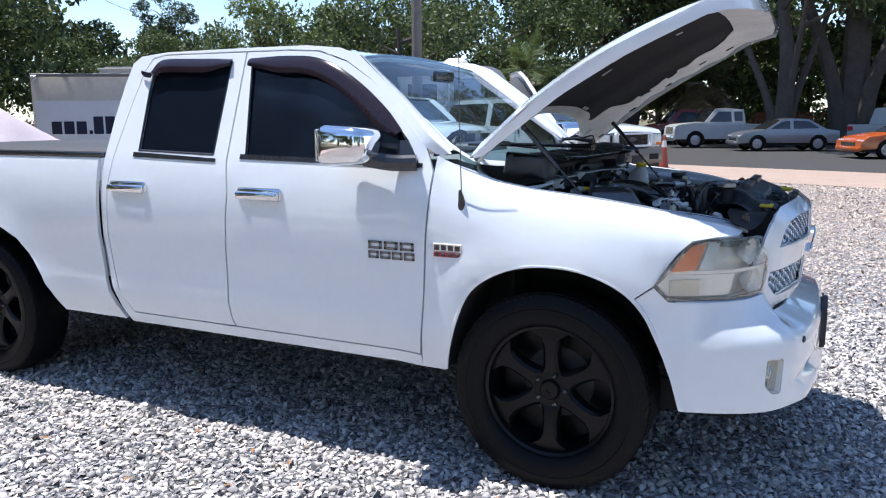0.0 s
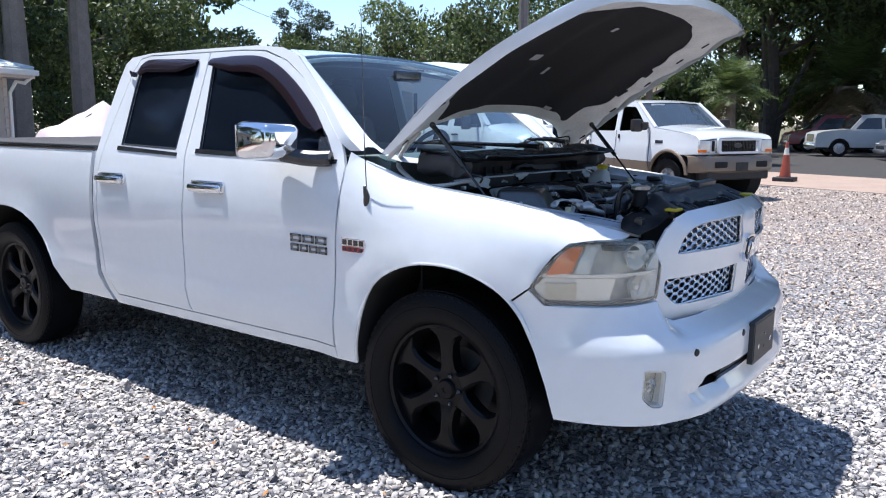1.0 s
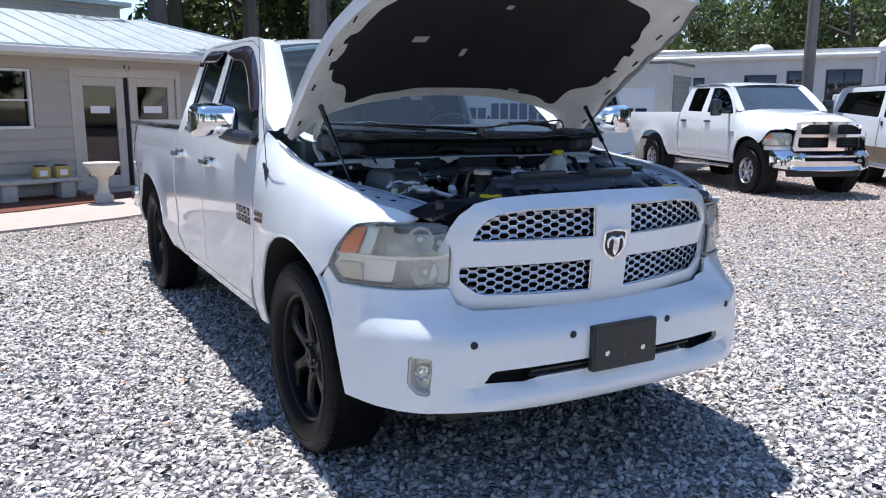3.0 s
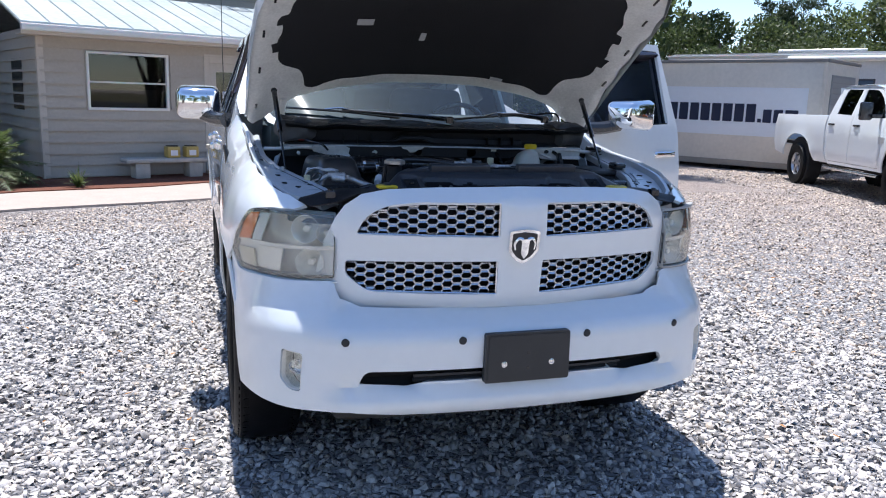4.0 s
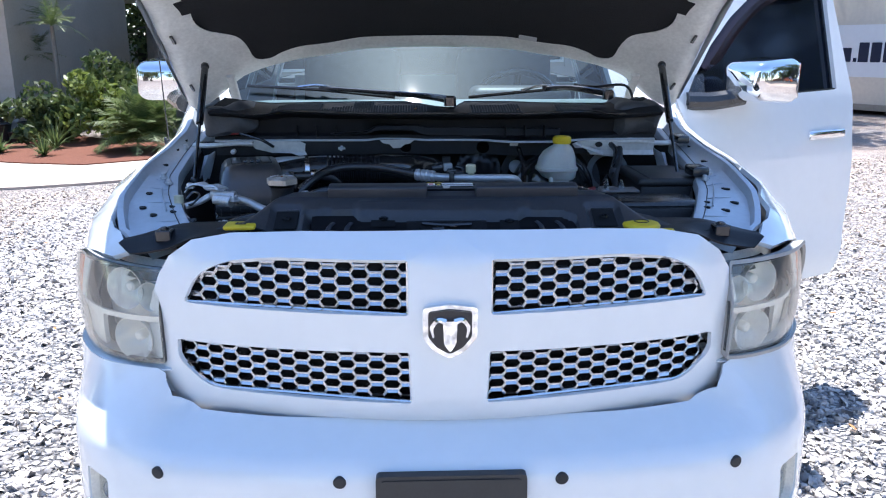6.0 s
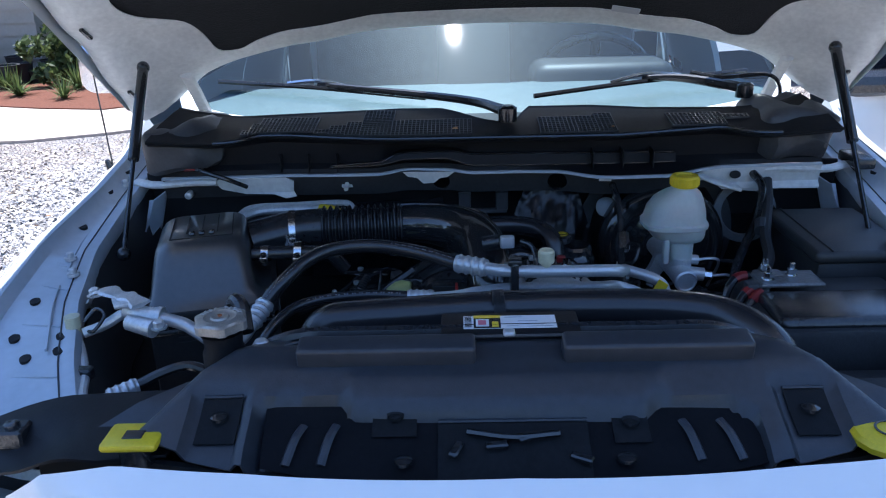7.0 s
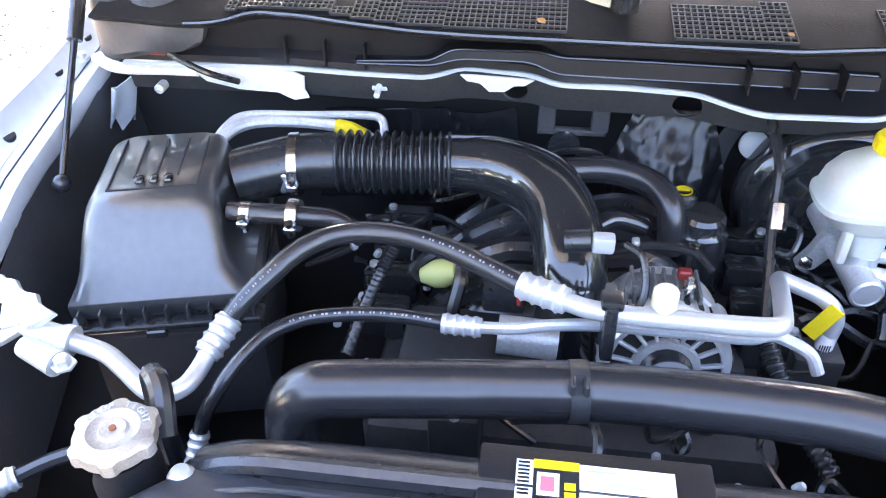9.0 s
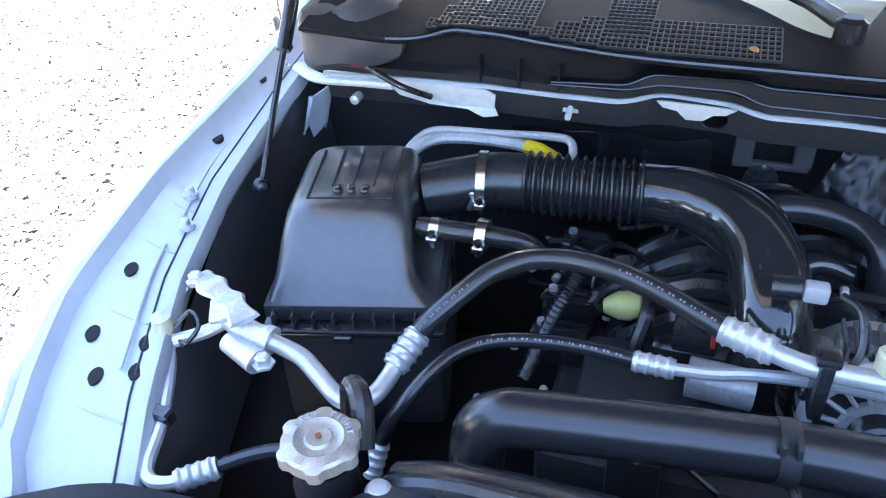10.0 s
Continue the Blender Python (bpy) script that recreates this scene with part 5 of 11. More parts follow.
# the raised fold that wanders along the front wall
STEP_UP = [(-0.345, 1.300), (-0.222, 1.306), (-0.200, 1.325), (-0.062, 1.327), (-0.044, 1.319), (0.10, 1.318), (0.315, 1.314), (0.405, 1.312)]
STEP_LO = [(-0.345, 1.298), (-0.222, 1.300), (-0.188, 1.312), (-0.078, 1.312), (-0.045, 1.295), (0.10, 1.293), (0.315, 1.291), (0.405, 1.292)]
bm = bmesh.new()
prev = None
for i in range(76):
    y = -0.345 + 0.01 * i
    a, b = eased(STEP_UP, y), eased(STEP_LO, y)
    row = [bm.verts.new(p) for p in ((-0.125, y, a + 0.001), (-0.098, y, a), (-0.0955, y, a - 0.002), (-0.092, y, b + 0.001), (-0.094, y, b - 0.001), (-0.125, y, b - 0.004))]
    if prev:
        for j in range(5):
            bm.faces.new((prev[j], prev[j + 1], row[j + 1], row[j]))
    prev = row
part("cowl_fold", bm, COWL_FRONT, cowl, "raised fold of the black cowl", 0.5)
for table, x in ((STEP_UP, -0.0965), (STEP_LO, -0.093)):
    part("fold_edge", tube([(x, y, eased(table, y)) for y in [-0.34 + 0.01 * i for i in range(75)]], 0.0017, 6, 1), BLACK_GLOSS, cowl)
bm = bmesh.new()
prev = None
for i in range(121):
    y = -0.72 + 1.44 * i / 120
    fx, fz = fw_edge(y)
    row = [bm.verts.new(p) for p in ((fx - 0.012, y, fz), (fx, y, fz + 0.002), (fx + 0.003, y, fz), (fx + 0.003, y, fz - 0.004), (fx - 0.006, y, fz - 0.006))]
    if prev:
        for j in range(4):
            bm.faces.new((prev[j], prev[j + 1], row[j + 1], row[j]))
    prev = row
part("firewall_flange", bm, PAINT_IN, truck, "pale painted flange along the firewall")
part("flange_strip", sheet([(-0.72, -0.046), (0.72, -0.046), (0.72, 0.0), (-0.72, 0.0)], lambda y, d: (0.6 * fw_edge(y)[0] + 0.4 * -0.10 - 0.004 + 0.25 * d, y, 1.276 + d), 0.02, [arc(-0.103, -0.024, 0.020, 0, 360, 18)[:-1], arc(0.152, -0.024, 0.021, 0, 360, 18)[:-1]], 0.006), BLACK_MAT, truck, "dark strip of the firewall with two holes", 0.9)
# bare light patches of the sheet metal below the flange, with rolled and torn lower edges
for pts in ([(-0.605, -0.008), (-0.585, 0.0), (-0.445, -0.002), (-0.428, -0.010), (-0.432, -0.034), (-0.424, -0.044), (-0.448, -0.048), (-0.475, -0.040), (-0.54, -0.038), (-0.59, -0.026)],
            [(-0.186, 0.0), (-0.074, 0.0), (-0.088, -0.012), (-0.104, -0.014), (-0.118, -0.026), (-0.142, -0.028), (-0.156, -0.014), (-0.176, -0.011)],
            [(0.445, -0.012), (0.475, 0.0), (0.72, 0.0), (0.72, -0.052), (0.60, -0.050), (0.585, -0.056), (0.51, -0.048), (0.49, -0.028), (0.455, -0.026)],
            [(0.236, -0.002), (0.262, -0.002), (0.262, -0.014), (0.236, -0.014)]):
    part("flange_plate", sheet(pts, lambda y, d: (0.6 * fw_edge(y)[0] + 0.4 * -0.10 + 0.003 + 0.25 * d + 0.012 * smoothstep(-0.035, -0.05, d), y, 1.2765 + d), 0.012, thick=0.003), PAINT_DUST, truck, "pale bare sheet-metal patch")
# dark disc on the plate: the hole's shade as colour
part("plate_hole", lathe([(0.011, 0.0), (0.011, 0.0015), (0, 0.0015)], Matrix.Translation((-0.085, 0.533, 1.262)) @ Matrix.Rotation(radians(80), 4, "Y") @ Matrix.Diagonal((0.8, 1.1, 1, 1)), 16), CAVITY, truck)
part("flange_lug", tube([(-0.06, 0.452, 1.268), (-0.045, 0.47, 1.262), (-0.055, 0.505, 1.248), (-0.07, 0.54, 1.235)], 0.010, 8, 4, flat=0.5), PAINT_DUST, truck, "pale bent bracket on the firewall")
# pale brace from the firewall to the fender, with torn sealer round it
for sg in (-1, 1):
    part("corner_brace", tube([(-0.105, sg * 0.600, 1.268), (-0.10, sg * 0.66, 1.270), (-0.115, sg * 0.74, 1.262), (-0.16, sg * 0.80, 1.258)], 0.012, 10, 4, flat=0.7), PAINT_DUST, truck, "pale corner brace")
    bm = sheet([(-0.05, -0.03), (-0.035, -0.06), (-0.02, -0.04), (0.0, -0.065), (0.012, -0.035), (0.03, -0.05), (0.045, -0.01), (0.05, 0.03), (0.01, 0.02), (-0.015, 0.035), (-0.04, 0.015)], lambda a, b: (-0.13 + a * 0.8, sg * (0.755 + 0.012 * math.sin(a * 70) - 0.3 * b), 1.205 + b), 0.012, thick=0.003)
    part("torn_sealer", bm, PAINT_IN, truck)
# vents: a grid of bars, in stepped blocks, over a near-black sheet painted as their shade
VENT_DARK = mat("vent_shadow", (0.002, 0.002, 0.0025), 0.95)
for blocks in (((-0.530, -0.515, -0.108, -0.088), (-0.515, -0.500, -0.150, -0.094), (-0.500, -0.372, -0.186, -0.098)),
               ((-0.372, -0.340, -0.104, -0.086), (-0.340, -0.305, -0.124, -0.079), (-0.305, -0.272, -0.144, -0.073), (-0.272, -0.205, -0.228, -0.068), (-0.205, -0.033, -0.147, -0.064)),
               ((0.112, 0.235, -0.145, -0.058), (0.235, 0.272, -0.162, -0.058)),
               ((0.390, 0.505, -0.148, -0.080), (0.505, 0.560, -0.132, -0.114))):
    bm, bg = bmesh.new(), bmesh.new()
    for y0, y1, x0, x1 in blocks:
        net = {}
        for i in range(5):
            for j in range(5):
                x, y = x0 + (x1 - x0) * i / 4, y0 + (y1 - y0) * j / 4
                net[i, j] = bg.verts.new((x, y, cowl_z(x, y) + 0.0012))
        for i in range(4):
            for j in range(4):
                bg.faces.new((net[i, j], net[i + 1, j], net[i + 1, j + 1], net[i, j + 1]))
        n = max(1, round((y1 - y0) / 0.0088))
        for k in range(n + 1):
            y = y0 + (y1 - y0) * k / n
            tilt = math.atan2(cowl_z(x0, y) - cowl_z(x1, y), x1 - x0)
            add_box(bm, (-(x1 - x0) / 2 - 0.001, -0.0008, -0.002), ((x1 - x0) / 2 + 0.001, 0.0008, 0.0032), 0, 1, Matrix.Translation(((x0 + x1) / 2, y, (cowl_z(x0, y) + cowl_z(x1, y)) / 2 + 0.0015)) @ Matrix.Rotation(tilt, 4, "Y"))
        m2 = max(1, round((x1 - x0) / 0.0115))
        for k in range(m2 + 1):
            x = x0 + (x1 - x0) * k / m2
            add_box(bm, (x - 0.0012, y0, cowl_z(x, y0)), (x + 0.0012, y1, cowl_z(x, y0) + 0.0040))
    v = part("vent", bg, VENT_DARK, cowl, "near-black sheet painted as the shade under the vent grid", 0)
    tagged(part("vent_grid", bm, COVER_DARK, cowl, smooth=0), kind="stuff")
leafm = mat("dry_leaf", (0.42, 0.22, 0.06), 0.7, vary=0.4, scale=60, tint=(0.30, 0.10, 0.03))


def dry_leaf(x, y, z, a, size=0.02, tilt=0.3):
    bm = bmesh.new()
    n = 7
    rows = []
    for i in range(n):
        t = i / (n - 1)
        w = size * 0.34 * math.sin(math.pi * min(1, t * 0.95 + 0.03)) ** 0.8
        rows.append([bm.verts.new((size * (t - 0.5) * 2, q * w, size * 0.25 * t * t + abs(q) * w * 0.5)) for q in (-1, 0, 1)])
    for p, q in zip(rows, rows[1:]):
        bm.faces.new((p[0], p[1], q[1], q[0]))
        bm.faces.new((p[1], p[2], q[2], q[1]))
    bmesh.ops.transform(bm, matrix=Matrix.Translation((x, y, z)) @ Matrix.Rotation(a, 4, "Z") @ Matrix.Rotation(tilt, 4, "X"), verts=bm.verts)
    return tagged(part("dry_leaf", bm, leafm), "small dry orange-brown fallen leaf", "leaf", "fallen leaves")


dry_leaf(-0.075, -0.068, 1.379, 0.4, 0.015)
dry_leaf(-0.066, 0.262, 1.377, 0.2, 0.010)

# wipers
for side, pivot, elbow, b0, b1 in (("r", (-0.115, 0.045, 1.406), (-0.25, -0.06, 1.412), (-0.475, -0.68, 1.435), (-0.345, -0.14, 1.40)), ("l", (-0.27, 0.60, 1.415), (-0.345, 0.48, 1.430), (-0.33, 0.12, 1.40), (-0.44, 0.66, 1.43))):
    mid = (Vector(b0) + Vector(b1)) / 2
    w = part("wiper", tube([pivot, elbow, tuple(mid + Vector((0, 0, 0.012)))], lambda t: 0.013 - 0.006 * t, 8, 5), BLACK, truck, "black wiper arm and blade")
    part("blade", tube([b0, tuple(mid + Vector((0.01, 0, 0.006))), b1], 0.006, 6, 4), BLACK, w)
    part("pivot_cap", lathe([(0.02, -0.02), (0.02, 0.008), (0.013, 0.013), (0, 0.013)], Matrix.Translation(pivot), 16), BLACK_GLOSS, w)
    part("blade_frame", tube([tuple(Vector(b0).lerp(Vector(b1), 0.35) + Vector((0, 0, 0.01))), tuple(mid + Vector((0.004, 0, 0.022))), tuple(Vector(b0).lerp(Vector(b1), 0.68) + Vector((0, 0, 0.01)))], 0.005, 6, 4), CHROME_SATIN, w)

# foam corners at the ends of the cowl
for s in (-1, 1):
    bm = bmesh.new()
    add_box(bm, (-0.30, s * 0.665 - 0.085, 1.29), (-0.075, s * 0.665 + 0.085, 1.395), 0.04, 4)
    bmesh.ops.subdivide_edges(bm, edges=[e for e in bm.edges if e.calc_length() > 0.06], cuts=4, use_grid_fill=True)
    for v in bm.verts:
        v.co += Vector(noise.noise_vector(v.co * 16)) * 0.022
    part("corner_seal", bm, GREY_PL, truck, "crumpled dark grey corner seal")


# radiator cover over the nose
def cov_z(x, y):
    z = lerp([(0.585, 1.222), (0.605, 1.236), (0.64, 1.244), (0.68, 1.238), (0.74, 1.208), (0.79, 1.188), (0.82, 1.168), (0.90, 1.158)], x)
    w = lerp([(0.585, 0.34), (0.70, 0.43), (0.79, 0.50), (0.90, 0.56)], x)
    return z - 0.05 * smoothstep(w - 0.03, w + 0.03, abs(y))


RECESS = [(-0.36, 0.775), (-0.327, 0.727), (-0.286, 0.718), (-0.211, 0.720), (-0.195, 0.740), (0.16, 0.747), (0.18, 0.728), (0.265, 0.731), (0.30, 0.756), (0.36, 0.79)]


def cov_pad(x, y):
    """The sunken front of the cover and the two pockets beside it."""
    e = lerp(RECESS, y)
    p = -0.030 * smoothstep(e, e + 0.009, x) * smoothstep(-0.318, -0.306, y) * (1 - smoothstep(0.286, 0.298, y))
    for a, b in ((-0.40, -0.325), (0.318, 0.40)):
        p -= 0.012 * smoothstep(0.702, 0.712, x) * smoothstep(a, a + 0.012, y) * (1 - smoothstep(b - 0.012, b, y))
    p += 0.006 * smoothstep(0.690, 0.700, x) * smoothstep(-0.208, -0.195, y) * (1 - smoothstep(0.182, 0.195, y)) * (1 - smoothstep(e - 0.006, e, x))
    return p


COVER = mat("worn_black_plastic", (0.040, 0.043, 0.051), 0.36, vary=0.25, scale=9, bump=0.06, bump_scale=380)
cover = part("radiator_cover", sheet([(0.585, -0.36), (0.72, -0.54), (0.755, -0.50), (0.79, -0.40), (0.825, -0.22), (0.835, 0.0), (0.825, 0.22), (0.79, 0.40), (0.755, 0.50), (0.72, 0.54), (0.585, 0.36)], lambda x, y: (x, y, cov_z(x, y) + cov_pad(x, y)), 0.008, thick=0.004), COVER, truck, "black moulded radiator cover", 0.7)
def on_panel(x, y, up=0.0):
    """The added recess panel, a steady step below the cover."""
    return (x, y, cov_z(x, y) - 0.013 + up)


def on_cover(x, y, up=0.0015):
    return (x, y, cov_z(x, y) + cov_pad(x, y) + up)


front = [(lerp(RECESS, y) + 0.002, y) for y in (-0.305, -0.286, -0.25, -0.211, -0.195, -0.1, 0.0, 0.1, 0.16, 0.18, 0.22, 0.265, 0.288)]
# added panel: the shade in the sunken front put into a near-black colour
part("recess_panel", sheet(front + [(0.80, 0.30), (0.826, 0.15), (0.832, 0.0), (0.826, -0.15), (0.80, -0.30)], on_panel, 0.010, thick=0.001), mat("recess_shade", (0.008, 0.008, 0.010), 0.7, spec=0.12, vary=0.3, scale=14, bump=0.06, bump_scale=300), cover, "added near-black panel carrying the shade of the sunken front")
for y in (-0.255, -0.215, 0.205, 0.250):
    part("panel_ridge", tube([on_panel(0.748, y), on_panel(0.770, y * 1.03, 0.004), on_panel(0.80, y * 1.06, 0.003)], 0.006, 6, 4, flat=0.5), COVER, cover)
for y0, y1 in ((-0.272, -0.042), (0.070, 0.310)):
    m = Matrix.Translation((0.668, 0, 1.246)) @ Matrix.Rotation(radians(10), 4, "Y")
    part("cover_pad", box((-0.020, y0, -0.02), (0.016, y1, 0.018), 0.005, 3, m), COVER, cover)
# flat dark sheets on the surface: the pockets' shaded depth is in their colour
for x0, x1, y0, y1 in ((0.716, 0.768, -0.170, -0.116), (0.730, 0.780, 0.120, 0.163), (0.716, 0.775, -0.385, -0.335), (0.716, 0.775, 0.335, 0.385), (0.752, 0.826, -0.090, 0.090)):
    lay = on_panel if abs(y0 + y1) < 0.5 else on_cover
    part("pocket", sheet([(x0, y0), (x1, y0), (x1, y1), (x0, y1)], lambda x, y: lay(x, y, 0.004), 0.006, thick=0.001), COWL, cover)
    part("pocket_edge", tube([lay(x0 - 0.002, y0, 0.005), lay(x0 - 0.002, (y0 + y1) / 2, 0.005), lay(x0 - 0.002, y1, 0.005)], 0.0022, 6, 3), COVER, cover)
for x, y, a in ((0.775, 0.018, 0.4), (0.79, -0.068, 1.2), (0.80, 0.078, -0.5), (0.785, -0.02, 0.1)):
    q = Matrix.Translation(on_panel(x, y, 0.008)) @ Matrix.Rotation(a, 4, "Z")
    part("latch_piece", box((-0.006, -0.014, -0.003), (0.006, 0.014, 0.004), 0.002, 1, q), BLACK_GLOSS, cover)
part("latch_lever", tube([on_panel(0.768, -0.055, 0.010), on_panel(0.778, 0.0, 0.012), on_panel(0.772, 0.055, 0.010)], 0.004, 6, 4), BLACK_GLOSS, cover)
for s in (-1, 1):
    wing = [(0.62, 0.40), (0.625, 0.50), (0.632, 0.60), (0.645, 0.66), (0.662, 0.71), (0.678, 0.745), (0.70, 0.755), (0.735, 0.72), (0.755, 0.655), (0.772, 0.60), (0.785, 0.50), (0.775, 0.42)]
    bm = sheet([(x, s * y) for x, y in wing], lambda x, y: (x, y, 1.172 - 0.026 * smoothstep(0.60, 0.76, abs(y)) - 0.030 * smoothstep(0.68, 0.75, x) * smoothstep(0.54, 0.64, abs(y))), 0.02, thick=0.004)
    part("cover_wing", bm, COWL_FRONT, cover)
    part("clip_square", box((0.690, s * 0.645 - 0.018, 1.145), (0.724, s * 0.645 + 0.018, 1.172), 0.003, 1), BLACK, cover)
    part("clip", lathe([(0.010, 0), (0.010, 0.004), (0.006, 0.006), (0, 0.006)], Matrix.Translation((0.707, s * 0.645, 1.172)), 10), BLACK, cover)
    part("lamp_cover", sheet([(0.55, s * 0.62), (0.74, s * 0.60), (0.745, s * 0.68), (0.67, s * 0.78), (0.58, s * 0.79)], lambda x, y: (x, y, 1.080), 0.05, thick=0.02), BLACK_MAT, cover)
for x, y in ((0.742, -0.142), (0.755, 0.142), (0.742, -0.36), (0.742, 0.36), (0.80, -0.13), (0.80, 0.13)):
    part("push_clip", lathe([(0.011, 0), (0.011, 0.004), (0.005, 0.006), (0, 0.006)], Matrix.Translation((on_panel if abs(y) < 0.3 else on_cover)(x, y, 0.005)), 12), BLACK_GLOSS, cover)
cap = part("filler_tab", box((0.742, -0.492, 1.187), (0.794, -0.422, 1.198), 0.005, 2), YELLOW, truck, "flat yellow filler lid")
part("lid_neck", lathe([(0.022, 0.0), (0.022, 0.03)], Matrix.Translation((0.768, -0.457, 1.160)), 16), BLACK, cap)
part("lid_mark", box((0.762, -0.468, 1.1975), (0.780, -0.444, 1.1995), 0.001, 1), BLACK, cap)
bm = lathe([(0.040, 0), (0.042, 0.008), (0.038, 0.014), (0.02, 0.016), (0, 0.016)], Matrix.Translation((0.782, 0.435, 1.181)), 14)
wash = part("washer_cap", bm, YELLOW, truck, "round yellow washer-fluid cap")
part("cap_tether", tube([(0.79, 0.470, 1.176), (0.798, 0.500, 1.178), (0.808, 0.490, 1.174)], 0.007, 6, 4), YELLOW, wash)
part("cap_mark", lathe([(0.017, 0.0), (0.017, 0.001), (0.014, 0.001), (0.014, 0.0)], Matrix.Translation((0.782, 0.435, 1.1975)), 18, False), BLACK, wash)

# fan shroud with its refrigerant label
shroud = part("fan_shroud", sheet([(-0.34, 0.0), (0.35, 0.0), (0.35, 1.0), (-0.34, 1.0)], lambda y, t: (0.612 - 0.11 * t, y, 1.238 - 0.004 * t - 0.075 * smoothstep(0.35, 1.0, t) - 0.02 * smoothstep(0.28, 0.35, abs(y))), 0.03, thick=0.004, steps=(0.05, 0.12)), BLACK, truck, "black plastic fan shroud")
part("shroud_ridge", tube([(0.598, y, 1.242 - 0.02 * smoothstep(0.28, 0.34, abs(y))) for y in [-0.335 + 0.0335 * i for i in range(21)]], 0.010, 8, 2), BLACK, shroud)
part("metal_edge", tube([(0.6265, y, 1.2475 - 0.02 * smoothstep(0.29, 0.34, abs(y))) for y in [-0.33 + 0.066 * i for i in range(11)]], 0.0022, 6, 2), GREY_PL, shroud, "grey bare metal edge")
part("label_plate", box((0.556, -0.088, 1.236), (0.622, 0.102, 1.250), 0.003, 2), COWL_FRONT, shroud)
part("edge_clip", box((0.616, -0.004, 1.248), (0.632, 0.012, 1.2545), 0.002, 1), ALU, shroud)
part("refrigerant_label", box((0.572, -0.057, 1.2505), (0.610, 0.070, 1.2515)), WHITE_LABEL, shroud, "white and yellow refrigerant label")
for lo, hi, m in (((0.571, -0.043, 1.2516), (0.580, -0.006, 1.2521), YELLOW), ((0.580, -0.043, 1.2516), (0.610, -0.006, 1.2520), BLACK), ((0.592, -0.018, 1.2521), (0.599, -0.009, 1.2525), YELLOW), ((0.601, -0.018, 1.2521), (0.608, -0.009, 1.2525), YELLOW), ((0.584, -0.040, 1.2521), (0.606, -0.022, 1.2525), WHITE_LABEL), ((0.588, -0.037, 1.2526), (0.602, -0.026, 1.2529), mat("label_pink", (0.6, 0.15, 0.2), 0.5))):
    part("label_mark", box(lo, hi), m, shroud)
for k in range(9):
    part("label_line", box((0.574 + k * 0.0038, -0.0555, 1.2516), (0.576 + k * 0.0038, -0.046, 1.2519)), BLACK, shroud)
for x, y0, y1 in ((0.5775, 0.0, 0.024), (0.590, 0.018, 0.045), (0.605, 0.002, 0.018), (0.6065, 0.03, 0.065)):
    part("label_line", box((x - 0.0008, y0, 1.2516), (x + 0.0008, y1, 1.2519)), mat("print_grey", (0.35, 0.38, 0.45), 0.6), shroud)


def letters(text, size, m, material, parent, name="lettering", depth=0.0006):
    cu = bpy.data.curves.new(name, "FONT")
    cu.body, cu.size, cu.extrude, cu.align_x, cu.align_y = text, size, depth, "CENTER", "CENTER"
    tmp = bpy.data.objects.new(name, cu)
    scene.collection.objects.link(tmp)
    me = bpy.data.meshes.new_from_object(tmp.evaluated_get(bpy.context.evaluated_depsgraph_get()))
    bpy.data.objects.remove(tmp)
    me.transform(m)
    return link(name, me, material, parent, smooth=0)


# radiator cap on its neck
part("filler_neck", lathe([(0.030, -0.06), (0.030, -0.03), (0.026, -0.02), (0.028, 0.0), (0.031, 0.002)], Matrix.Translation((0.602, -0.390, 1.250)), 24), COWL_FRONT, truck)
bm = bmesh.new()
cap_out = []
for k in range(48):
    a = 2 * math.pi * k / 48
    cap_out.append((0.0335 + 0.0045 * smoothstep(0.2, 0.9, math.cos(6 * a)), a))
lo = [bm.verts.new((r * math.cos(a), r * math.sin(a), -0.008)) for r, a in cap_out]
mi = [bm.verts.new((r * math.cos(a), r * math.sin(a), 0.004)) for r, a in cap_out]
tops = [[bm.verts.new((r0 * math.cos(a), r0 * math.sin(a), h)) for r, a in cap_out] for r0, h in ((0.031, 0.007), (0.022, 0.008), (0.019, 0.006), (0.013, 0.006), (0.011, 0.0085), (0.004, 0.008))]
rings = [lo, mi, *tops]
for p, q in zip(rings, rings[1:]):
    for k in range(48):
        bm.faces.new((p[k], p[(k + 1) % 48], q[(k + 1) % 48], q[k]))
bm.faces.new(rings[-1])
bmesh.ops.transform(bm, matrix=Matrix.Translation((0.602, -0.390, 1.266)) @ Matrix.Rotation(0.3, 4, "Z"), verts=bm.verts)
rcap = part("radiator_cap", bm, mat("dull_steel", (0.50, 0.49, 0.46), 0.42, 0.7, vary=0.35, scale=50, tint=(0.36, 0.33, 0.29)), truck, "dull steel radiator cap")
for i, ch in enumerate("KEEP TIGHT"):
    if ch == " ":
        continue
    a = radians(96 - 15 * (i - 4.5))
    m = Matrix.Translation((0.602, -0.390, 1.2742)) @ Matrix.Rotation(a, 4, "Z") @ Matrix.Translation((0.0265, 0, 0)) @ Matrix.Rotation(radians(-90), 4, "Z")
    m = Matrix.Translation((0.602, -0.390, 1.2742)) @ Matrix.Rotation(radians(90), 4, "Z") @ Matrix.Translation((0.0265 * math.cos(a), 0.0265 * math.sin(a), 0)) @ Matrix.Rotation(a - radians(90), 4, "Z")
    letters(ch, 0.0085, m, ALU_PALE, rcap)
part("rivet", lathe([(0.003, 0), (0.003, 0.002), (0, 0.002)], Matrix.Translation((0.602, -0.390, 1.274)), 10), mat("rust", (0.25, 0.08, 0.03), 0.8), rcap)
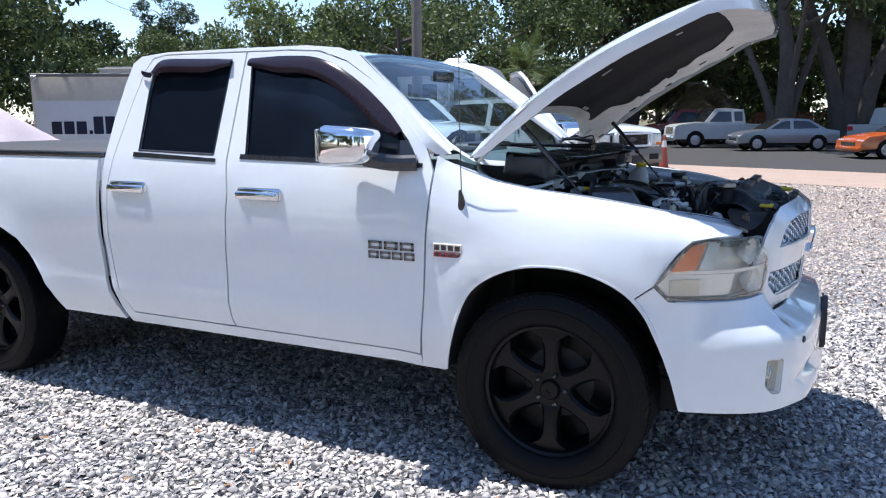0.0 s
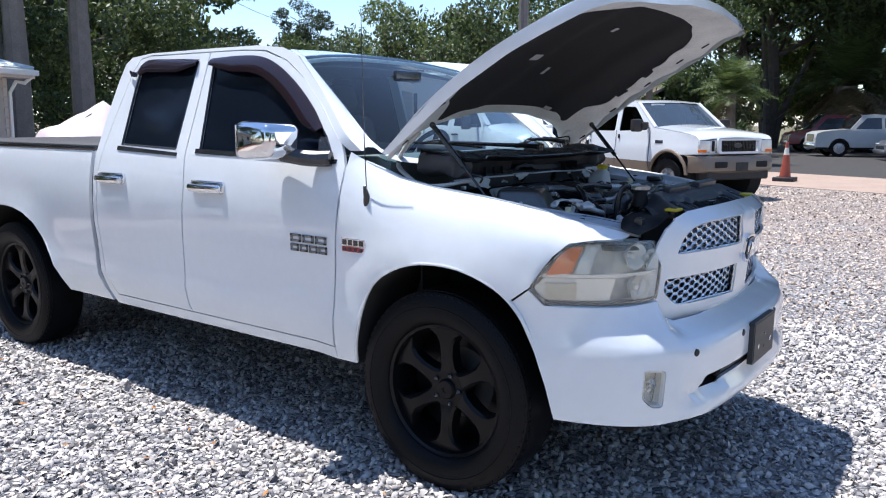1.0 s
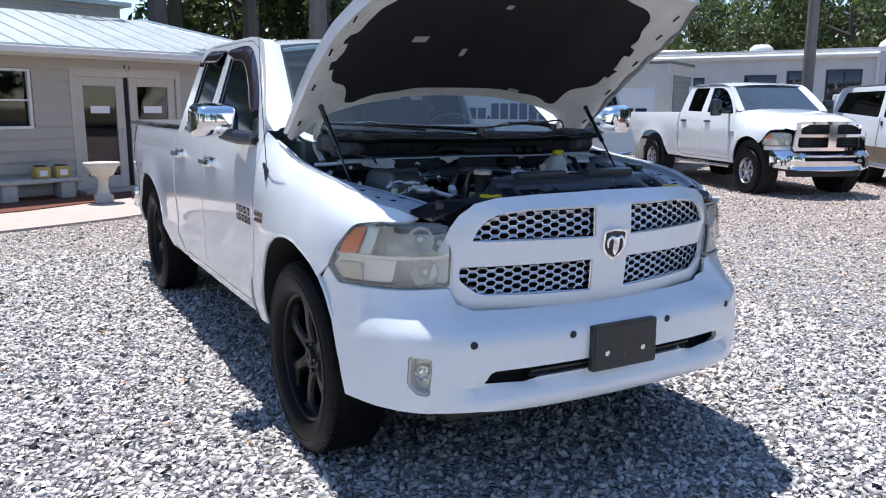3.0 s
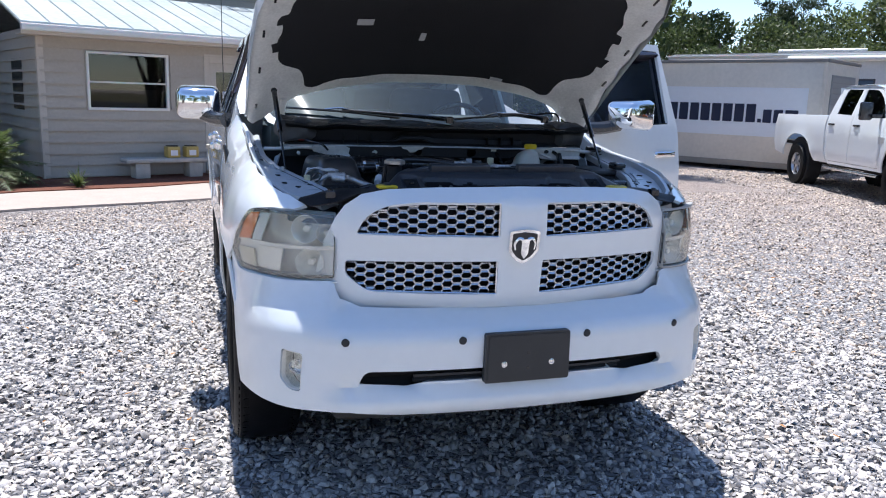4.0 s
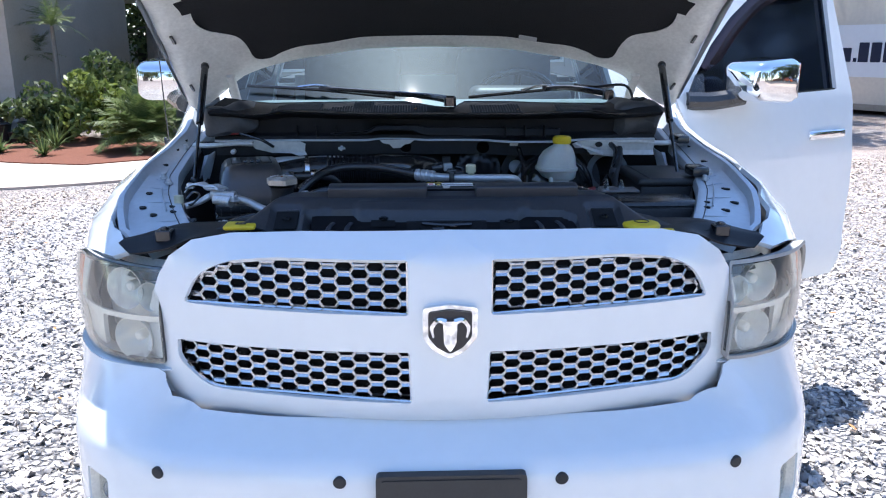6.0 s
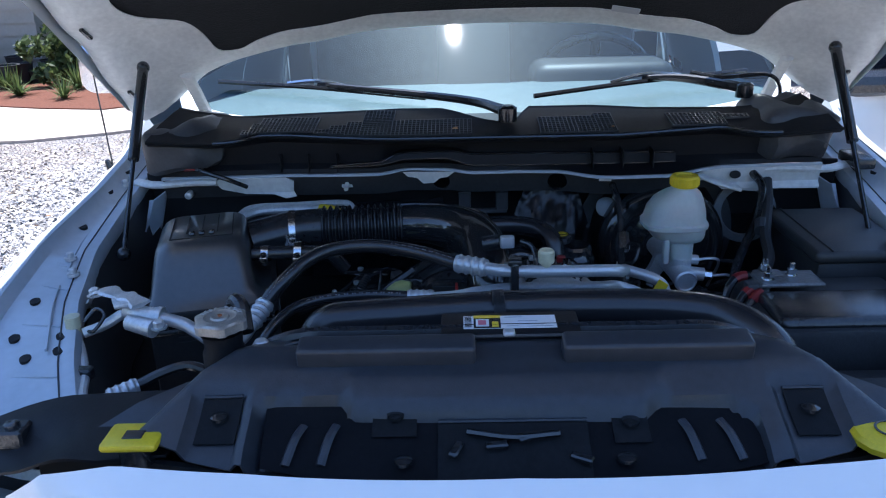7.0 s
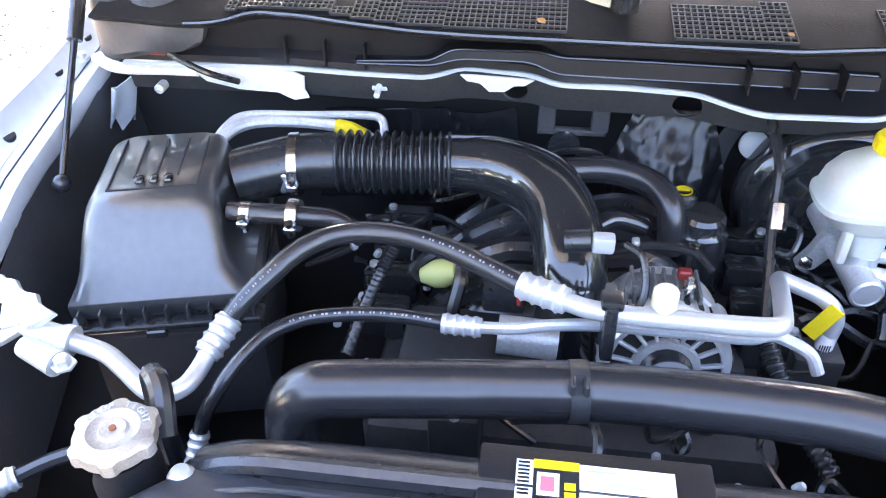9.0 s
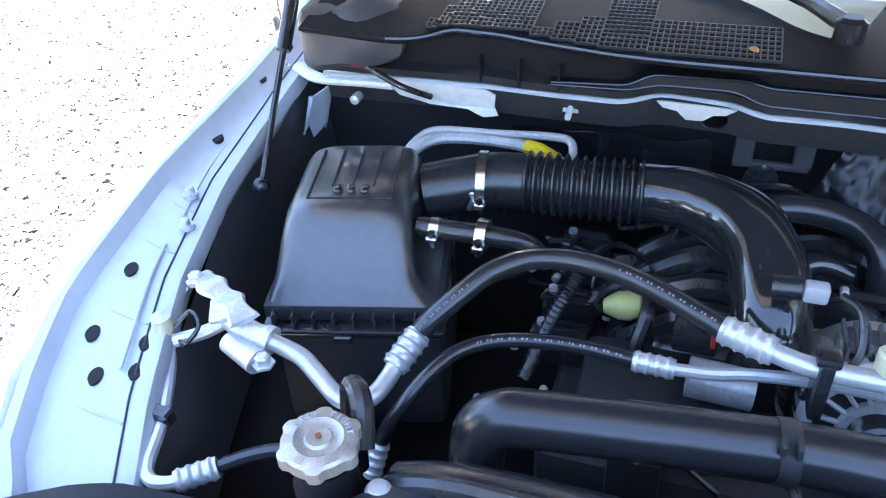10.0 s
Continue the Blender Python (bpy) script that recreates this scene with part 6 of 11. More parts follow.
part("overflow_hose", tube([(0.575, -0.365, 1.235), (0.548, -0.375, 1.262), (0.528, -0.392, 1.262), (0.515, -0.405, 1.22), (0.51, -0.41, 1.12)], 0.011, 10, 5), HOSE, truck)
part("small_bolt_cap", lathe([(0.012, 0), (0.012, 0.01), (0.008, 0.016), (0, 0.017)], Matrix.Translation((0.612, -0.335, 1.225)), 14), ALU_PALE, truck)

# the large radiator hose across the front
rh = part("radiator_hose", tube([(0.476, -0.292, 1.05), (0.474, -0.291, 1.13), (0.473, -0.284, 1.176), (0.471, -0.262, 1.197), (0.467, -0.232, 1.2), (0.455, -0.14, 1.2), (0.447, -0.063, 1.2), (0.441, -0.005, 1.2), (0.439, 0.08, 1.2), (0.441, 0.169, 1.2), (0.448, 0.25, 1.2), (0.463, 0.318, 1.198), (0.485, 0.350, 1.196), (0.515, 0.374, 1.19), (0.55, 0.394, 1.175), (0.60, 0.402, 1.13)], 0.0295, 24, 6), HOSE, truck, "wide black radiator hose")
for y in (-0.003,):
    part("hose_clamp", tube([(0.4425, y - 0.009, 1.2), (0.4408, y + 0.009, 1.2)], 0.0315, 24, 1), BLACK_MAT, rh)
    for e in (-0.007, 0.006):
        part("clamp_ear", box((0.455, y + e - 0.0025, 1.222), (0.472, y + e + 0.0025, 1.238), 0.002, 1), BLACK_MAT, rh)
part("hose_end_collar", tube([(0.57, 0.404, 1.164), (0.60, 0.406, 1.135)], 0.031, 18, 1), ALU_PALE, rh)


def crimp(parent, a, b, r):
    a, b = Vector(a), Vector(b)
    part("crimp_fitting", tube([a, b], r, 14, 1), ALU_PALE, parent, "ribbed bare aluminium fitting")
    d = (b - a)
    bm = bmesh.new()
    for k in (0.12, 0.36, 0.60, 0.85):
        q = a + d * k
        e = d.normalized() * 0.0035
        add_tube(bm, [q - e, q, q + e], lambda t: r * (1.0 + 0.16 * math.sin(math.pi * t)), 14, 1)
    part("crimp_ring", bm, ALU_PALE, parent)


def hose_print(parent, pts, r, i0, i1):
    """Pale dashes of unreadable print along a hose."""
    line = spline(pts, 12)
    bm = bmesh.new()
    for i in range(i0, min(i1, len(line) - 1)):
        if i % 3 == 2:
            continue
        a, b = line[i], line[i + 1]
        d = (b - a).normalized()
        up = (Vector((0.75, 0.1, 1.0)) - d * Vector((0.75, 0.1, 1.0)).dot(d)).normalized()
        w = d.cross(up)
        c = [a + d * 0.001 + up * (r + 0.0004) - w * 0.0012, b - d * 0.001 + up * (r + 0.0004) - w * 0.0012, b - d * 0.001 + up * (r + 0.0004) + w * 0.0012, a + d * 0.001 + up * (r + 0.0004) + w * 0.0012]
        bm.faces.new([bm.verts.new(q) for q in c])
    part("hose_print", bm, mat("pale_print", (0.22, 0.23, 0.25), 0.6), parent, smooth=0)


HA = [(0.385, -0.401, 1.172), (0.367, -0.395, 1.180), (0.351, -0.378, 1.200), (0.326, -0.353, 1.220), (0.296, -0.326, 1.235), (0.271, -0.292, 1.242), (0.261, -0.246, 1.245), (0.266, -0.198, 1.245), (0.281, -0.150, 1.242), (0.304, -0.102, 1.237), (0.325, -0.060, 1.231)]
ac = part("air_con_hose", tube(HA, 0.0125, 14, 6), HOSE, truck, "black rubber air-conditioning hose with aluminium ends")
hose_print(ac, HA, 0.0125, 14, 40)
hose_print(ac, HA, 0.0125, 88, 116)
crimp(ac, (0.362, -0.392, 1.183), (0.404, -0.408, 1.165), 0.0148)
crimp(ac, (0.321, -0.068, 1.232), (0.341, -0.017, 1.230), 0.0148)
part("lower_pipe", tube([(0.398, -0.406, 1.167), (0.419, -0.411, 1.159), (0.442, -0.418, 1.155), (0.456, -0.432, 1.155), (0.460, -0.452, 1.160), (0.441, -0.486, 1.170), (0.430, -0.511, 1.180), (0.427, -0.547, 1.190)], 0.0105, 12, 6), ALU_PALE, ac, "bent bare aluminium pipe")
part("upper_pipe", tube([(0.336, -0.030, 1.230), (0.351, 0.020, 1.228), (0.353, 0.119, 1.226), (0.353, 0.178, 1.226), (0.345, 0.202, 1.222), (0.318, 0.215, 1.210), (0.22, 0.240, 1.172), (0.178, 0.250, 1.154), (0.170, 0.262, 1.148), (0.186, 0.306, 1.137), (0.195, 0.325, 1.116), (0.200, 0.322, 1.078), (0.205, 0.316, 1.030)], 0.0105, 14, 8), ALU_PALE, ac, "bent bare aluminium pipe")
part("yellow_tag", box((-0.010, -0.0012, -0.026), (0.010, 0.0012, 0.026), 0.0008, 1, Matrix.Translation((0.208, 0.306, 1.117)) @ Matrix.Rotation(radians(-28), 4, "X") @ Matrix.Rotation(radians(62), 4, "Z")), YELLOW, ac, "yellow paper tag")
st = part("pipe_sticker", tube([(0.1985, 0.3225, 1.090), (0.2035, 0.3185, 1.046)], 0.0112, 14, 1), WHITE_LABEL, ac, "white sticker with unreadable print")
for k in range(5):
    part("sticker_line", box((0.2115, 0.311 + k * 0.003, 1.052), (0.2125, 0.3122 + k * 0.003, 1.082)), BLACK, st)
part("valve_cap", lathe([(0.008, -0.004), (0.008, 0.006), (0.0125, 0.007), (0.0125, 0.022), (0.010, 0.025), (0, 0.025)], Matrix.Translation((0.350, 0.082, 1.234)) @ Matrix.Diagonal((1.1, 1.1, 1.2, 1)), 12), CREAM, ac, "cream valve cap")
HB = [(0.462, -0.419, 1.055), (0.450, -0.414, 1.085), (0.449, -0.400, 1.122), (0.437, -0.383, 1.150), (0.410, -0.366, 1.168), (0.375, -0.343, 1.178), (0.347, -0.305, 1.180), (0.333, -0.250, 1.180), (0.331, -0.200, 1.180), (0.335, -0.145, 1.178)]
ac2 = part("liquid_line", tube(HB, 0.0088, 12, 6), HOSE, truck, "thin black refrigerant hose with aluminium pipe")
hose_print(ac2, HB, 0.0088, 66, 104)
crimp(ac2, (0.335, -0.153, 1.178), (0.337, -0.108, 1.178), 0.0112)
crimp(ac2, (0.449, -0.413, 1.088), (0.470, -0.420, 1.050), 0.0105)
part("liquid_pipe", tube([(0.337, -0.115, 1.178), (0.336, -0.071, 1.180), (0.331, -0.031, 1.185), (0.330, 0.027, 1.190), (0.331, 0.124, 1.190), (0.332, 0.180, 1.190), (0.322, 0.200, 1.187), (0.314, 0.219, 1.180), (0.325, 0.250, 1.170), (0.335, 0.262, 1.15)], 0.0072, 10, 6), ALU_PALE, ac2, "thin bare aluminium pipe")
part("pipe_bracket", box((0.322, 0.022, 1.172), (0.369, 0.036, 1.247), 0.004, 2), BLACK, ac2)
part("bracket_clip", box((0.340, 0.017, 1.240), (0.366, 0.041, 1.252), 0.004, 2), BLACK, ac2)

# casting and thin line by the right fender
cast = bmesh.new()
ARM = [(0.366, -0.690, 1.196), (0.368, -0.672, 1.212), (0.386, -0.645, 1.222), (0.396, -0.622, 1.216), (0.410, -0.600, 1.220), (0.428, -0.575, 1.214)]
line = spline(ARM, 4)
prev = None
for k, q in enumerate(line):
    d = (line[min(k + 1, len(line) - 1)] - line[max(k - 1, 0)]).normalized()
    w = Vector((d.y, -d.x, 0)).normalized() * (0.013 + 0.006 * math.sin(k * 0.55) ** 2)
    row = [cast.verts.new(p) for p in (q - w, q - w * 0.8 + Vector((0, 0, 0.004)), q + w * 0.8 + Vector((0, 0, 0.004)), q + w, q - Vector((0, 0, 0.004)))]
    if prev:
        for j in range(5):
            cast.faces.new((prev[j], prev[(j + 1) % 5], row[(j + 1) % 5], row[j]))
    else:
        cast.faces.new(row)
    prev = row
cast.faces.new(prev[::-1])
add_box(cast, (-0.020, -0.020, -0.004), (0.020, 0.020, 0.004), 0.003, 2, Matrix.Translation((0.416, -0.605, 1.216)) @ Matrix.Rotation(0.5, 4, "Z"))
add_tube(cast, [(0.412, -0.605, 1.200), (0.424, -0.578, 1.195), (0.427, -0.545, 1.190)], lambda t: 0.015 + 0.003 * (t > 0.75), 14, 4)
add_tube(cast, [(0.440, -0.595, 1.190), (0.458, -0.548, 1.186)], lambda t: 0.013 + 0.002 * t, 14, 2)
cb = part("pipe_casting", cast, ALU, truck, "cast aluminium pipe joint on a folded bracket")
# dark disc on the bracket: the hole's shade as colour
part("bracket_hole", lathe([(0.0045, 0), (0.0045, 0.001), (0, 0.001)], Matrix.Translation((0.412, -0.612, 1.2205)), 12), CAVITY, cb)
part("stub_pipe", tube([(0.415, -0.612, 1.195), (0.425, -0.640, 1.180), (0.440, -0.672, 1.172)], 0.0085, 10, 4), ALU, cb)
for p in ((0.372, -0.676, 1.208), (0.461, -0.538, 1.188)):
    part("bolt", lathe([(0.013, 0), (0.013, 0.003), (0.009, 0.003), (0.009, 0.012), (0.006, 0.014), (0, 0.014)], Matrix.Translation(p), 6), ALU, cb)
thin = part("thin_line", tube([(0.435, -0.688, 1.165), (0.462, -0.670, 1.150), (0.532, -0.634, 1.145), (0.590, -0.612, 1.145), (0.606, -0.596, 1.146), (0.606, -0.578, 1.148), (0.598, -0.560, 1.150)], 0.0075, 10, 6), ALU_PALE, truck, "thin aluminium line along the fender")
crimp(thin, (0.602, -0.568, 1.149), (0.576, -0.534, 1.153), 0.0115)
part("line_hose", tube([(0.578, -0.537, 1.153), (0.560, -0.500, 1.165), (0.550, -0.465, 1.170), (0.556, -0.43, 1.16)], 0.0075, 8, 5), HOSE, thin)
part("line_valve", lathe([(0.010, -0.02), (0.010, 0.004), (0.0125, 0.005), (0.0125, 0.024), (0, 0.026)], Matrix.Translation((0.432, -0.690, 1.175)), 12), CREAM, thin, "cream valve cap")
part("line_clip", box((0.52, -0.648, 1.138), (0.54, -0.622, 1.158), 0.003, 1), BLACK, thin)
part("line_wire", tube([(0.435, -0.67, 1.19), (0.42, -0.655, 1.205), (0.435, -0.635, 1.20), (0.45, -0.65, 1.18), (0.435, -0.67, 1.175)], 0.003, 6, 5), BLACK, thin)

# the air-filter box: finned base and rounded lid, turned a little
ab = part("air_box", box((0.045, -0.650, 0.92), (0.298, -0.422, 1.138), 0.015, 2), BLACK_MAT, truck, "black air-filter box with a domed lid")
part("box_rim", box((0.036, -0.656, 1.112), (0.322, -0.415, 1.120), 0.003, 2), BLACK, ab)
part("rim_edge", tube([(0.322, -0.650, 1.121), (0.322, -0.42, 1.121)], 0.0014, 6, 1), GREY_PL, ab)
for k in range(9):
    y = -0.640 + 0.0265 * k
    part("base_rib", box((0.298, y - 0.0010, 1.119), (0.316, y + 0.0010, 1.140), 0), GREY_PL, ab)
for z in (1.085, 1.095, 1.104):
    part("box_groove", box((0.2975, -0.60, z), (0.3005, -0.45, z + 0.002)), GREY_PL, ab)
part("box_latch", box((0.318, -0.56, 1.106), (0.330, -0.535, 1.118), 0.002, 1), BLACK_GLOSS, ab)
part("box_shoulder", box((0.040, -0.654, 1.125), (0.304, -0.418, 1.148), 0.006, 2), BLACK_MAT, ab)
bm = bmesh.new()
layers = [(1.146, 0.042, 0.302, -0.650, -0.424, 0.02), (1.154, 0.043, 0.294, -0.647, -0.438, 0.022), (1.170, 0.045, 0.280, -0.642, -0.455, 0.026), (1.205, 0.046, 0.258, -0.636, -0.461, 0.03), (1.232, 0.048, 0.240, -0.629, -0.464, 0.032), (1.243, 0.052, 0.230, -0.621, -0.468, 0.032), (1.249, 0.060, 0.220, -0.612, -0.474, 0.032)]
prev = None
for z, x0, x1, y0, y1, r in layers:
    ring = [bm.verts.new((x, y, z)) for x, y in round_outline([(x0, y0), (x1, y0), (x1, y1), (x0, y1)], r, 5)]
    if prev:
        n = len(ring)
        for k in range(n):
            bm.faces.new((prev[k], prev[(k + 1) % n], ring[(k + 1) % n], ring[k]))
    prev = ring
bm.faces.new(prev)
part("lid", bm, mat("satin_black_lid", (0.040, 0.041, 0.044), 0.3, spec=1.0, vary=0.3, scale=9, bump=0.05, bump_scale=300, coat=0.5), ab, "satin black domed lid", 1.2)
for k in range(5):
    y = -0.602 + 0.028 * k
    part("lid_groove", box((0.075, y, 1.2485), (0.205 if k in (0, 4) else 0.175, y + 0.002, 1.2508)), BLACK_MAT, ab)
part("lid_panel_line", box((0.203, -0.602, 1.2480), (0.2055, -0.488, 1.2505)), BLACK_MAT, ab)
bm = bmesh.new()
for dy in (-0.018, 0.0, 0.018):
    add_box(bm, (0.178, -0.545 + dy - 0.006, 1.249), (0.196, -0.545 + dy + 0.006, 1.257), 0.004, 2)
part("lid_mark", bm, BLACK_GLOSS, ab, "small raised moulding")
ab.matrix_basis = Matrix.Translation((0.19, -0.535, 0)) @ Matrix.Rotation(radians(14), 4, "Z") @ Matrix.Translation((-0.19, 0.535, 0))

# the intake duct: bellows and a glossy elbow
LI = spline([(0.034, -0.345, 1.203), (0.030, -0.26, 1.203), (0.022, -0.175, 1.203)], 75)
duct = part("intake_duct", tube(LI, lambda t: 0.0415 + 0.0045 * math.sin(t * 2 * math.pi * 13), 24, 1), BLACK, truck, "black intake duct with bellows and a glossy elbow", 1.2)
part("elbow", tube([(0.024, -0.19, 1.203), (0.022, -0.165, 1.204), (0.030, -0.115, 1.204), (0.062, -0.062, 1.203), (0.110, -0.030, 1.200), (0.165, -0.014, 1.188), (0.210, -0.008, 1.160), (0.230, -0.004, 1.110), (0.232, 0.0, 1.04)], lambda t: 0.0405 + 0.006 * smoothstep(0.15, 0.4, t), 24, 6), BLACK_GLOSS, duct, "glossy black moulded elbow")
part("outlet", tube([(0.080, -0.485, 1.192), (0.058, -0.43, 1.200), (0.042, -0.395, 1.202), (0.034, -0.345, 1.203)], 0.041, 20, 4), BLACK, duct)
part("elbow_seam", tube([(0.02, -0.19, 1.244), (0.018, -0.165, 1.2445), (0.010, -0.115, 1.240), (0.040, -0.045, 1.240), (0.095, -0.006, 1.238), (0.165, 0.012, 1.218), (0.222, 0.018, 1.180)], 0.003, 6, 5), BLACK_GLOSS, duct)


def clamp(parent, a, d, r, w=0.011):
    a, d = Vector(a), Vector(d).normalized()
    part("hose_clamp", tube([a - d * w / 2, a + d * w / 2], r, 22, 1), CHROME_SATIN, parent, "bright worm-drive hose clamp")
    u = (Vector((1, 0, -0.2)) - d * Vector((1, 0, -0.2)).dot(d)).normalized()
    q = a + u * (r + 0.004)
    part("clamp_screw", tube([q - d.cross(u) * 0.012, q + d.cross(u) * 0.012], 0.0055, 8, 1), CHROME_SATIN, parent)
    part("clamp_housing", box((-0.007, -0.008, -0.005), (0.007, 0.008, 0.005), 0.002, 1, Matrix.Translation(q)), CHROME_SATIN, parent)


clamp(duct, (0.047, -0.405, 1.201), (-0.15, 1, 0), 0.0455, 0.013)
part("clamp_strap", box((0.088, -0.418, 1.178), (0.094, -0.406, 1.21), 0.002, 1), CHROME_SATIN, duct)
bh = part("breather_hose", tube([(0.185, -0.455, 1.206), (0.185, -0.40, 1.207), (0.182, -0.345, 1.205), (0.178, -0.31, 1.198), (0.165, -0.285, 1.165)], 0.0135, 12, 5), HOSE, truck, "short black breather hose with two clamps")
clamp(bh, (0.185, -0.430, 1.206), (0, 1, 0), 0.0155, 0.013)
clamp(bh, (0.184, -0.366, 1.207), (0, 1, 0), 0.0215, 0.014)

# heater pipes behind the duct
hp = part("heater_pipe", tube([(0.02, -0.545, 1.195), (-0.005, -0.525, 1.215), (-0.032, -0.495, 1.221), (-0.042, -0.43, 1.222), (-0.038, -0.37, 1.221), (-0.026, -0.335, 1.219), (-0.02, -0.30, 1.205)], 0.0095, 10, 6), ALU, truck, "two dull metal pipes behind the intake duct")
part("pipe_b", tube([(0.01, -0.555, 1.19), (-0.025, -0.533, 1.217), (-0.047, -0.505, 1.226), (-0.056, -0.42, 1.226), (-0.066, -0.33, 1.226), (-0.062, -0.300, 1.222), (-0.040, -0.292, 1.205)], 0.0065, 10, 6), ALU, hp)
part("yellow_tip", tube([(-0.034, -0.362, 1.2225), (-0.028, -0.338, 1.2215), (-0.020, -0.312, 1.212)], 0.0108, 10, 2), YELLOW, hp, "yellow tape on a pipe")

# sensor plug, wires, second hose, plastic wrap
pl = part("sensor_plug", box((0.236, 0.010, 1.230), (0.254, 0.036, 1.252), 0.004, 2), mat("pale_grey_plastic", (0.42, 0.43, 0.45), 0.4, vary=0.15), truck, "pale grey electrical plug")
part("plug_body", tube([(0.238, -0.02, 1.235), (0.240, 0.010, 1.240)], 0.014, 12, 1), BLACK, pl)
part("plug_wire", tube([(0.245, 0.048, 1.242), (0.262, 0.068, 1.235), (0.295, 0.07, 1.205), (0.315, 0.045, 1.18), (0.33, 0.02, 1.165)], 0.0045, 8, 6), BLACK, pl)
part("crossover_hose", tube([(0.01, -0.09, 1.16), (-0.010, -0.045, 1.176), (-0.022, 0.010, 1.180), (-0.020, 0.060, 1.180), (0.002, 0.105, 1.176), (0.040, 0.130, 1.16), (0.06, 0.135, 1.10)], 0.020, 16, 6), HOSE, truck, "black crossover hose")
bm = sheet([(0.055, 1.06), (0.22, 1.05), (0.235, 1.12), (0.20, 1.228), (0.085, 1.232), (0.045, 1.14)], lambda y, z: (-0.135 + 0.06 * math.sin(math.pi * (y - 0.04) / 0.2) * smoothstep(1.24, 1.12, z) + 0.010 * noise.noise(Vector((3, y * 60, z * 12))) + 0.012 * abs(noise.noise(Vector((9, y * 110, z * 40)))), y, z), 0.006, thick=0.0015)
part("plastic_wrap", bm, mat("black_film", (0.008, 0.0085, 0.011), 0.3, spec=0.5, vary=0.2), truck, "shiny black plastic wrap", 1.2)

# crumpled heat shield film hung on the firewall
FILM = mat("crumpled_black_film", (0.012, 0.013, 0.015), 0.2, spec=0.7, vary=0.3, scale=18)
for y0, y1, z0, z1, seed in ((-0.44, -0.08, 1.02, 1.205, 0.0), (0.52, 0.70, 1.02, 1.16, 3.0)):
    def crumple(y, z, o=seed):
        q = Vector((o, y * 16, z * 11))
        return (-0.150 + 0.014 * noise.noise(q) + 0.007 * abs(noise.noise(q * 2.7)), y, z + 0.012 * noise.noise(Vector((o, y * 7, 2))))
    part("heat_shield", sheet([(y0, z0), (y1, z0), (y1 - 0.02, z1), (y0 + 0.03, z1 - 0.01)], crumple, 0.012, thick=0.002), FILM, truck, "crumpled shiny black heat shield")

# brake fluid reservoir on its cylinder, with the booster behind
def loft(rows, n=32):
    """A closed body through rounded sections: (z, half x, half y, centre x, centre y, squareness)."""
    bm = bmesh.new()
    prev, first = None, None
    for z, hx, hy, cx, cy, e in rows:
        ring = []
        for k in range(n):
            a = 2 * math.pi * k / n
            c, d = math.cos(a), math.sin(a)
            ring.append(bm.verts.new((cx + hx * math.copysign(abs(c) ** e, c), cy + hy * math.copysign(abs(d) ** e, d), z)))
        if prev:
            for k in range(n):
                bm.faces.new((prev[k], prev[(k + 1) % n], ring[(k + 1) % n], ring[k]))
        first = first or ring
        prev = ring
    bm.faces.new(first[::-1])
    bm.faces.new(prev)
    return bm


res = part("brake_reservoir", loft([(1.128, 0.021, 0.022, 0.078, 0.381, 0.7), (1.172, 0.024, 0.026, 0.072, 0.380, 0.6), (1.176, 0.038, 0.040, 0.064, 0.382, 0.6), (1.184, 0.048, 0.052, 0.060, 0.375, 0.6), (1.200, 0.052, 0.059, 0.058, 0.370, 0.62), (1.203, 0.056, 0.064, 0.058, 0.369, 0.62), (1.211, 0.056, 0.064, 0.058, 0.369, 0.62), (1.214, 0.052, 0.060, 0.058, 0.369, 0.65), (1.238, 0.050, 0.056, 0.058, 0.371, 0.7), (1.258, 0.044, 0.048, 0.060, 0.374, 0.8), (1.272, 0.034, 0.036, 0.064, 0.379, 0.9), (1.280, 0.025, 0.025, 0.068, 0.381, 1.0), (1.290, 0.022, 0.022, 0.068, 0.382, 1.0)]), RES_PL, truck, "milky plastic brake-fluid reservoir with a yellow cap", 0.8)
part("reservoir_foot", box((0.092, 0.340, 1.135), (0.110, 0.352, 1.185), 0.004, 2), RES_PL, res)
part("cap", lathe([(0.026, 0.0), (0.027, 0.004), (0.027, 0.018), (0.024, 0.022), (0.017, 0.022), (0.016, 0.019), (0, 0.019)], Matrix.Translation((0.068, 0.382, 1.285)), 24), YELLOW, res, "ribbed yellow cap")
for k in range(24):
    a = 2 * math.pi * k / 24
    part("cap_rib", box((-0.001, -0.0012, 0.003), (0.001, 0.0012, 0.017), 0, 1, Matrix.Translation((0.068 + 0.0272 * math.cos(a), 0.382 + 0.0272 * math.sin(a), 1.285))), YELLOW, res)
mc = part("master_cylinder", tube([(-0.05, 0.364, 1.118), (0.06, 0.374, 1.112), (0.130, 0.381, 1.108)], 0.0205, 20, 3), ALU, truck, "cast aluminium master cylinder")
part("end_cap", lathe([(0.0225, -0.008), (0.0225, 0.002), (0.019, 0.0045), (0.017, 0.003), (0.0, 0.003)], Matrix.Translation((0.132, 0.3812, 1.1078)) @ Vector((1, 0.1, -0.05)).to_track_quat("Z", "Y").to_matrix().to_4x4(), 28), ALU_PALE, mc)
part("cylinder_neck", tube([(0.078, 0.381, 1.138), (0.080, 0.380, 1.112)], 0.024, 16, 1), ALU, mc)
part("port", tube([(0.095, 0.385, 1.112), (0.100, 0.425, 1.108)], 0.0135, 12, 1), ALU, mc)
part("port_nut", tube([(0.100, 0.425, 1.108), (0.102, 0.440, 1.106)], 0.009, 6, 1), CHROME_SATIN, mc)
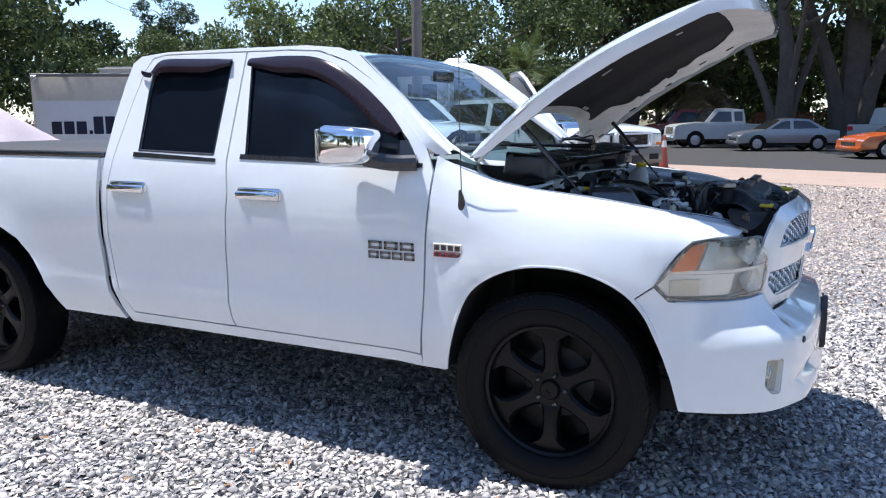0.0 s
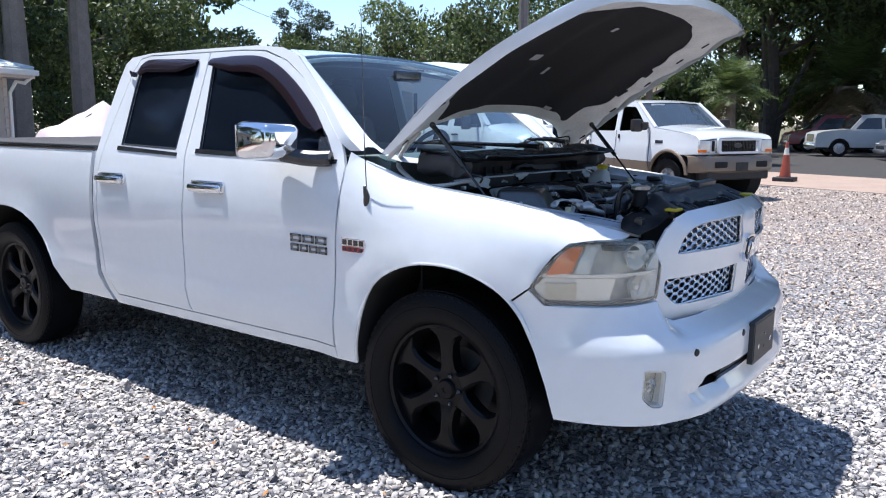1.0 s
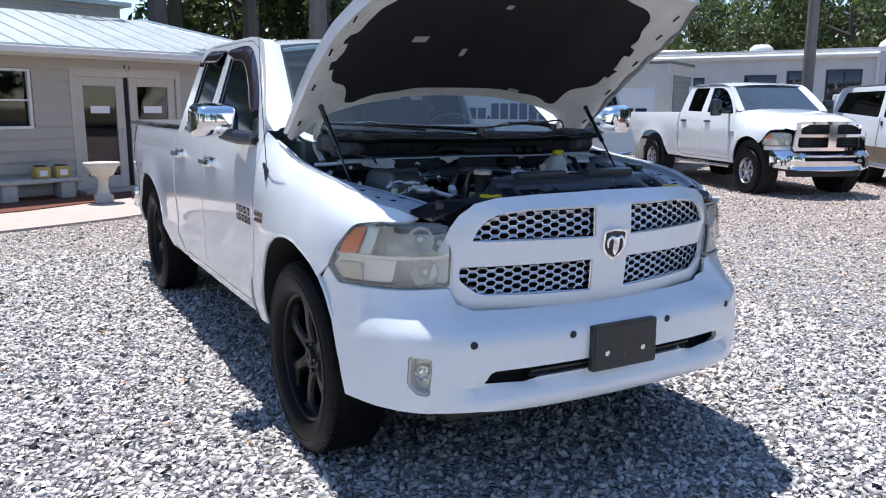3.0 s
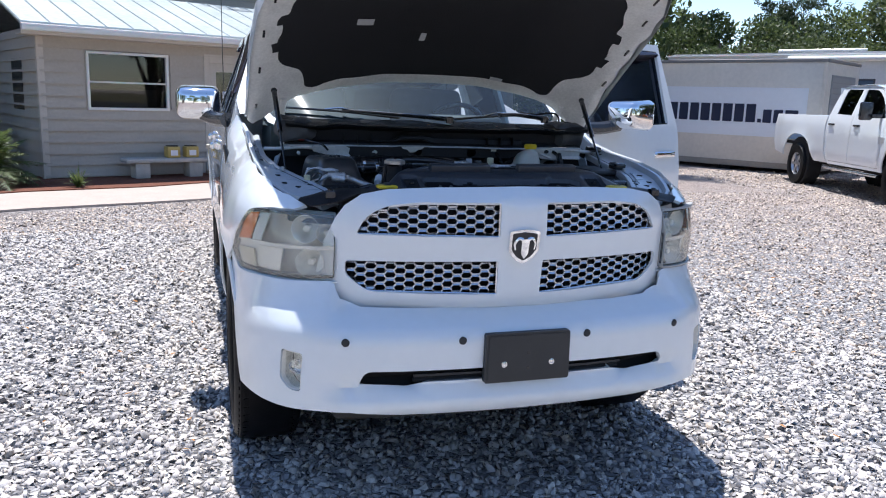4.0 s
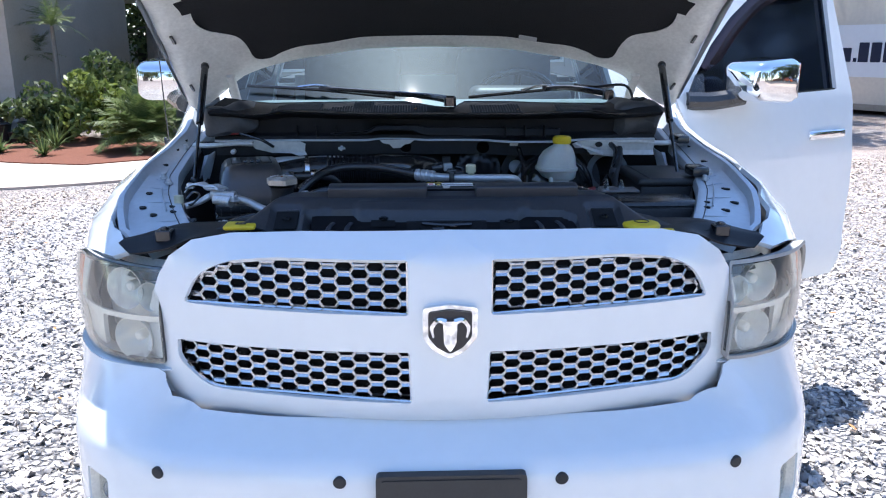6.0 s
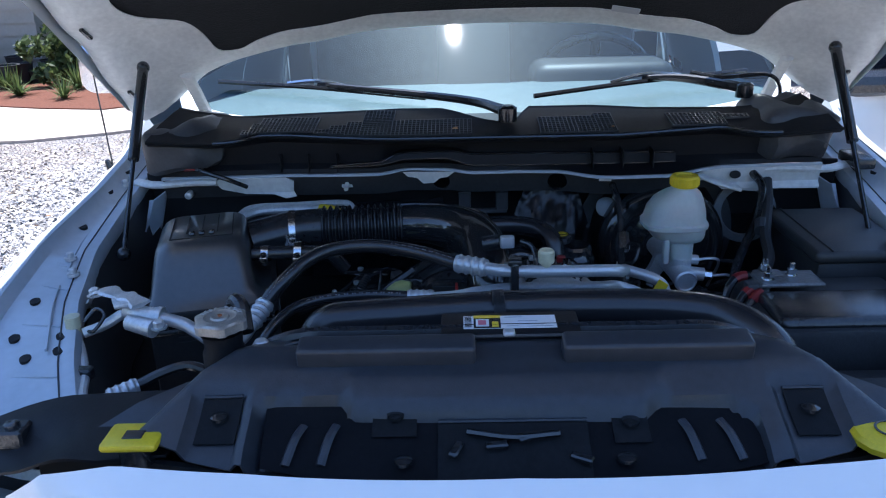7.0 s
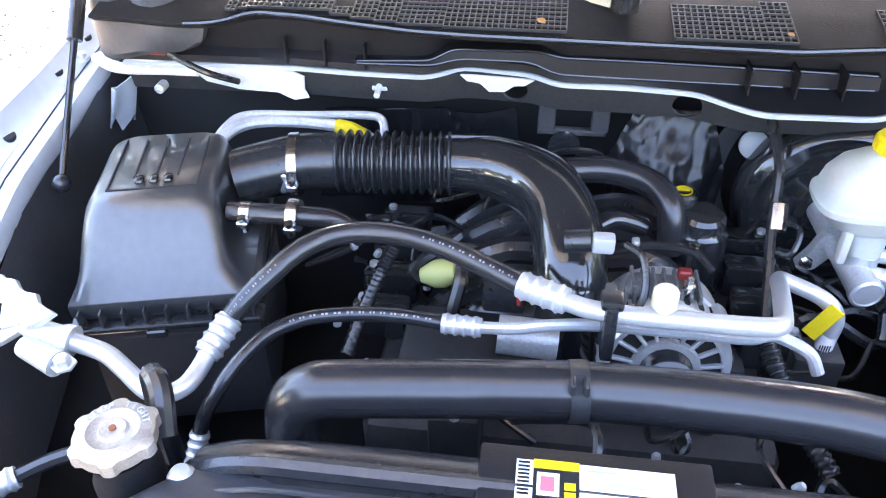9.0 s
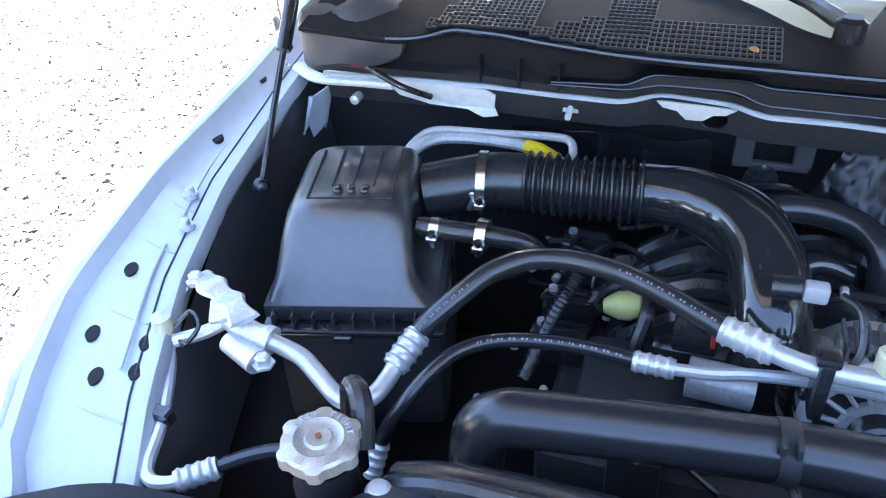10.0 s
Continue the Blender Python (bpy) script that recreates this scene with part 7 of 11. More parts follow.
part("upper_port", tube([(0.080, 0.385, 1.135), (0.080, 0.417, 1.132)], 0.010, 12, 1), ALU, mc)
part("brake_pipe", tube([(0.102, 0.438, 1.106), (0.102, 0.475, 1.106), (0.07, 0.50, 1.08), (0.0, 0.51, 1.0)], 0.003, 8, 5), ALU_PALE, mc)
part("brake_pipe_upper", tube([(0.080, 0.415, 1.132), (0.080, 0.448, 1.134), (0.05, 0.47, 1.11), (-0.04, 0.48, 1.02)], 0.003, 8, 5), ALU_PALE, mc)
part("mount_arm", prism(round_outline([(0.318, 1.070), (0.345, 1.066), (0.368, 1.098), (0.372, 1.130), (0.345, 1.128), (0.336, 1.100)], 0.008, 3), 0.016, lambda y, z, c: (0.018 + c, y, z)), ALU, mc)
part("mount_bolt", lathe([(0.010, 0), (0.010, 0.004), (0.007, 0.004), (0.007, 0.012), (0, 0.013)], Matrix.Translation((0.034, 0.332, 1.082)) @ Matrix.Rotation(radians(80), 4, "Y"), 6), CHROME_SATIN, mc)
part("brake_booster", lathe([(0.03, 0.004), (0.06, 0.004), (0.075, -0.004), (0.105, -0.006), (0.118, 0.0), (0.128, -0.006), (0.137, -0.024), (0.139, -0.05), (0.12, -0.11)], Matrix.Translation((-0.055, 0.383, 1.112)) @ Matrix.Rotation(radians(86), 4, "Y"), 48), BLACK_GLOSS, truck, "round black brake booster")
# pale sheet behind the booster, seen between booster and firewall
part("booster_plate", lathe([(0.148, 0.0), (0.176, 0.0), (0.176, 0.003), (0.148, 0.003)], Matrix.Translation((-0.150, 0.383, 1.115)) @ Matrix.Rotation(radians(86), 4, "Y"), 48, False), GREY_PL, truck)
part("round_plug", lathe([(0.022, 0), (0.022, 0.006), (0.014, 0.010), (0, 0.010)], Matrix.Translation((-0.118, 0.264, 1.185)) @ Matrix.Rotation(radians(75), 4, "Y"), 24), mat("grey_cap", (0.30, 0.32, 0.33), 0.5, vary=0.1), truck)
wire = part("wiring_loom", tube([(-0.09, 0.262, 1.262), (-0.05, 0.268, 1.245), (0.0, 0.272, 1.215), (0.03, 0.27, 1.18), (0.06, 0.265, 1.15), (0.12, 0.26, 1.10), (0.2, 0.25, 1.04)], 0.0075, 8, 6), BLACK, truck, "black taped wiring loom")
part("loom_joint", tube([(0.035, 0.275, 1.175), (0.062, 0.272, 1.150)], 0.012, 10, 1), CHROME_SATIN, wire)
part("loom_loop", tube([(0.05, 0.28, 1.16), (0.08, 0.295, 1.165), (0.10, 0.285, 1.14), (0.085, 0.27, 1.13)], 0.004, 6, 6), BLACK, wire)
part("grommet", lathe([(0.070, 0.0), (0.070, 0.006), (0.054, 0.008), (0.051, 0.0)], Matrix.Translation((-0.125, 0.575, 1.165)) @ Matrix.Rotation(radians(80), 4, "Y"), 28, False), mat("grey_gasket", (0.16, 0.17, 0.18), 0.6, vary=0.2), truck)
part("loom_b", tube([(-0.10, 0.575, 1.262), (-0.06, 0.585, 1.24), (0.0, 0.56, 1.19), (0.05, 0.52, 1.15), (0.13, 0.475, 1.11), (0.2, 0.45, 1.05)], 0.009, 8, 6), BLACK, truck, "black taped wiring loom")

# battery and fuse box on the left
bat = part("battery", box((0.24, 0.425, 0.95), (0.46, 0.70, 1.160), 0.012, 2), BLACK_MAT, truck, "black battery with cables")
part("battery_cover", box((0.33, 0.44, 1.150), (0.45, 0.69, 1.176), 0.014, 3), BLACK, bat)
part("terminal_plate", box((0.268, 0.450, 1.176), (0.330, 0.560, 1.184), 0.003, 1), CAST, bat)
part("terminal", box((0.262, 0.455, 1.160), (0.295, 0.505, 1.186), 0.006, 2), CAST, bat)
part("terminal_clamp", box((0.298, 0.430, 1.166), (0.326, 0.470, 1.182), 0.005, 2), GREY_PL, bat)
for x, y in ((0.271, 0.477), (0.309, 0.468), (0.292, 0.515)):
    part("terminal_nut", lathe([(0.011, 0), (0.011, 0.003), (0.0075, 0.003), (0.0075, 0.014), (0.0045, 0.014), (0.0045, 0.024), (0, 0.025)], Matrix.Translation((x, y, 1.183)), 6), CHROME_SATIN, bat)
for pts, sl in (([(0.27, 0.455, 1.178), (0.275, 0.425, 1.172), (0.29, 0.405, 1.14), (0.31, 0.395, 1.06)], 0.3), ([(0.315, 0.448, 1.172), (0.325, 0.425, 1.165), (0.345, 0.402, 1.13), (0.36, 0.39, 1.05)], 0.35), ([(0.322, 0.46, 1.172), (0.345, 0.432, 1.160), (0.37, 0.405, 1.12), (0.38, 0.395, 1.05)], 0.3)):
    part("battery_cable", tube(pts, 0.0075, 8, 6), BLACK, bat, "black battery cable with a red sleeve")
    q = spline(pts, 6)
    part("red_sleeve", tube(q[2:7], 0.0088, 8, 1), DARK_RED, bat)
fuse = part("fuse_box", box((-0.03, 0.590, 1.02), (0.225, 0.765, 1.178), 0.012, 2), BLACK_MAT, truck, "black fuse box")
part("fuse_lid", box((-0.035, 0.582, 1.176), (0.230, 0.770, 1.200), 0.010, 3), COVER_DARK, fuse)
part("lid_fold", box((-0.03, 0.612, 1.1985), (0.225, 0.618, 1.2025), 0.002, 1), COVER_DARK, fuse)
part("loom_c", tube([(-0.08, 0.60, 1.25), (-0.03, 0.588, 1.215), (0.06, 0.555, 1.175), (0.14, 0.535, 1.15), (0.23, 0.47, 1.13), (0.30, 0.42, 1.08)], 0.011, 10, 6), BLACK_MAT, truck, "ribbed black wiring conduit")
part("loom_plug", tube([(0.02, 0.560, 1.190), (0.045, 0.552, 1.178)], 0.014, 10, 1), GREY_PL, truck)
part("tray", box((0.47, 0.42, 0.98), (0.58, 0.66, 1.10), 0.01, 2), BLACK_MAT, truck)
part("relay_box", box((0.165, 0.735, 1.205), (0.245, 0.785, 1.235), 0.008, 2), BLACK, truck, "small black box on the fender rail")
part("relay_lid", box((-0.20, 0.80, 1.26), (-0.10, 0.84, 1.285), 0.006, 2), BLACK, truck)

# the engine itself, mostly in shadow
eng = part("engine", box((-0.10, -0.26, 0.75), (0.36, 0.26, 1.02), 0.03, 2), BLACK_MAT, truck, "dark engine below the hoses")
part("intake_manifold", box((-0.08, -0.15, 1.0), (0.20, 0.16, 1.085), 0.03, 3), BLACK, eng)
for k in range(4):
    for s in (-1, 1):
        part("runner", tube([(-0.04 + 0.065 * k, 0.0, 1.09), (-0.04 + 0.065 * k, s * 0.09, 1.105), (-0.04 + 0.065 * k, s * 0.18, 1.04), (-0.04 + 0.065 * k, s * 0.21, 0.98)], 0.022, 10, 4), BLACK, eng)
        part("coil", box((-0.06 + 0.075 * k, min(s * 0.22, s * 0.30), 1.02), (-0.02 + 0.075 * k, max(s * 0.22, s * 0.30), 1.075), 0.008, 2), BLACK_GLOSS, eng)
        part("coil_bolt", lathe([(0.007, 0), (0.007, 0.006), (0, 0.007)], Matrix.Translation((-0.04 + 0.075 * k, s * 0.285, 1.076)), 6), ALU, eng)
part("throttle_body", tube([(0.225, -0.002, 1.07), (0.225, -0.002, 0.98)], 0.046, 20, 1), ALU, eng)
part("cover_block", box((0.18, -0.22, 0.95), (0.32, -0.02, 1.075), 0.015, 2), BLACK_MAT, eng)
part("purge_valve", tube([(0.290, -0.092, 1.128), (0.290, -0.020, 1.124)], 0.024, 18, 1), ALU, eng, "small bare metal solenoid")
part("solenoid_plug", box((0.215, -0.115, 1.125), (0.250, -0.062, 1.160), 0.005, 2), BLACK, eng)
part("dipstick_handle", lathe([(0.009, 0), (0.017, 0.012), (0.018, 0.022), (0.012, 0.032), (0, 0.035)], Matrix.Translation((0.170, -0.205, 1.112)) @ Matrix.Rotation(radians(-78), 4, "X") @ Matrix.Diagonal((1.1, 1.1, 1.5, 1)), 14), mat("pale_green_plastic", (0.45, 0.48, 0.18), 0.4, vary=0.1), eng, "pale green dipstick handle")
part("dipstick_tube", tube([(0.165, -0.150, 1.128), (0.190, -0.150, 1.118), (0.215, -0.158, 1.08), (0.225, -0.16, 1.0)], 0.010, 8, 4), BLACK, eng)
AM = Matrix.Translation((0.316, 0.105, 1.118)) @ Matrix.Rotation(radians(78), 4, "Y")
alt = part("alternator", lathe([(0.02, -0.004), (0.050, -0.004), (0.070, -0.006), (0.078, -0.016), (0.079, -0.045), (0.075, -0.048), (0.075, -0.058), (0.079, -0.060), (0.078, -0.115), (0.06, -0.13)], AM, 40), ALU, truck, "finned aluminium alternator")
part("fan_disc", lathe([(0.036, -0.0030), (0.068, -0.0030)], AM, 32, False), CAVITY, alt)
part("outer_ring", lathe([(0.063, -0.004), (0.064, 0.002), (0.070, 0.002), (0.074, -0.005)], AM, 40, False), ALU_PALE, alt)
part("hub_ring", lathe([(0.030, -0.004), (0.031, 0.006), (0.039, 0.006), (0.041, -0.004)], AM, 32, False), ALU, alt)
for k in range(18):
    part("fin", box((0.039, -0.0022, -0.004), (0.066, 0.0022, 0.003), 0.001, 1, AM @ Matrix.Rotation(2 * math.pi * k / 18, 4, "Z")), ALU_PALE, alt)
for k in range(28):
    part("side_slot", box((0.0775, -0.0030, -0.042), (0.0802, 0.0030, -0.020), 0, 1, AM @ Matrix.Rotation(2 * math.pi * k / 28, 4, "Z")), CAVITY, alt)
for k in range(4):
    q = AM @ Matrix.Rotation(math.pi / 4 + math.pi / 2 * k, 4, "Z")
    part("ear", box((0.066, -0.010, -0.050), (0.090, 0.010, -0.004), 0.006, 2, q), ALU, alt)
    part("ear_bolt", lathe([(0.006, -0.004), (0.006, 0.004), (0, 0.005)], q @ Matrix.Translation((0.080, 0, 0)), 6), CHROME_SATIN, alt)
part("pulley", lathe([(0.0, 0.030), (0.010, 0.030), (0.010, 0.036), (0.026, 0.036), (0.031, 0.032), (0.027, 0.026), (0.031, 0.020), (0.027, 0.014), (0.031, 0.006)], AM, 28, False), BLACK, alt)
part("rear_case", box((0.222, 0.056, 1.150), (0.264, 0.144, 1.192), 0.014, 4), CAST, alt)
for k in range(7):
    part("case_rib", box((0.224, 0.060 + 0.0125 * k, 1.188), (0.264, 0.064 + 0.0125 * k, 1.197), 0.001, 1), CAST, alt)
for k in range(9):
    part("comb_fin", box((0.262, 0.052 + 0.0105 * k, 1.170), (0.274, 0.056 + 0.0105 * k, 1.196), 0.001, 1), CAST, alt)
part("terminal_red", box((0.240, 0.112, 1.200), (0.252, 0.128, 1.212), 0.002, 1), DARK_RED, alt)
part("output_post", lathe([(0.007, 0), (0.007, 0.012), (0.004, 0.012), (0.004, 0.022), (0, 0.022)], Matrix.Translation((0.262, 0.125, 1.190)), 8), CHROME_SATIN, alt)
# corrugated conduit beside the alternator
LC = spline([(0.27, 0.225, 1.13), (0.33, 0.245, 1.10), (0.40, 0.285, 1.06)], 40)
part("conduit", tube(LC, lambda t: 0.011 + 0.0014 * math.sin(t * 2 * math.pi * 24), 12, 1), BLACK, truck, "black corrugated conduit", 1.2)
LC = spline([(0.15, -0.245, 1.14), (0.20, -0.265, 1.11), (0.27, -0.29, 1.05)], 30)
part("conduit", tube(LC, lambda t: 0.0095 + 0.0012 * math.sin(t * 2 * math.pi * 20), 12, 1), BLACK, truck, "black corrugated conduit", 1.2)
# oil filler with its marked cap, a bright stud, a dark cover below
oil = part("oil_filler", lathe([(0.042, -0.12), (0.040, -0.02), (0.034, -0.012), (0.033, 0.0), (0.028, 0.006), (0, 0.006)], Matrix.Translation((0.03, 0.178, 1.146)), 28), BLACK_GLOSS, truck, "black oil filler with a yellow mark")
part("oil_cap", lathe([(0.021, 0), (0.021, 0.013), (0.017, 0.017), (0, 0.017)], Matrix.Translation((-0.008, 0.153, 1.145)), 20), BLACK, oil)
part("cap_mark", box((-0.016, 0.144, 1.1622), (-0.008, 0.162, 1.1632), 0, 1), YELLOW, oil)
part("cap_mark", lathe([(0.013, 0.0), (0.013, 0.001), (0.0115, 0.001), (0.0115, 0.0)], Matrix.Translation((-0.008, 0.153, 1.1622)), 20, False), YELLOW, oil)
part("bright_stud", lathe([(0.0055, -0.02), (0.0055, 0.014), (0.0075, 0.015), (0.0075, 0.020), (0, 0.021)], Matrix.Translation((0.106, 0.157, 1.130)), 10), CHROME_SATIN, truck)
part("fuel_rail", tube([(0.135, 0.045, 1.150), (0.125, 0.095, 1.155), (0.125, 0.15, 1.152), (0.145, 0.178, 1.135)], 0.007, 10, 5), BLACK_GLOSS, truck, "glossy black fuel line")
part("rail_clip", box((0.120, 0.072, 1.158), (0.134, 0.082, 1.166), 0.002, 1), ALU, truck)
# bracket and duct behind the elbow, against the firewall
hb = part("firewall_bracket", box((-0.165, -0.065, 1.165), (-0.150, 0.045, 1.175), 0.002, 1), GREY_PL, truck, "dark bracket on the firewall")
for y in (-0.065, 0.020):
    part("bracket_tab", box((-0.165, y, 1.172), (-0.150, y + 0.028, 1.215), 0.002, 1), GREY_PL, hb)
part("loom_arch", tube([(-0.14, -0.07, 1.12), (-0.125, -0.02, 1.150), (-0.12, 0.03, 1.152), (-0.115, 0.075, 1.125)], 0.006, 8, 6), BLACK_GLOSS, truck)
part("rail_end", tube([(0.06, 0.02, 1.128), (0.035, 0.055, 1.134), (0.03, 0.10, 1.120)], 0.016, 12, 5), BLACK_GLOSS, truck)
part("red_clip", box((0.240, -0.130, 1.045), (0.262, -0.108, 1.065), 0.003, 1), DARK_RED, eng)
part("red_tab", box((0.245, -0.072, 1.150), (0.262, -0.067, 1.164), 0.001, 1), RED, eng)
rng = random.Random(4)
for k in range(26):
    x, y = rng.uniform(-0.08, 0.52), rng.uniform(-0.36, 0.44)
    z = rng.uniform(0.98, 1.10)
    pts = [(x, y, z)]
    for j in range(4):
        pts.append((pts[-1][0] + rng.uniform(-0.06, 0.06), pts[-1][1] + rng.uniform(-0.07, 0.07), max(0.93, min(1.135, pts[-1][2] + rng.uniform(-0.05, 0.05)))))
    part("engine_wire", tube(pts, rng.choice((0.003, 0.004, 0.006)), 6, 5), rng.choice((BLACK, HOSE, BLACK_MAT)), eng)
for k in range(22):
    x, y, z = rng.uniform(-0.05, 0.50), rng.uniform(-0.36, 0.36), rng.uniform(1.02, 1.09)
    part("engine_bolt", lathe([(0.006, 0), (0.006, 0.008), (0.004, 0.012), (0, 0.012)], Matrix.Translation((x, y, z)) @ Matrix.Rotation(rng.uniform(-0.6, 0.6), 4, "X"), 6), ALU, eng)
for k in range(10):
    x, y = rng.uniform(0.0, 0.5), rng.uniform(-0.36, 0.38)
    w = rng.uniform(0.02, 0.05)
    part("engine_box", box((x, y, 0.96), (x + w, y + w * 1.3, rng.uniform(1.03, 1.09)), 0.006, 2), rng.choice((BLACK, BLACK_MAT, GREY_PL)), eng)
# clip on the firewall, red connector by the right corner
ck = part("wall_clip", box((-0.118, -0.325, 1.246), (-0.108, -0.297, 1.268), 0.003, 1), MILKY, truck, "small white plastic clip")
part("clip_pin", tube([(-0.108, -0.311, 1.256), (-0.085, -0.311, 1.250)], 0.005, 8, 1), MILKY, ck)
rc = part("red_connector", box((-0.105, -0.665, 1.300), (-0.080, -0.635, 1.318), 0.004, 1), DARK_RED, truck, "red electrical connector")
part("connector_wire", tube([(-0.09, -0.64, 1.305), (-0.07, -0.60, 1.296), (-0.06, -0.56, 1.285), (-0.09, -0.53, 1.26)], 0.005, 8, 5), BLACK, rc)
part("corner_stud", lathe([(0.008, 0), (0.008, 0.02), (0, 0.022)], Matrix.Translation((-0.10, -0.66, 1.245)) @ Matrix.Rotation(radians(90), 4, "Y"), 10), ALU, truck)


# loose wiring, plugs and small hoses in the depth of the bay
rw = random.Random(77)
for k in range(26):
    x, y = rw.uniform(-0.10, 0.30), rw.uniform(-0.28, 0.62)
    z = rw.uniform(1.00, 1.12)
    pts = [Vector((x, y, z))]
    for j in range(4):
        pts.append(pts[-1] + Vector((rw.uniform(-0.06, 0.06), rw.uniform(-0.09, 0.09), rw.uniform(-0.05, 0.035))))
    part("wire", tube(pts, rw.choice((0.0035, 0.005, 0.008)), 6, 5), BLACK if k % 3 else HOSE, truck)
    if k % 2:
        q = Matrix.Translation(pts[0]) @ Matrix.Rotation(rw.uniform(0, 3), 4, "Z") @ Matrix.Rotation(rw.uniform(-0.5, 0.5), 4, "X")
        part("connector", box((-0.012, -0.018, -0.010), (0.012, 0.018, 0.012), 0.003, 1, q), (BLACK_GLOSS, GREY_PL, BLACK)[k % 3], truck)
for y0, x0 in ((0.30, -0.09), (0.47, -0.10), (0.62, -0.08), (-0.20, -0.10), (-0.02, -0.11)):
    part("firewall_boss", lathe([(0.026, 0), (0.026, 0.008), (0.012, 0.012), (0.010, 0.022), (0, 0.022)], Matrix.Translation((x0 - 0.045, y0, rw.uniform(1.12, 1.2))) @ Matrix.Rotation(radians(85), 4, "Y"), 16), BLACK_GLOSS, truck)

# ---- ground, path, beds ----
def stone_mat(name, dark, mid, light, scale, bump):
    """Crushed stone seen from afar: cells of differing grey with shadowed gaps."""
    m = bpy.data.materials.new(name)
    m.use_nodes = True
    n, l = m.node_tree.nodes, m.node_tree.links
    b = n["Principled BSDF"]
    b.inputs["Roughness"].default_value = 0.85
    co = n.new("ShaderNodeTexCoord")
    v, v2, ns = n.new("ShaderNodeTexVoronoi"), n.new("ShaderNodeTexVoronoi"), n.new("ShaderNodeTexNoise")
    v.inputs["Scale"].default_value = v2.inputs["Scale"].default_value = scale
    v.inputs["Randomness"].default_value = v2.inputs["Randomness"].default_value = 1.0
    ns.inputs["Scale"].default_value, ns.inputs["Detail"].default_value = 0.7, 6
    for t in (v, v2, ns):
        l.new(co.outputs["Object"], t.inputs["Vector"])
    v2.feature = "DISTANCE_TO_EDGE"
    r = n.new("ShaderNodeValToRGB")
    r.color_ramp.elements[0].color, r.color_ramp.elements[1].color = (*dark, 1), (*light, 1)
    e = r.color_ramp.elements.new(0.5)
    e.color = (*mid, 1)
    sep = n.new("ShaderNodeSeparateColor")
    l.new(v.outputs["Color"], sep.inputs[0])
    l.new(sep.outputs[0], r.inputs[0])
    patch = n.new("ShaderNodeMix")
    patch.data_type, patch.blend_type = "RGBA", "MULTIPLY"
    pr = n.new("ShaderNodeValToRGB")
    pr.color_ramp.elements[0].position, pr.color_ramp.elements[0].color = 0.35, (0.78, 0.76, 0.74, 1)
    pr.color_ramp.elements[1].position, pr.color_ramp.elements[1].color = 0.7, (1, 1, 1, 1)
    l.new(ns.outputs[0], pr.inputs[0])
    patch.inputs[0].default_value = 1.0
    l.new(r.outputs[0], patch.inputs[6])
    l.new(pr.outputs[0], patch.inputs[7])
    # a warm earth brown, patchy by noise, mixed into the stone farther out on the lot
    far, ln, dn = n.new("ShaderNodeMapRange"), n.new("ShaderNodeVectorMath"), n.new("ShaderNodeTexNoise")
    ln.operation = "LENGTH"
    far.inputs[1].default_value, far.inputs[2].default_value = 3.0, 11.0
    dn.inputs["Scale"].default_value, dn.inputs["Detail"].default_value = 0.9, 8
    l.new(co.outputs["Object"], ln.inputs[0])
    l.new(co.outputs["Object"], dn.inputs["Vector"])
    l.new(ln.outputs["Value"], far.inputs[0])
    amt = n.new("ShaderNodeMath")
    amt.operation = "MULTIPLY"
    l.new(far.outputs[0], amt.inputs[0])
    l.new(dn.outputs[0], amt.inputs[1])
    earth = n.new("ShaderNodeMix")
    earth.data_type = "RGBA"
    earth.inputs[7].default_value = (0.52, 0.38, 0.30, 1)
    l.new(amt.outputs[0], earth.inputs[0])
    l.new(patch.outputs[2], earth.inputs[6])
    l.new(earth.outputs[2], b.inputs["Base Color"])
    mp = n.new("ShaderNodeMapRange")
    mp.inputs[2].default_value = 0.18
    l.new(v2.outputs["Distance"], mp.inputs[0])
    bp = n.new("ShaderNodeBump")
    bp.inputs["Strength"].default_value, bp.inputs["Distance"].default_value = bump, 0.03
    l.new(mp.outputs[0], bp.inputs["Height"])
    l.new(bp.outputs[0], b.inputs["Normal"])
    return m


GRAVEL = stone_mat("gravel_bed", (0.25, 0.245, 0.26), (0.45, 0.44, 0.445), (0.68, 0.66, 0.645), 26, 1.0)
CONCRETE = mat("pale_concrete", (0.44, 0.37, 0.32), 0.85, vary=0.14, scale=3, bump=0.15, bump_scale=120)
MULCH = mat("red_mulch", (0.16, 0.055, 0.03), 0.95, vary=0.5, scale=20, bump=1.0, bump_scale=60)
# lowered colour: the tree shade over the road is painted into the asphalt
ASPHALT = mat("shaded_old_asphalt", (0.050, 0.047, 0.046), 0.9, vary=0.3, scale=2, bump=0.3, bump_scale=90)
SAND = mat("sandy_drive", (0.38, 0.285, 0.225), 0.95, vary=0.2, scale=1.2, bump=0.3, bump_scale=60)
GRASS_EARTH = mat("grass_and_earth", (0.10, 0.11, 0.045), 0.95, vary=0.5, scale=1.5, bump=0.6, bump_scale=30, tint=(0.14, 0.09, 0.05))


def slab(name, pts, z0, z1, material, label, category):
    bm = prism(pts, z1 - z0, lambda a, b, c: (a, b, z0 + c))
    return tagged(part(name, bm, material, smooth=0), label, category, kind="structure")


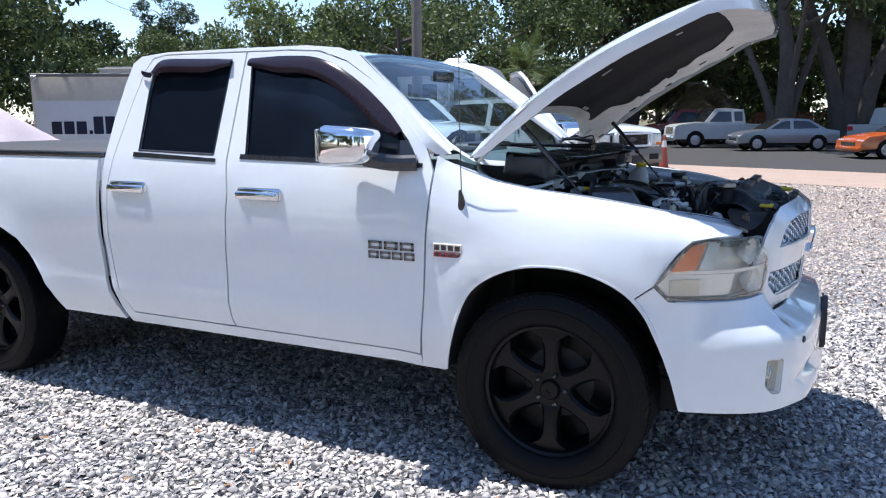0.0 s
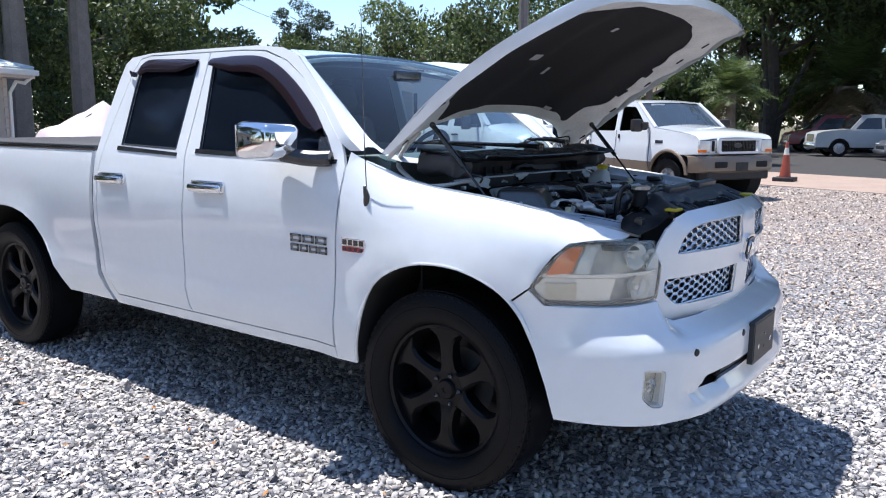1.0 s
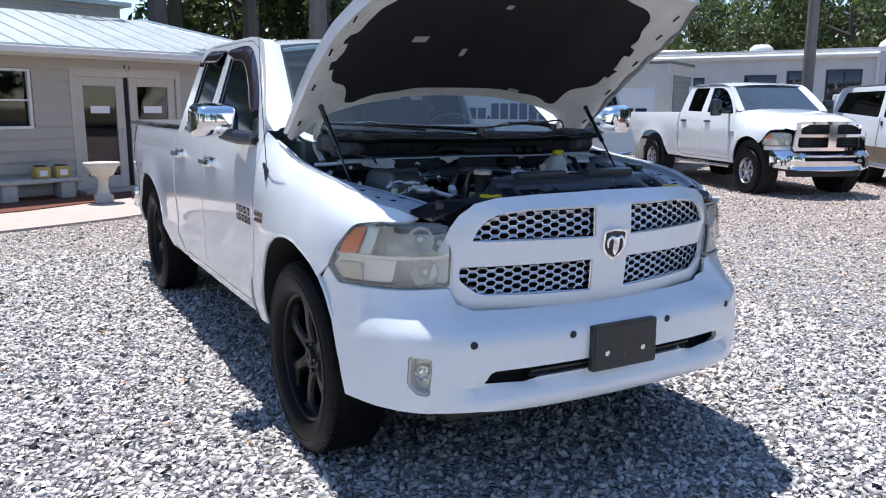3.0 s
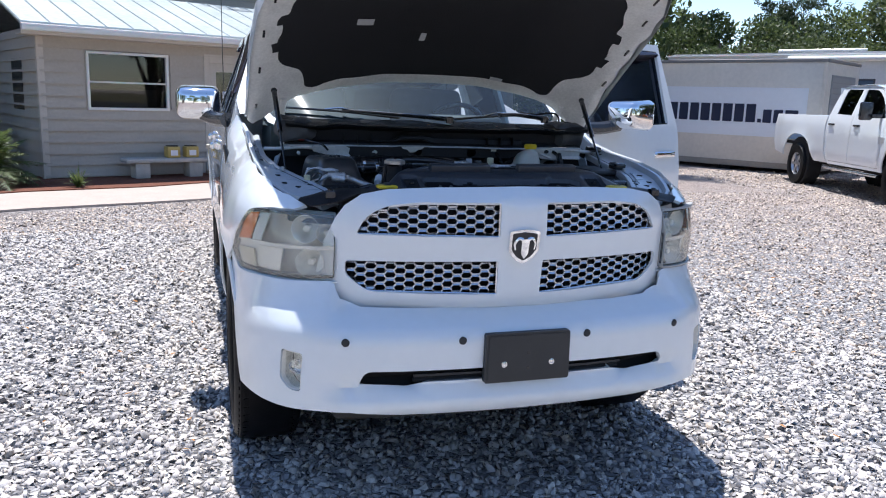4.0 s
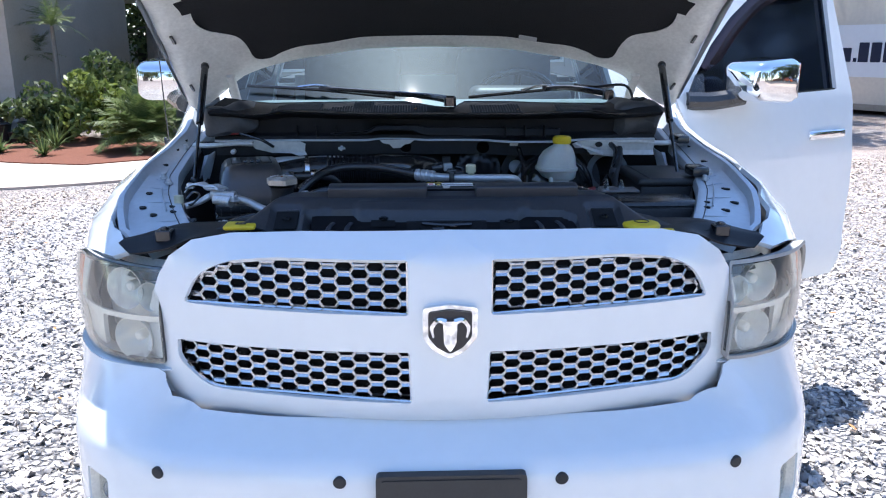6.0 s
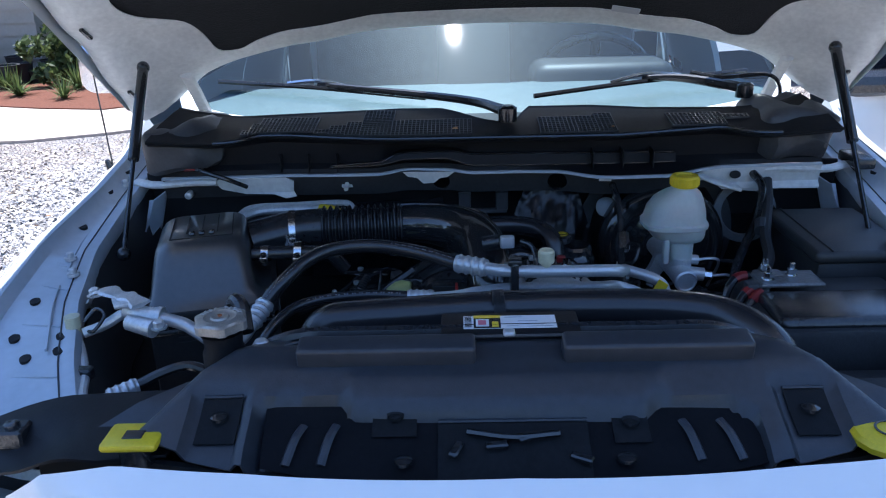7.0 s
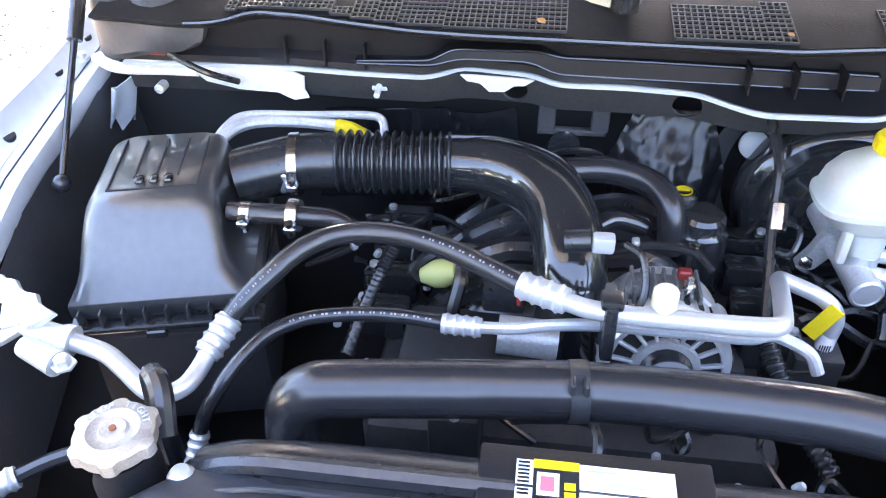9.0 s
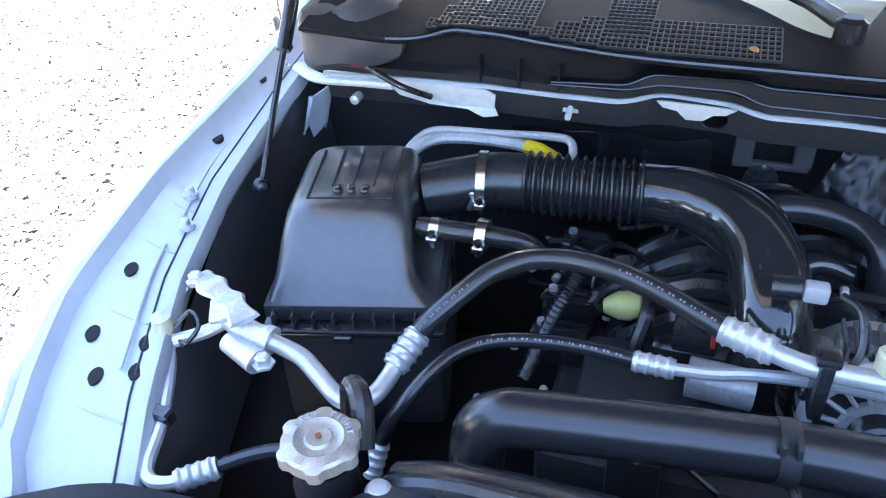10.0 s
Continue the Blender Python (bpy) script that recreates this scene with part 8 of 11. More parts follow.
def flat_grid(name, x0, x1, y0, y1, material):
    xs = [x0, x0 / 4, -30, -12, -4, 0, 4, 12, 30, x1 / 4, x1]
    ys = [y0, y0 / 4, -30, -12, -4, 0, 4, 12, 30, y1 / 4, y1]
    n = len(ys)
    vs = [(x, y, 0.0) for x in xs for y in ys]
    fs = [(i * n + j, (i + 1) * n + j, (i + 1) * n + j + 1, i * n + j + 1) for i in range(n - 1) for j in range(n - 1)]
    return raw(name, vs, fs, material, smooth=0)


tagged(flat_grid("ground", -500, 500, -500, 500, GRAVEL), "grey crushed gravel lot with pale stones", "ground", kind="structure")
slab("path", [(-6.9, -14), (-6.3, -6.0), (-6.42, -4.6), (-6.68, -3.92), (-7.13, -3.1), (-7.65, -1.7), (-8.05, -0.76), (-8.6, 0.1), (-9.6, 2.2), (-12.4, 1.5), (-11.0, 0.2), (-10.15, -0.65), (-9.35, -1.83), (-8.8, -3.4), (-8.1, -4.5), (-8.3, -5.4), (-8.9, -7.0), (-9.2, -14)], -0.05, 0.03, CONCRETE, "pale concrete footpath along the office", "path")
slab("mulch_bed", [(-8.6, -14), (-8.85, -7.0), (-8.28, -5.4), (-8.08, -4.5), (-8.78, -3.4), (-9.33, -1.83), (-10.13, -0.65), (-10.98, 0.2), (-12.2, 1.2), (-12.6, 1.0), (-10.45, -4.6), (-14.0, -9.0), (-14.0, -14)], -0.05, 0.045, MULCH, "red bark mulch bed beside the office", "flower bed")
slab("driveway", [(-30, 19.5), (-6.0, 17.6), (2.0, 15.0), (14, 12.5), (60, 6.0), (60, 14), (14, 18.5), (2.0, 20.0), (-6.0, 22.5), (-30, 25)], -0.05, 0.012, SAND, "pale sandy drive", "road")
slab("road", [(-30, 25.05), (-6.0, 22.55), (2.0, 20.05), (14, 18.55), (60, 14.05), (60, 48), (-30, 48)], -0.05, 0.010, ASPHALT, "dark shaded parking road", "road")
slab("verge", [(-200, 48.1), (200, 48.1), (200, 300), (-200, 300)], -0.05, 0.008, GRASS_EARTH, "rough grass beyond the road", "ground")
slab("yard", [(-14.1, -4.7), (-8.95, -14.1), (-8.95, -80), (-200, -80), (-200, 8.0), (-17.5, 8.0), (-15.2, 1.6)], -0.05, 0.006, GRASS_EARTH, "shaded earth and leaf litter", "ground")


# ---- loose stones near the truck ----
def stones(name, x0, x1, y0, y1, per_m2, smin, smax, material, seed, keep):
    """Crushed stone, thousands of small angular pieces in one mesh."""
    rs = np.random.RandomState(seed)
    n = int((x1 - x0) * (y1 - y0) * per_m2)
    c = np.stack([rs.uniform(x0, x1, n), rs.uniform(y0, y1, n)], 1)
    c = c[keep(c[:, 0], c[:, 1])]
    n = len(c)
    base = np.array([(-1, -1, -1), (1, -1, -1), (1, 1, -1), (-1, 1, -1), (-0.7, -0.7, 1), (0.7, -0.7, 1), (0.7, 0.7, 1), (-0.7, 0.7, 1)], float)
    v = base[None] + rs.normal(0, 0.24, (n, 8, 3))
    size = np.exp(rs.uniform(np.log(smin), np.log(smax), n))
    v *= size[:, None, None] * np.stack([rs.uniform(0.6, 1.15, n), rs.uniform(0.45, 0.85, n), rs.uniform(0.20, 0.42, n)], 1)[:, None, :]
    q = rs.normal(0, 1, (n, 4)) * np.array([1.0, 0.42, 0.42, 1.0])
    q /= np.linalg.norm(q, axis=1, keepdims=True)
    w, x, y, z = q.T
    R = np.stack([1 - 2 * (y * y + z * z), 2 * (x * y - z * w), 2 * (x * z + y * w), 2 * (x * y + z * w), 1 - 2 * (x * x + z * z), 2 * (y * z - x * w), 2 * (x * z - y * w), 2 * (y * z + x * w), 1 - 2 * (x * x + y * y)], 1).reshape(n, 3, 3)
    v = np.einsum("nij,nkj->nki", R, v)
    v[:, :, 0] += c[:, 0:1]
    v[:, :, 1] += c[:, 1:2]
    v[:, :, 2] += (size * rs.uniform(0.05, 0.55, n))[:, None]
    quads = np.array([(4, 5, 6, 7), (0, 1, 5, 4), (1, 2, 6, 5), (2, 3, 7, 6), (3, 0, 4, 7)])
    f = (quads[None] + (np.arange(n) * 8)[:, None, None]).reshape(-1, 4)
    me = bpy.data.meshes.new(name)
    me.vertices.add(n * 8)
    me.vertices.foreach_set("co", v.reshape(-1))
    me.loops.add(len(f) * 4)
    me.loops.foreach_set("vertex_index", f.reshape(-1))
    me.polygons.add(len(f))
    me.polygons.foreach_set("loop_start", np.arange(len(f)) * 4)
    me.update(calc_edges=True)
    ob = new(name, me)
    me.materials.append(material)
    return tagged(ob, "loose crushed grey and white gravel stones", "gravel", kind="stuff")


def stone_piece_mat(name, warm=(1.0, 1.0, 1.0)):
    m = bpy.data.materials.new(name)
    m.use_nodes = True
    n, l = m.node_tree.nodes, m.node_tree.links
    b = n["Principled BSDF"]
    b.inputs["Roughness"].default_value = 0.8
    g = n.new("ShaderNodeNewGeometry")
    r = n.new("ShaderNodeValToRGB")
    els = r.color_ramp.elements
    els[0].color, els[1].color = (0.18, 0.172, 0.175, 1), (0.86, 0.81, 0.75, 1)
    for p, c in ((0.14, (0.36, 0.34, 0.335, 1)), (0.35, (0.53, 0.495, 0.475, 1)), (0.62, (0.63, 0.585, 0.555, 1)), (0.86, (0.74, 0.69, 0.64, 1)), (0.93, (0.50, 0.42, 0.35, 1))):
        e = els.new(p)
        e.color = c
    for e in els:
        e.color = (*[min(1.0, q * k) for q, k in zip(e.color, warm)], 1)
    l.new(g.outputs["Random Per Island"], r.inputs[0])
    t = n.new("ShaderNodeTexNoise")
    t.inputs["Scale"].default_value, t.inputs["Detail"].default_value = 90, 4
    co = n.new("ShaderNodeTexCoord")
    l.new(co.outputs["Object"], t.inputs["Vector"])
    mx = n.new("ShaderNodeMix")
    mx.data_type, mx.blend_type = "RGBA", "MULTIPLY"
    rr = n.new("ShaderNodeValToRGB")
    rr.color_ramp.elements[0].position, rr.color_ramp.elements[0].color = 0.3, (0.82, 0.82, 0.82, 1)
    rr.color_ramp.elements[1].position = 0.65
    l.new(t.outputs[0], rr.inputs[0])
    mx.inputs[0].default_value = 1.0
    l.new(r.outputs[0], mx.inputs[6])
    l.new(rr.outputs[0], mx.inputs[7])
    l.new(mx.outputs[2], b.inputs["Base Color"])
    bp = n.new("ShaderNodeBump")
    bp.inputs["Strength"].default_value, bp.inputs["Distance"].default_value = 0.3, 0.004
    l.new(t.outputs[0], bp.inputs["Height"])
    l.new(bp.outputs[0], b.inputs["Normal"])
    return m


STONE = stone_piece_mat("crushed_stone")
STONE_WARM = stone_piece_mat("warm_crushed_stone", (1.08, 0.97, 0.86))
stones("gravel", -5.5, 3.2, -3.6, 3.0, 1250, 0.009, 0.021, STONE, 1, lambda x, y: (x < 2.9) | (y > -2))
stones("gravel", -8.5, 7.0, -6.0, 9.0, 330, 0.009, 0.020, STONE_WARM, 2, lambda x, y: ~((x > -5.3) & (x < 3.0) & (y > -3.4) & (y < 2.8)) & ~((x < -6.0) & (y < 0.3) & (x < -6.0 - 0.55 * (y + 4.5))))
stones("gravel", -14.0, 6.0, 9.0, 17.0, 120, 0.012, 0.026, STONE_WARM, 3, lambda x, y: (x > -11.0 - (17 - y) * 0.3) & (y < 16.2 - 0.25 * x - 0.6))
rng = random.Random(11)
LEAVES_AT = [(-1.106, -1.252), (-0.87, -1.703), (-1.74, -1.15), (0.57, 1.536)]
for k in range(95):
    LEAVES_AT.append((rng.uniform(-5.5, 2.5), rng.choice((rng.uniform(-3.4, -1.05), rng.uniform(1.1, 8.0)))))
for k, (x, y) in enumerate(LEAVES_AT):
    dry_leaf(x, y, 0.022, rng.uniform(0, 6.3), rng.uniform(0.014, 0.026), rng.uniform(-0.4, 0.4))

# ---- the office: lap siding, metal roof, two glazed doors, two windows ----
SIDING = mat("beige_siding", (0.42, 0.385, 0.33), 0.7, vary=0.10, scale=2.5, bump=0.08, bump_scale=40)
TRIM = mat("cream_trim", (0.50, 0.46, 0.40), 0.6, vary=0.08, scale=4)
METAL_ROOF = mat("galvalume_roof", (0.62, 0.66, 0.68), 0.35, 0.55, vary=0.15, scale=1.2, tint=(0.42, 0.50, 0.52))
GLASS_DARK = glass("window_glass", (0.05, 0.05, 0.05), (0.35, 0.36, 0.36), 1.3)
STONE_GREY = mat("cast_stone", (0.50, 0.48, 0.44), 0.85, vary=0.2, scale=12, bump=0.25, bump_scale=70)
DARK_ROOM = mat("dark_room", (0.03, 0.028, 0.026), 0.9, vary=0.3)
BC, BU = Vector((-10.42, -3.43, 0)), Vector((-0.37, 0.93, 0)).normalized()
BN = Vector((BU.y, -BU.x, 0))
BW = Matrix(((BU.x, BN.x, 0, BC.x), (BU.y, BN.y, 0, BC.y), (0, 0, 1, 0), (0, 0, 0, 1)))


def office():
    """In its own axes: a along the front wall, b outwards, z up."""
    o = thing("office_building", "beige lap-sided office with a pale metal roof", "building", at=BW)
    L, D, H = 7.45, 5.2, 2.42
    openings = [(0.72, 1.99, 1.17, 2.05), (2.74, 4.62, 0.05, 2.05), (5.35, 6.62, 1.28, 2.08)]
    part("wall", box((0.0, -D, 0.0), (0.02, -0.10, H)), SIDING, o)
    part("wall", box((L - 0.02, -D, 0.0), (L, -0.10, H)), SIDING, o)
    part("wall", box((0.0, -D, 0.0), (L, -D + 0.1, H)), SIDING, o)
    # near-black wall and floor: the unlit room's darkness put into the colour
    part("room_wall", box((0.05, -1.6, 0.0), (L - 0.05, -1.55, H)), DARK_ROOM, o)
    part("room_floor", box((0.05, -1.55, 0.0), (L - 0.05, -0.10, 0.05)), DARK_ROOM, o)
    # front wall between the openings
    xs = [0.0] + [v for a in openings for v in a[:2]] + [L]
    front = None
    for i in range(0, len(xs), 2):
        q = part("wall", box((xs[i], -0.10, 0.0), (xs[i + 1], 0.0, H)), SIDING, o)
        front = front or q
    for a0, a1, z0, z1 in openings:
        part("wall", box((a0, -0.10, z1), (a1, 0.0, H)), SIDING, o)
        if z0 > 0.1:
            part("wall", box((a0, -0.10, 0.0), (a1, 0.0, z0)), SIDING, o)
    # lap boards
    h = 0.185
    z = 0.06
    while z < H - 0.02:
        zt = min(z + h, H)
        cuts = [0.0]
        for a0, a1, z0, z1 in openings:
            if z + h * 0.5 > z0 - 0.06 and z + h * 0.5 < z1 + 0.06:
                cuts += [a0 - 0.06, a1 + 0.06]
        cuts.append(L)
        for i in range(0, len(cuts), 2):
            bm = prism([(0.0, z), (0.036, z), (0.006, zt), (0.0, zt)], cuts[i + 1] - cuts[i], lambda b, zz, c, a=cuts[i]: (a + c, b, zz))
            part("plank", bm, SIDING, o, smooth=0)
        bm = prism([(0.0, z), (0.036, z), (0.006, zt), (0.0, zt)], D, lambda b, zz, c: (-b, -c, zz))
        part("plank", bm, SIDING, o, smooth=0)
        z += h
    part("corner_board", box((-0.03, -0.08, 0.0), (0.07, 0.03, H)), TRIM, o)
    part("corner_board", box((L - 0.07, -0.08, 0.0), (L + 0.03, 0.03, H)), TRIM, o)
    # windows
    for a0, a1, z0, z1 in (openings[0], openings[2]):
        wd = part("window", box((a0, -0.06, z0), (a1, -0.052, z1)), GLASS_DARK, o, "dark sash window in a white frame")
        mid = z0 + (z1 - z0) * 0.48
        for lo, hi in (((a0 - 0.03, -0.03, z0 - 0.03), (a0 + 0.012, 0.04, z1 + 0.03)), ((a1 - 0.012, -0.03, z0 - 0.03), (a1 + 0.03, 0.04, z1 + 0.03)), ((a0, -0.03, z1 - 0.012), (a1, 0.04, z1 + 0.03)), ((a0, -0.03, z0 - 0.03), (a1, 0.04, z0 + 0.014)), ((a0, -0.045, mid - 0.014), (a1, -0.005, mid + 0.014))):
            part("window_frame", box(lo, hi, 0.004, 1), MILKY, wd)
        part("curtain", box((a0 + 0.05, -0.40, z0), (a1 - 0.05, -0.38, z0 + 0.32)), mat("pale_things", (0.35, 0.33, 0.30), 0.8, vary=0.4, scale=6), wd)
    # glazed doors in their frame
    a0, a1, z0, z1 = openings[1]
    fr = part("door_frame", box((a0, -0.08, z1 - 0.06), (a1, 0.035, z1 + 0.09), 0.005, 1), TRIM, o)
    for a in (a0 - 0.09, a1):
        part("jamb", box((a, -0.08, 0.0), (a + 0.09, 0.035, z1 + 0.09), 0.005, 1), TRIM, fr)
    part("gap", box((3.60, -0.07, 0.05), (3.74, -0.05, z1 - 0.06)), CAVITY, fr)
    for b0, b1 in ((a0, 3.62), (3.72, a1)):
        d = part("glass_door", box((b0 + 0.14, -0.045, 0.30), (b1 - 0.14, -0.038, z1 - 0.20)), GLASS_DARK, o, "cream door with a tall glass pane")
        for lo, hi in (((b0, -0.06, 0.06), (b0 + 0.15, -0.015, z1 - 0.06)), ((b1 - 0.15, -0.06, 0.06), (b1, -0.015, z1 - 0.06)), ((b0 + 0.15, -0.06, 0.06), (b1 - 0.15, -0.015, 0.31)), ((b0 + 0.15, -0.06, z1 - 0.21), (b1 - 0.15, -0.015, z1 - 0.06))):
            part("stile", box(lo, hi, 0.006, 1), TRIM, d)
        part("door_sticker", box((b0 + 0.27, -0.036, 1.38), (b1 - 0.27, -0.034, 1.50)), WHITE_LABEL, d, "white bars of a door sticker")
        part("handle", tube([(b1 - 0.07, -0.01, 0.95), (b1 - 0.07, 0.03, 0.97), (b1 - 0.07, 0.03, 1.08), (b1 - 0.07, -0.01, 1.10)], 0.01, 6, 2), ALU, d)
    part("step", box((a0 - 0.1, 0.0, 0.0), (a1 + 0.1, 0.35, 0.10), 0.01, 1), CONCRETE, o)
    part("horseshoe", tube([(3.64, 0.02, 2.20), (3.635, 0.025, 2.14), (3.68, 0.025, 2.10), (3.725, 0.025, 2.14), (3.72, 0.02, 2.20)], 0.012, 6, 4), mat("rusty_iron", (0.08, 0.045, 0.03), 0.8, vary=0.3), o, "rusty horseshoe over the door")
    # roof: one slope to the front, a hip at the far end
    e, zr, zd = 0.38, 3.22, 2.36
    A = [(-0.30, e, zd + 0.04), (L + 0.32, e, zd + 0.04), (L - 1.9, -2.6, zr), (-0.30, -2.6, zr)]
    Bk = [(-0.30, -D - 0.4, zd), (-0.30, -2.6, zr), (L - 1.9, -2.6, zr), (L + 0.32, -D - 0.4, zd)]
    Cr = [(L + 0.32, e, zd + 0.04), (L + 0.32, -D - 0.4, zd), (L - 1.9, -2.6, zr)]
    roof = None
    for pts in (A, Bk, Cr):
        bm = bmesh.new()
        lo = [bm.verts.new(p) for p in pts]
        hi = [bm.verts.new((p[0], p[1], p[2] + 0.05)) for p in pts]
        bm.faces.new(lo[::-1])
        bm.faces.new(hi)
        for i in range(len(pts)):
            bm.faces.new((lo[i], lo[(i + 1) % len(pts)], hi[(i + 1) % len(pts)], hi[i]))
        r = part("roof", bm, METAL_ROOF, o, "pale standing-seam metal roof", 0)
        roof = roof or r
    k = 0
    a = -0.30
    while a < L + 0.3:
        top = 1.0 if a < L - 1.9 else max(0.0, (L + 0.32 - a) / 2.22)
        p0 = Vector((a, e, zd + 0.09))
        p1 = p0.lerp(Vector((a, -2.6, zr + 0.05)), top)
        part("seam", tube([p0, p1], 0.018, 4, 1), METAL_ROOF, roof)
        a += 0.41
    part("hip_cap", tube([(L + 0.32, e, zd + 0.09), (L - 1.9, -2.6, zr + 0.06)], 0.035, 6, 1), METAL_ROOF, roof)
    part("fascia", box((-0.30, e - 0.02, zd - 0.10), (L + 0.32, e + 0.015, zd + 0.06), 0.004, 1), TRIM, o)
    part("soffit", box((-0.30, 0.0, zd - 0.10), (L + 0.32, e, zd - 0.07)), TRIM, o)
    part("gutter", box((-0.30, e + 0.01, zd - 0.05), (L + 0.34, e + 0.10, zd + 0.05), 0.015, 2), MILKY, o)
    part("downpipe", tube([(L + 0.25, e + 0.05, zd - 0.02), (L + 0.18, e - 0.1, zd - 0.18), (L + 0.04, 0.07, zd - 0.35), (L + 0.04, 0.07, 0.1)], 0.035, 8, 2), MILKY, o)
    part("side_window", box((-0.03, -1.9, 1.1), (-0.024, -1.1, 1.95)), GLASS_DARK, o)
    # rear block with an upper wall of the same boards
    part("upper_block", box((1.6, -7.5, 0.0), (6.2, -4.6, 3.75)), SIDING, o, "taller beige block behind")
    zz = 2.9
    while zz < 3.7:
        part("plank", prism([(0.0, zz), (0.03, zz), (0.012, zz + 0.18), (0.0, zz + 0.18)], 4.6, lambda b, q, c: (1.6 + c, -4.6 + b, q)), SIDING, o, smooth=0)
        zz += 0.185
    part("upper_roof", box((1.4, -7.7, 3.75), (6.4, -4.4, 3.85)), METAL_ROOF, o)
    return o


office()


def bench():
    t = thing("stone_bench", "low grey cast-stone bench against the office wall", "bench", at=BW)
    part("seat", box((1.10, 0.18, 0.30), (2.50, 0.56, 0.37), 0.02, 2), STONE_GREY, t)
    for a in (1.25, 2.15):
        part("leg", box((a, 0.22, 0.04), (a + 0.24, 0.52, 0.30), 0.02, 2), STONE_GREY, t)


bench()
for a in (1.80, 2.12):
    t = thing("flower_pot", "small square yellow pot on the stone bench", "flower pot", "pots on the bench", at=BW)
    part("pot", box((a, 0.28, 0.372), (a + 0.22, 0.48, 0.56), 0.02, 2), mat("yellow_pot", (0.50, 0.36, 0.10), 0.5, vary=0.2), t)
    part("soil", box((a + 0.03, 0.31, 0.555), (a + 0.19, 0.45, 0.575)), DARK_ROOM, t)
    part("tag", box((a + 0.05, 0.481, 0.41), (a + 0.17, 0.484, 0.50)), WHITE_LABEL, t)
urn = thing("garden_urn", "cream stone urn on a foot beside the door", "planter")
part("bowl", lathe([(0.0, 0.42), (0.16, 0.42), (0.21, 0.52), (0.24, 0.56), (0.27, 0.57), (0.27, 0.62), (0.24, 0.62), (0.20, 0.60), (0.12, 0.45), (0.08, 0.36), (0.07, 0.25), (0.10, 0.12), (0.0, 0.12)][::-1], Matrix.Translation((-9.95, -0.70, 0.03)), 24), mat("cream_stone", (0.60, 0.56, 0.48), 0.8, vary=0.15, scale=8, bump=0.2, bump_scale=60), urn)
part("foot", box((-10.08, -0.83, 0.03), (-9.82, -0.57, 0.16), 0.02, 2), STONE_GREY, urn)


# ---- shipping container with its sign ----
def container():
    ang = math.atan2(0.499, 0.867)
    m = Matrix.Translation((-16.85, 9.30, 0)) @ Matrix.Rotation(ang, 4, "Z")
    CT = mat("tan_container", (0.74, 0.67, 0.57), 0.55, vary=0.12, scale=1.2)
    t = thing("storage_container", "tan storage container with a white lettered sign band", "container", at=m)
    L, W, H = 6.35, 2.4, 2.62
    part("body", box((0, 0, 0.12), (L, W, H), 0.02, 2), CT, t)
    part("base_rail", box((-0.01, -0.02, 0.10), (L + 0.01, W + 0.02, 0.24), 0.01, 1), mat("dull_beige_rail", (0.36, 0.31, 0.25), 0.6, vary=0.2), t)
    part("top_rail", box((-0.02, -0.03, H - 0.05), (L + 0.02, W + 0.03, H + 0.03), 0.01, 1), mat("grey_rail", (0.22, 0.21, 0.20), 0.6, vary=0.2), t)
    for a in (0.5, 2.2, 4.0, 5.7):
        part("foot", box((a, 0.1, 0.0), (a + 0.3, W - 0.1, 0.12)), CAVITY, t)
    for a in (0.0, L - 0.06):
        part("post", box((a, -0.025, 0.12), (a + 0.06, 0.02, H), 0.006, 1), CT, t)
    part("sign_band", box((0.06, -0.014, 0.84), (L - 0.35, -0.002, 1.99), 0.002, 1), mat("white_sign", (0.80, 0.81, 0.83), 0.5, vary=0.04), t, "white sign band with dark navy letter blocks")
    # the firm's name as plain navy blocks, a bar for each letter
    NAVY = mat("navy_letter", (0.015, 0.02, 0.05), 0.5)
    x = 0.42
    widths = [0.30, 0.30, 0.30, 0.09] + [0.285] * 12 + [0.10] + [0.24, 0.26, 0.36]
    total = sum(widths) + 0.045 * (len(widths) - 1)
    k = (L - 0.42 - 0.50) / total
    for i, wd in enumerate(widths):
        tall = 0.43 if 4 <= i <= 15 else (0.09 if wd <= 0.1 else 0.31)
        w = wd * k
        if wd <= 0.1:
            part("letter_block", box((x, -0.020, 1.17), (x + w, -0.013, 1.17 + tall)), NAVY, t, smooth=0)
        else:
            part("letter_block", box((x, -0.020, 1.17), (x + w * 0.93, -0.013, 1.17 + tall), 0.012, 1), NAVY, t, smooth=0)
        x += w + 0.045 * k
    # the end with a roll-up door
    part("roll_door", box((L + 0.002, 0.35, 0.25), (L + 0.02, 2.05, 2.30)), mat("grey_shutter", (0.33, 0.33, 0.33), 0.5, 0.3, vary=0.15), t)
    for i in range(16):
        part("slat", box((L + 0.018, 0.36, 0.27 + 0.125 * i), (L + 0.032, 2.04, 0.27 + 0.125 * i + 0.10), 0.004, 1), mat("shutter_slat", (0.36, 0.36, 0.36), 0.5, 0.3) if i == 0 else bpy.data.materials["shutter_slat"], t)
    part("lock_lug", box((0.02, -0.06, H - 0.12), (0.14, -0.02, H - 0.02), 0.01, 1), ALU, t)
    return t


container()

# ---- wheels and shells for the parked vehicles ----
# blue diffuse share: the sky's reflection put into the screen colour
SCREEN = glass("sky_tinted_screen", (0.16, 0.22, 0.29), (0.10, 0.12, 0.14), 1.8, 0.3)
VIEW_GLASS = glass("vehicle_glass", (0.02, 0.025, 0.03), (0.06, 0.07, 0.075), 1.0)


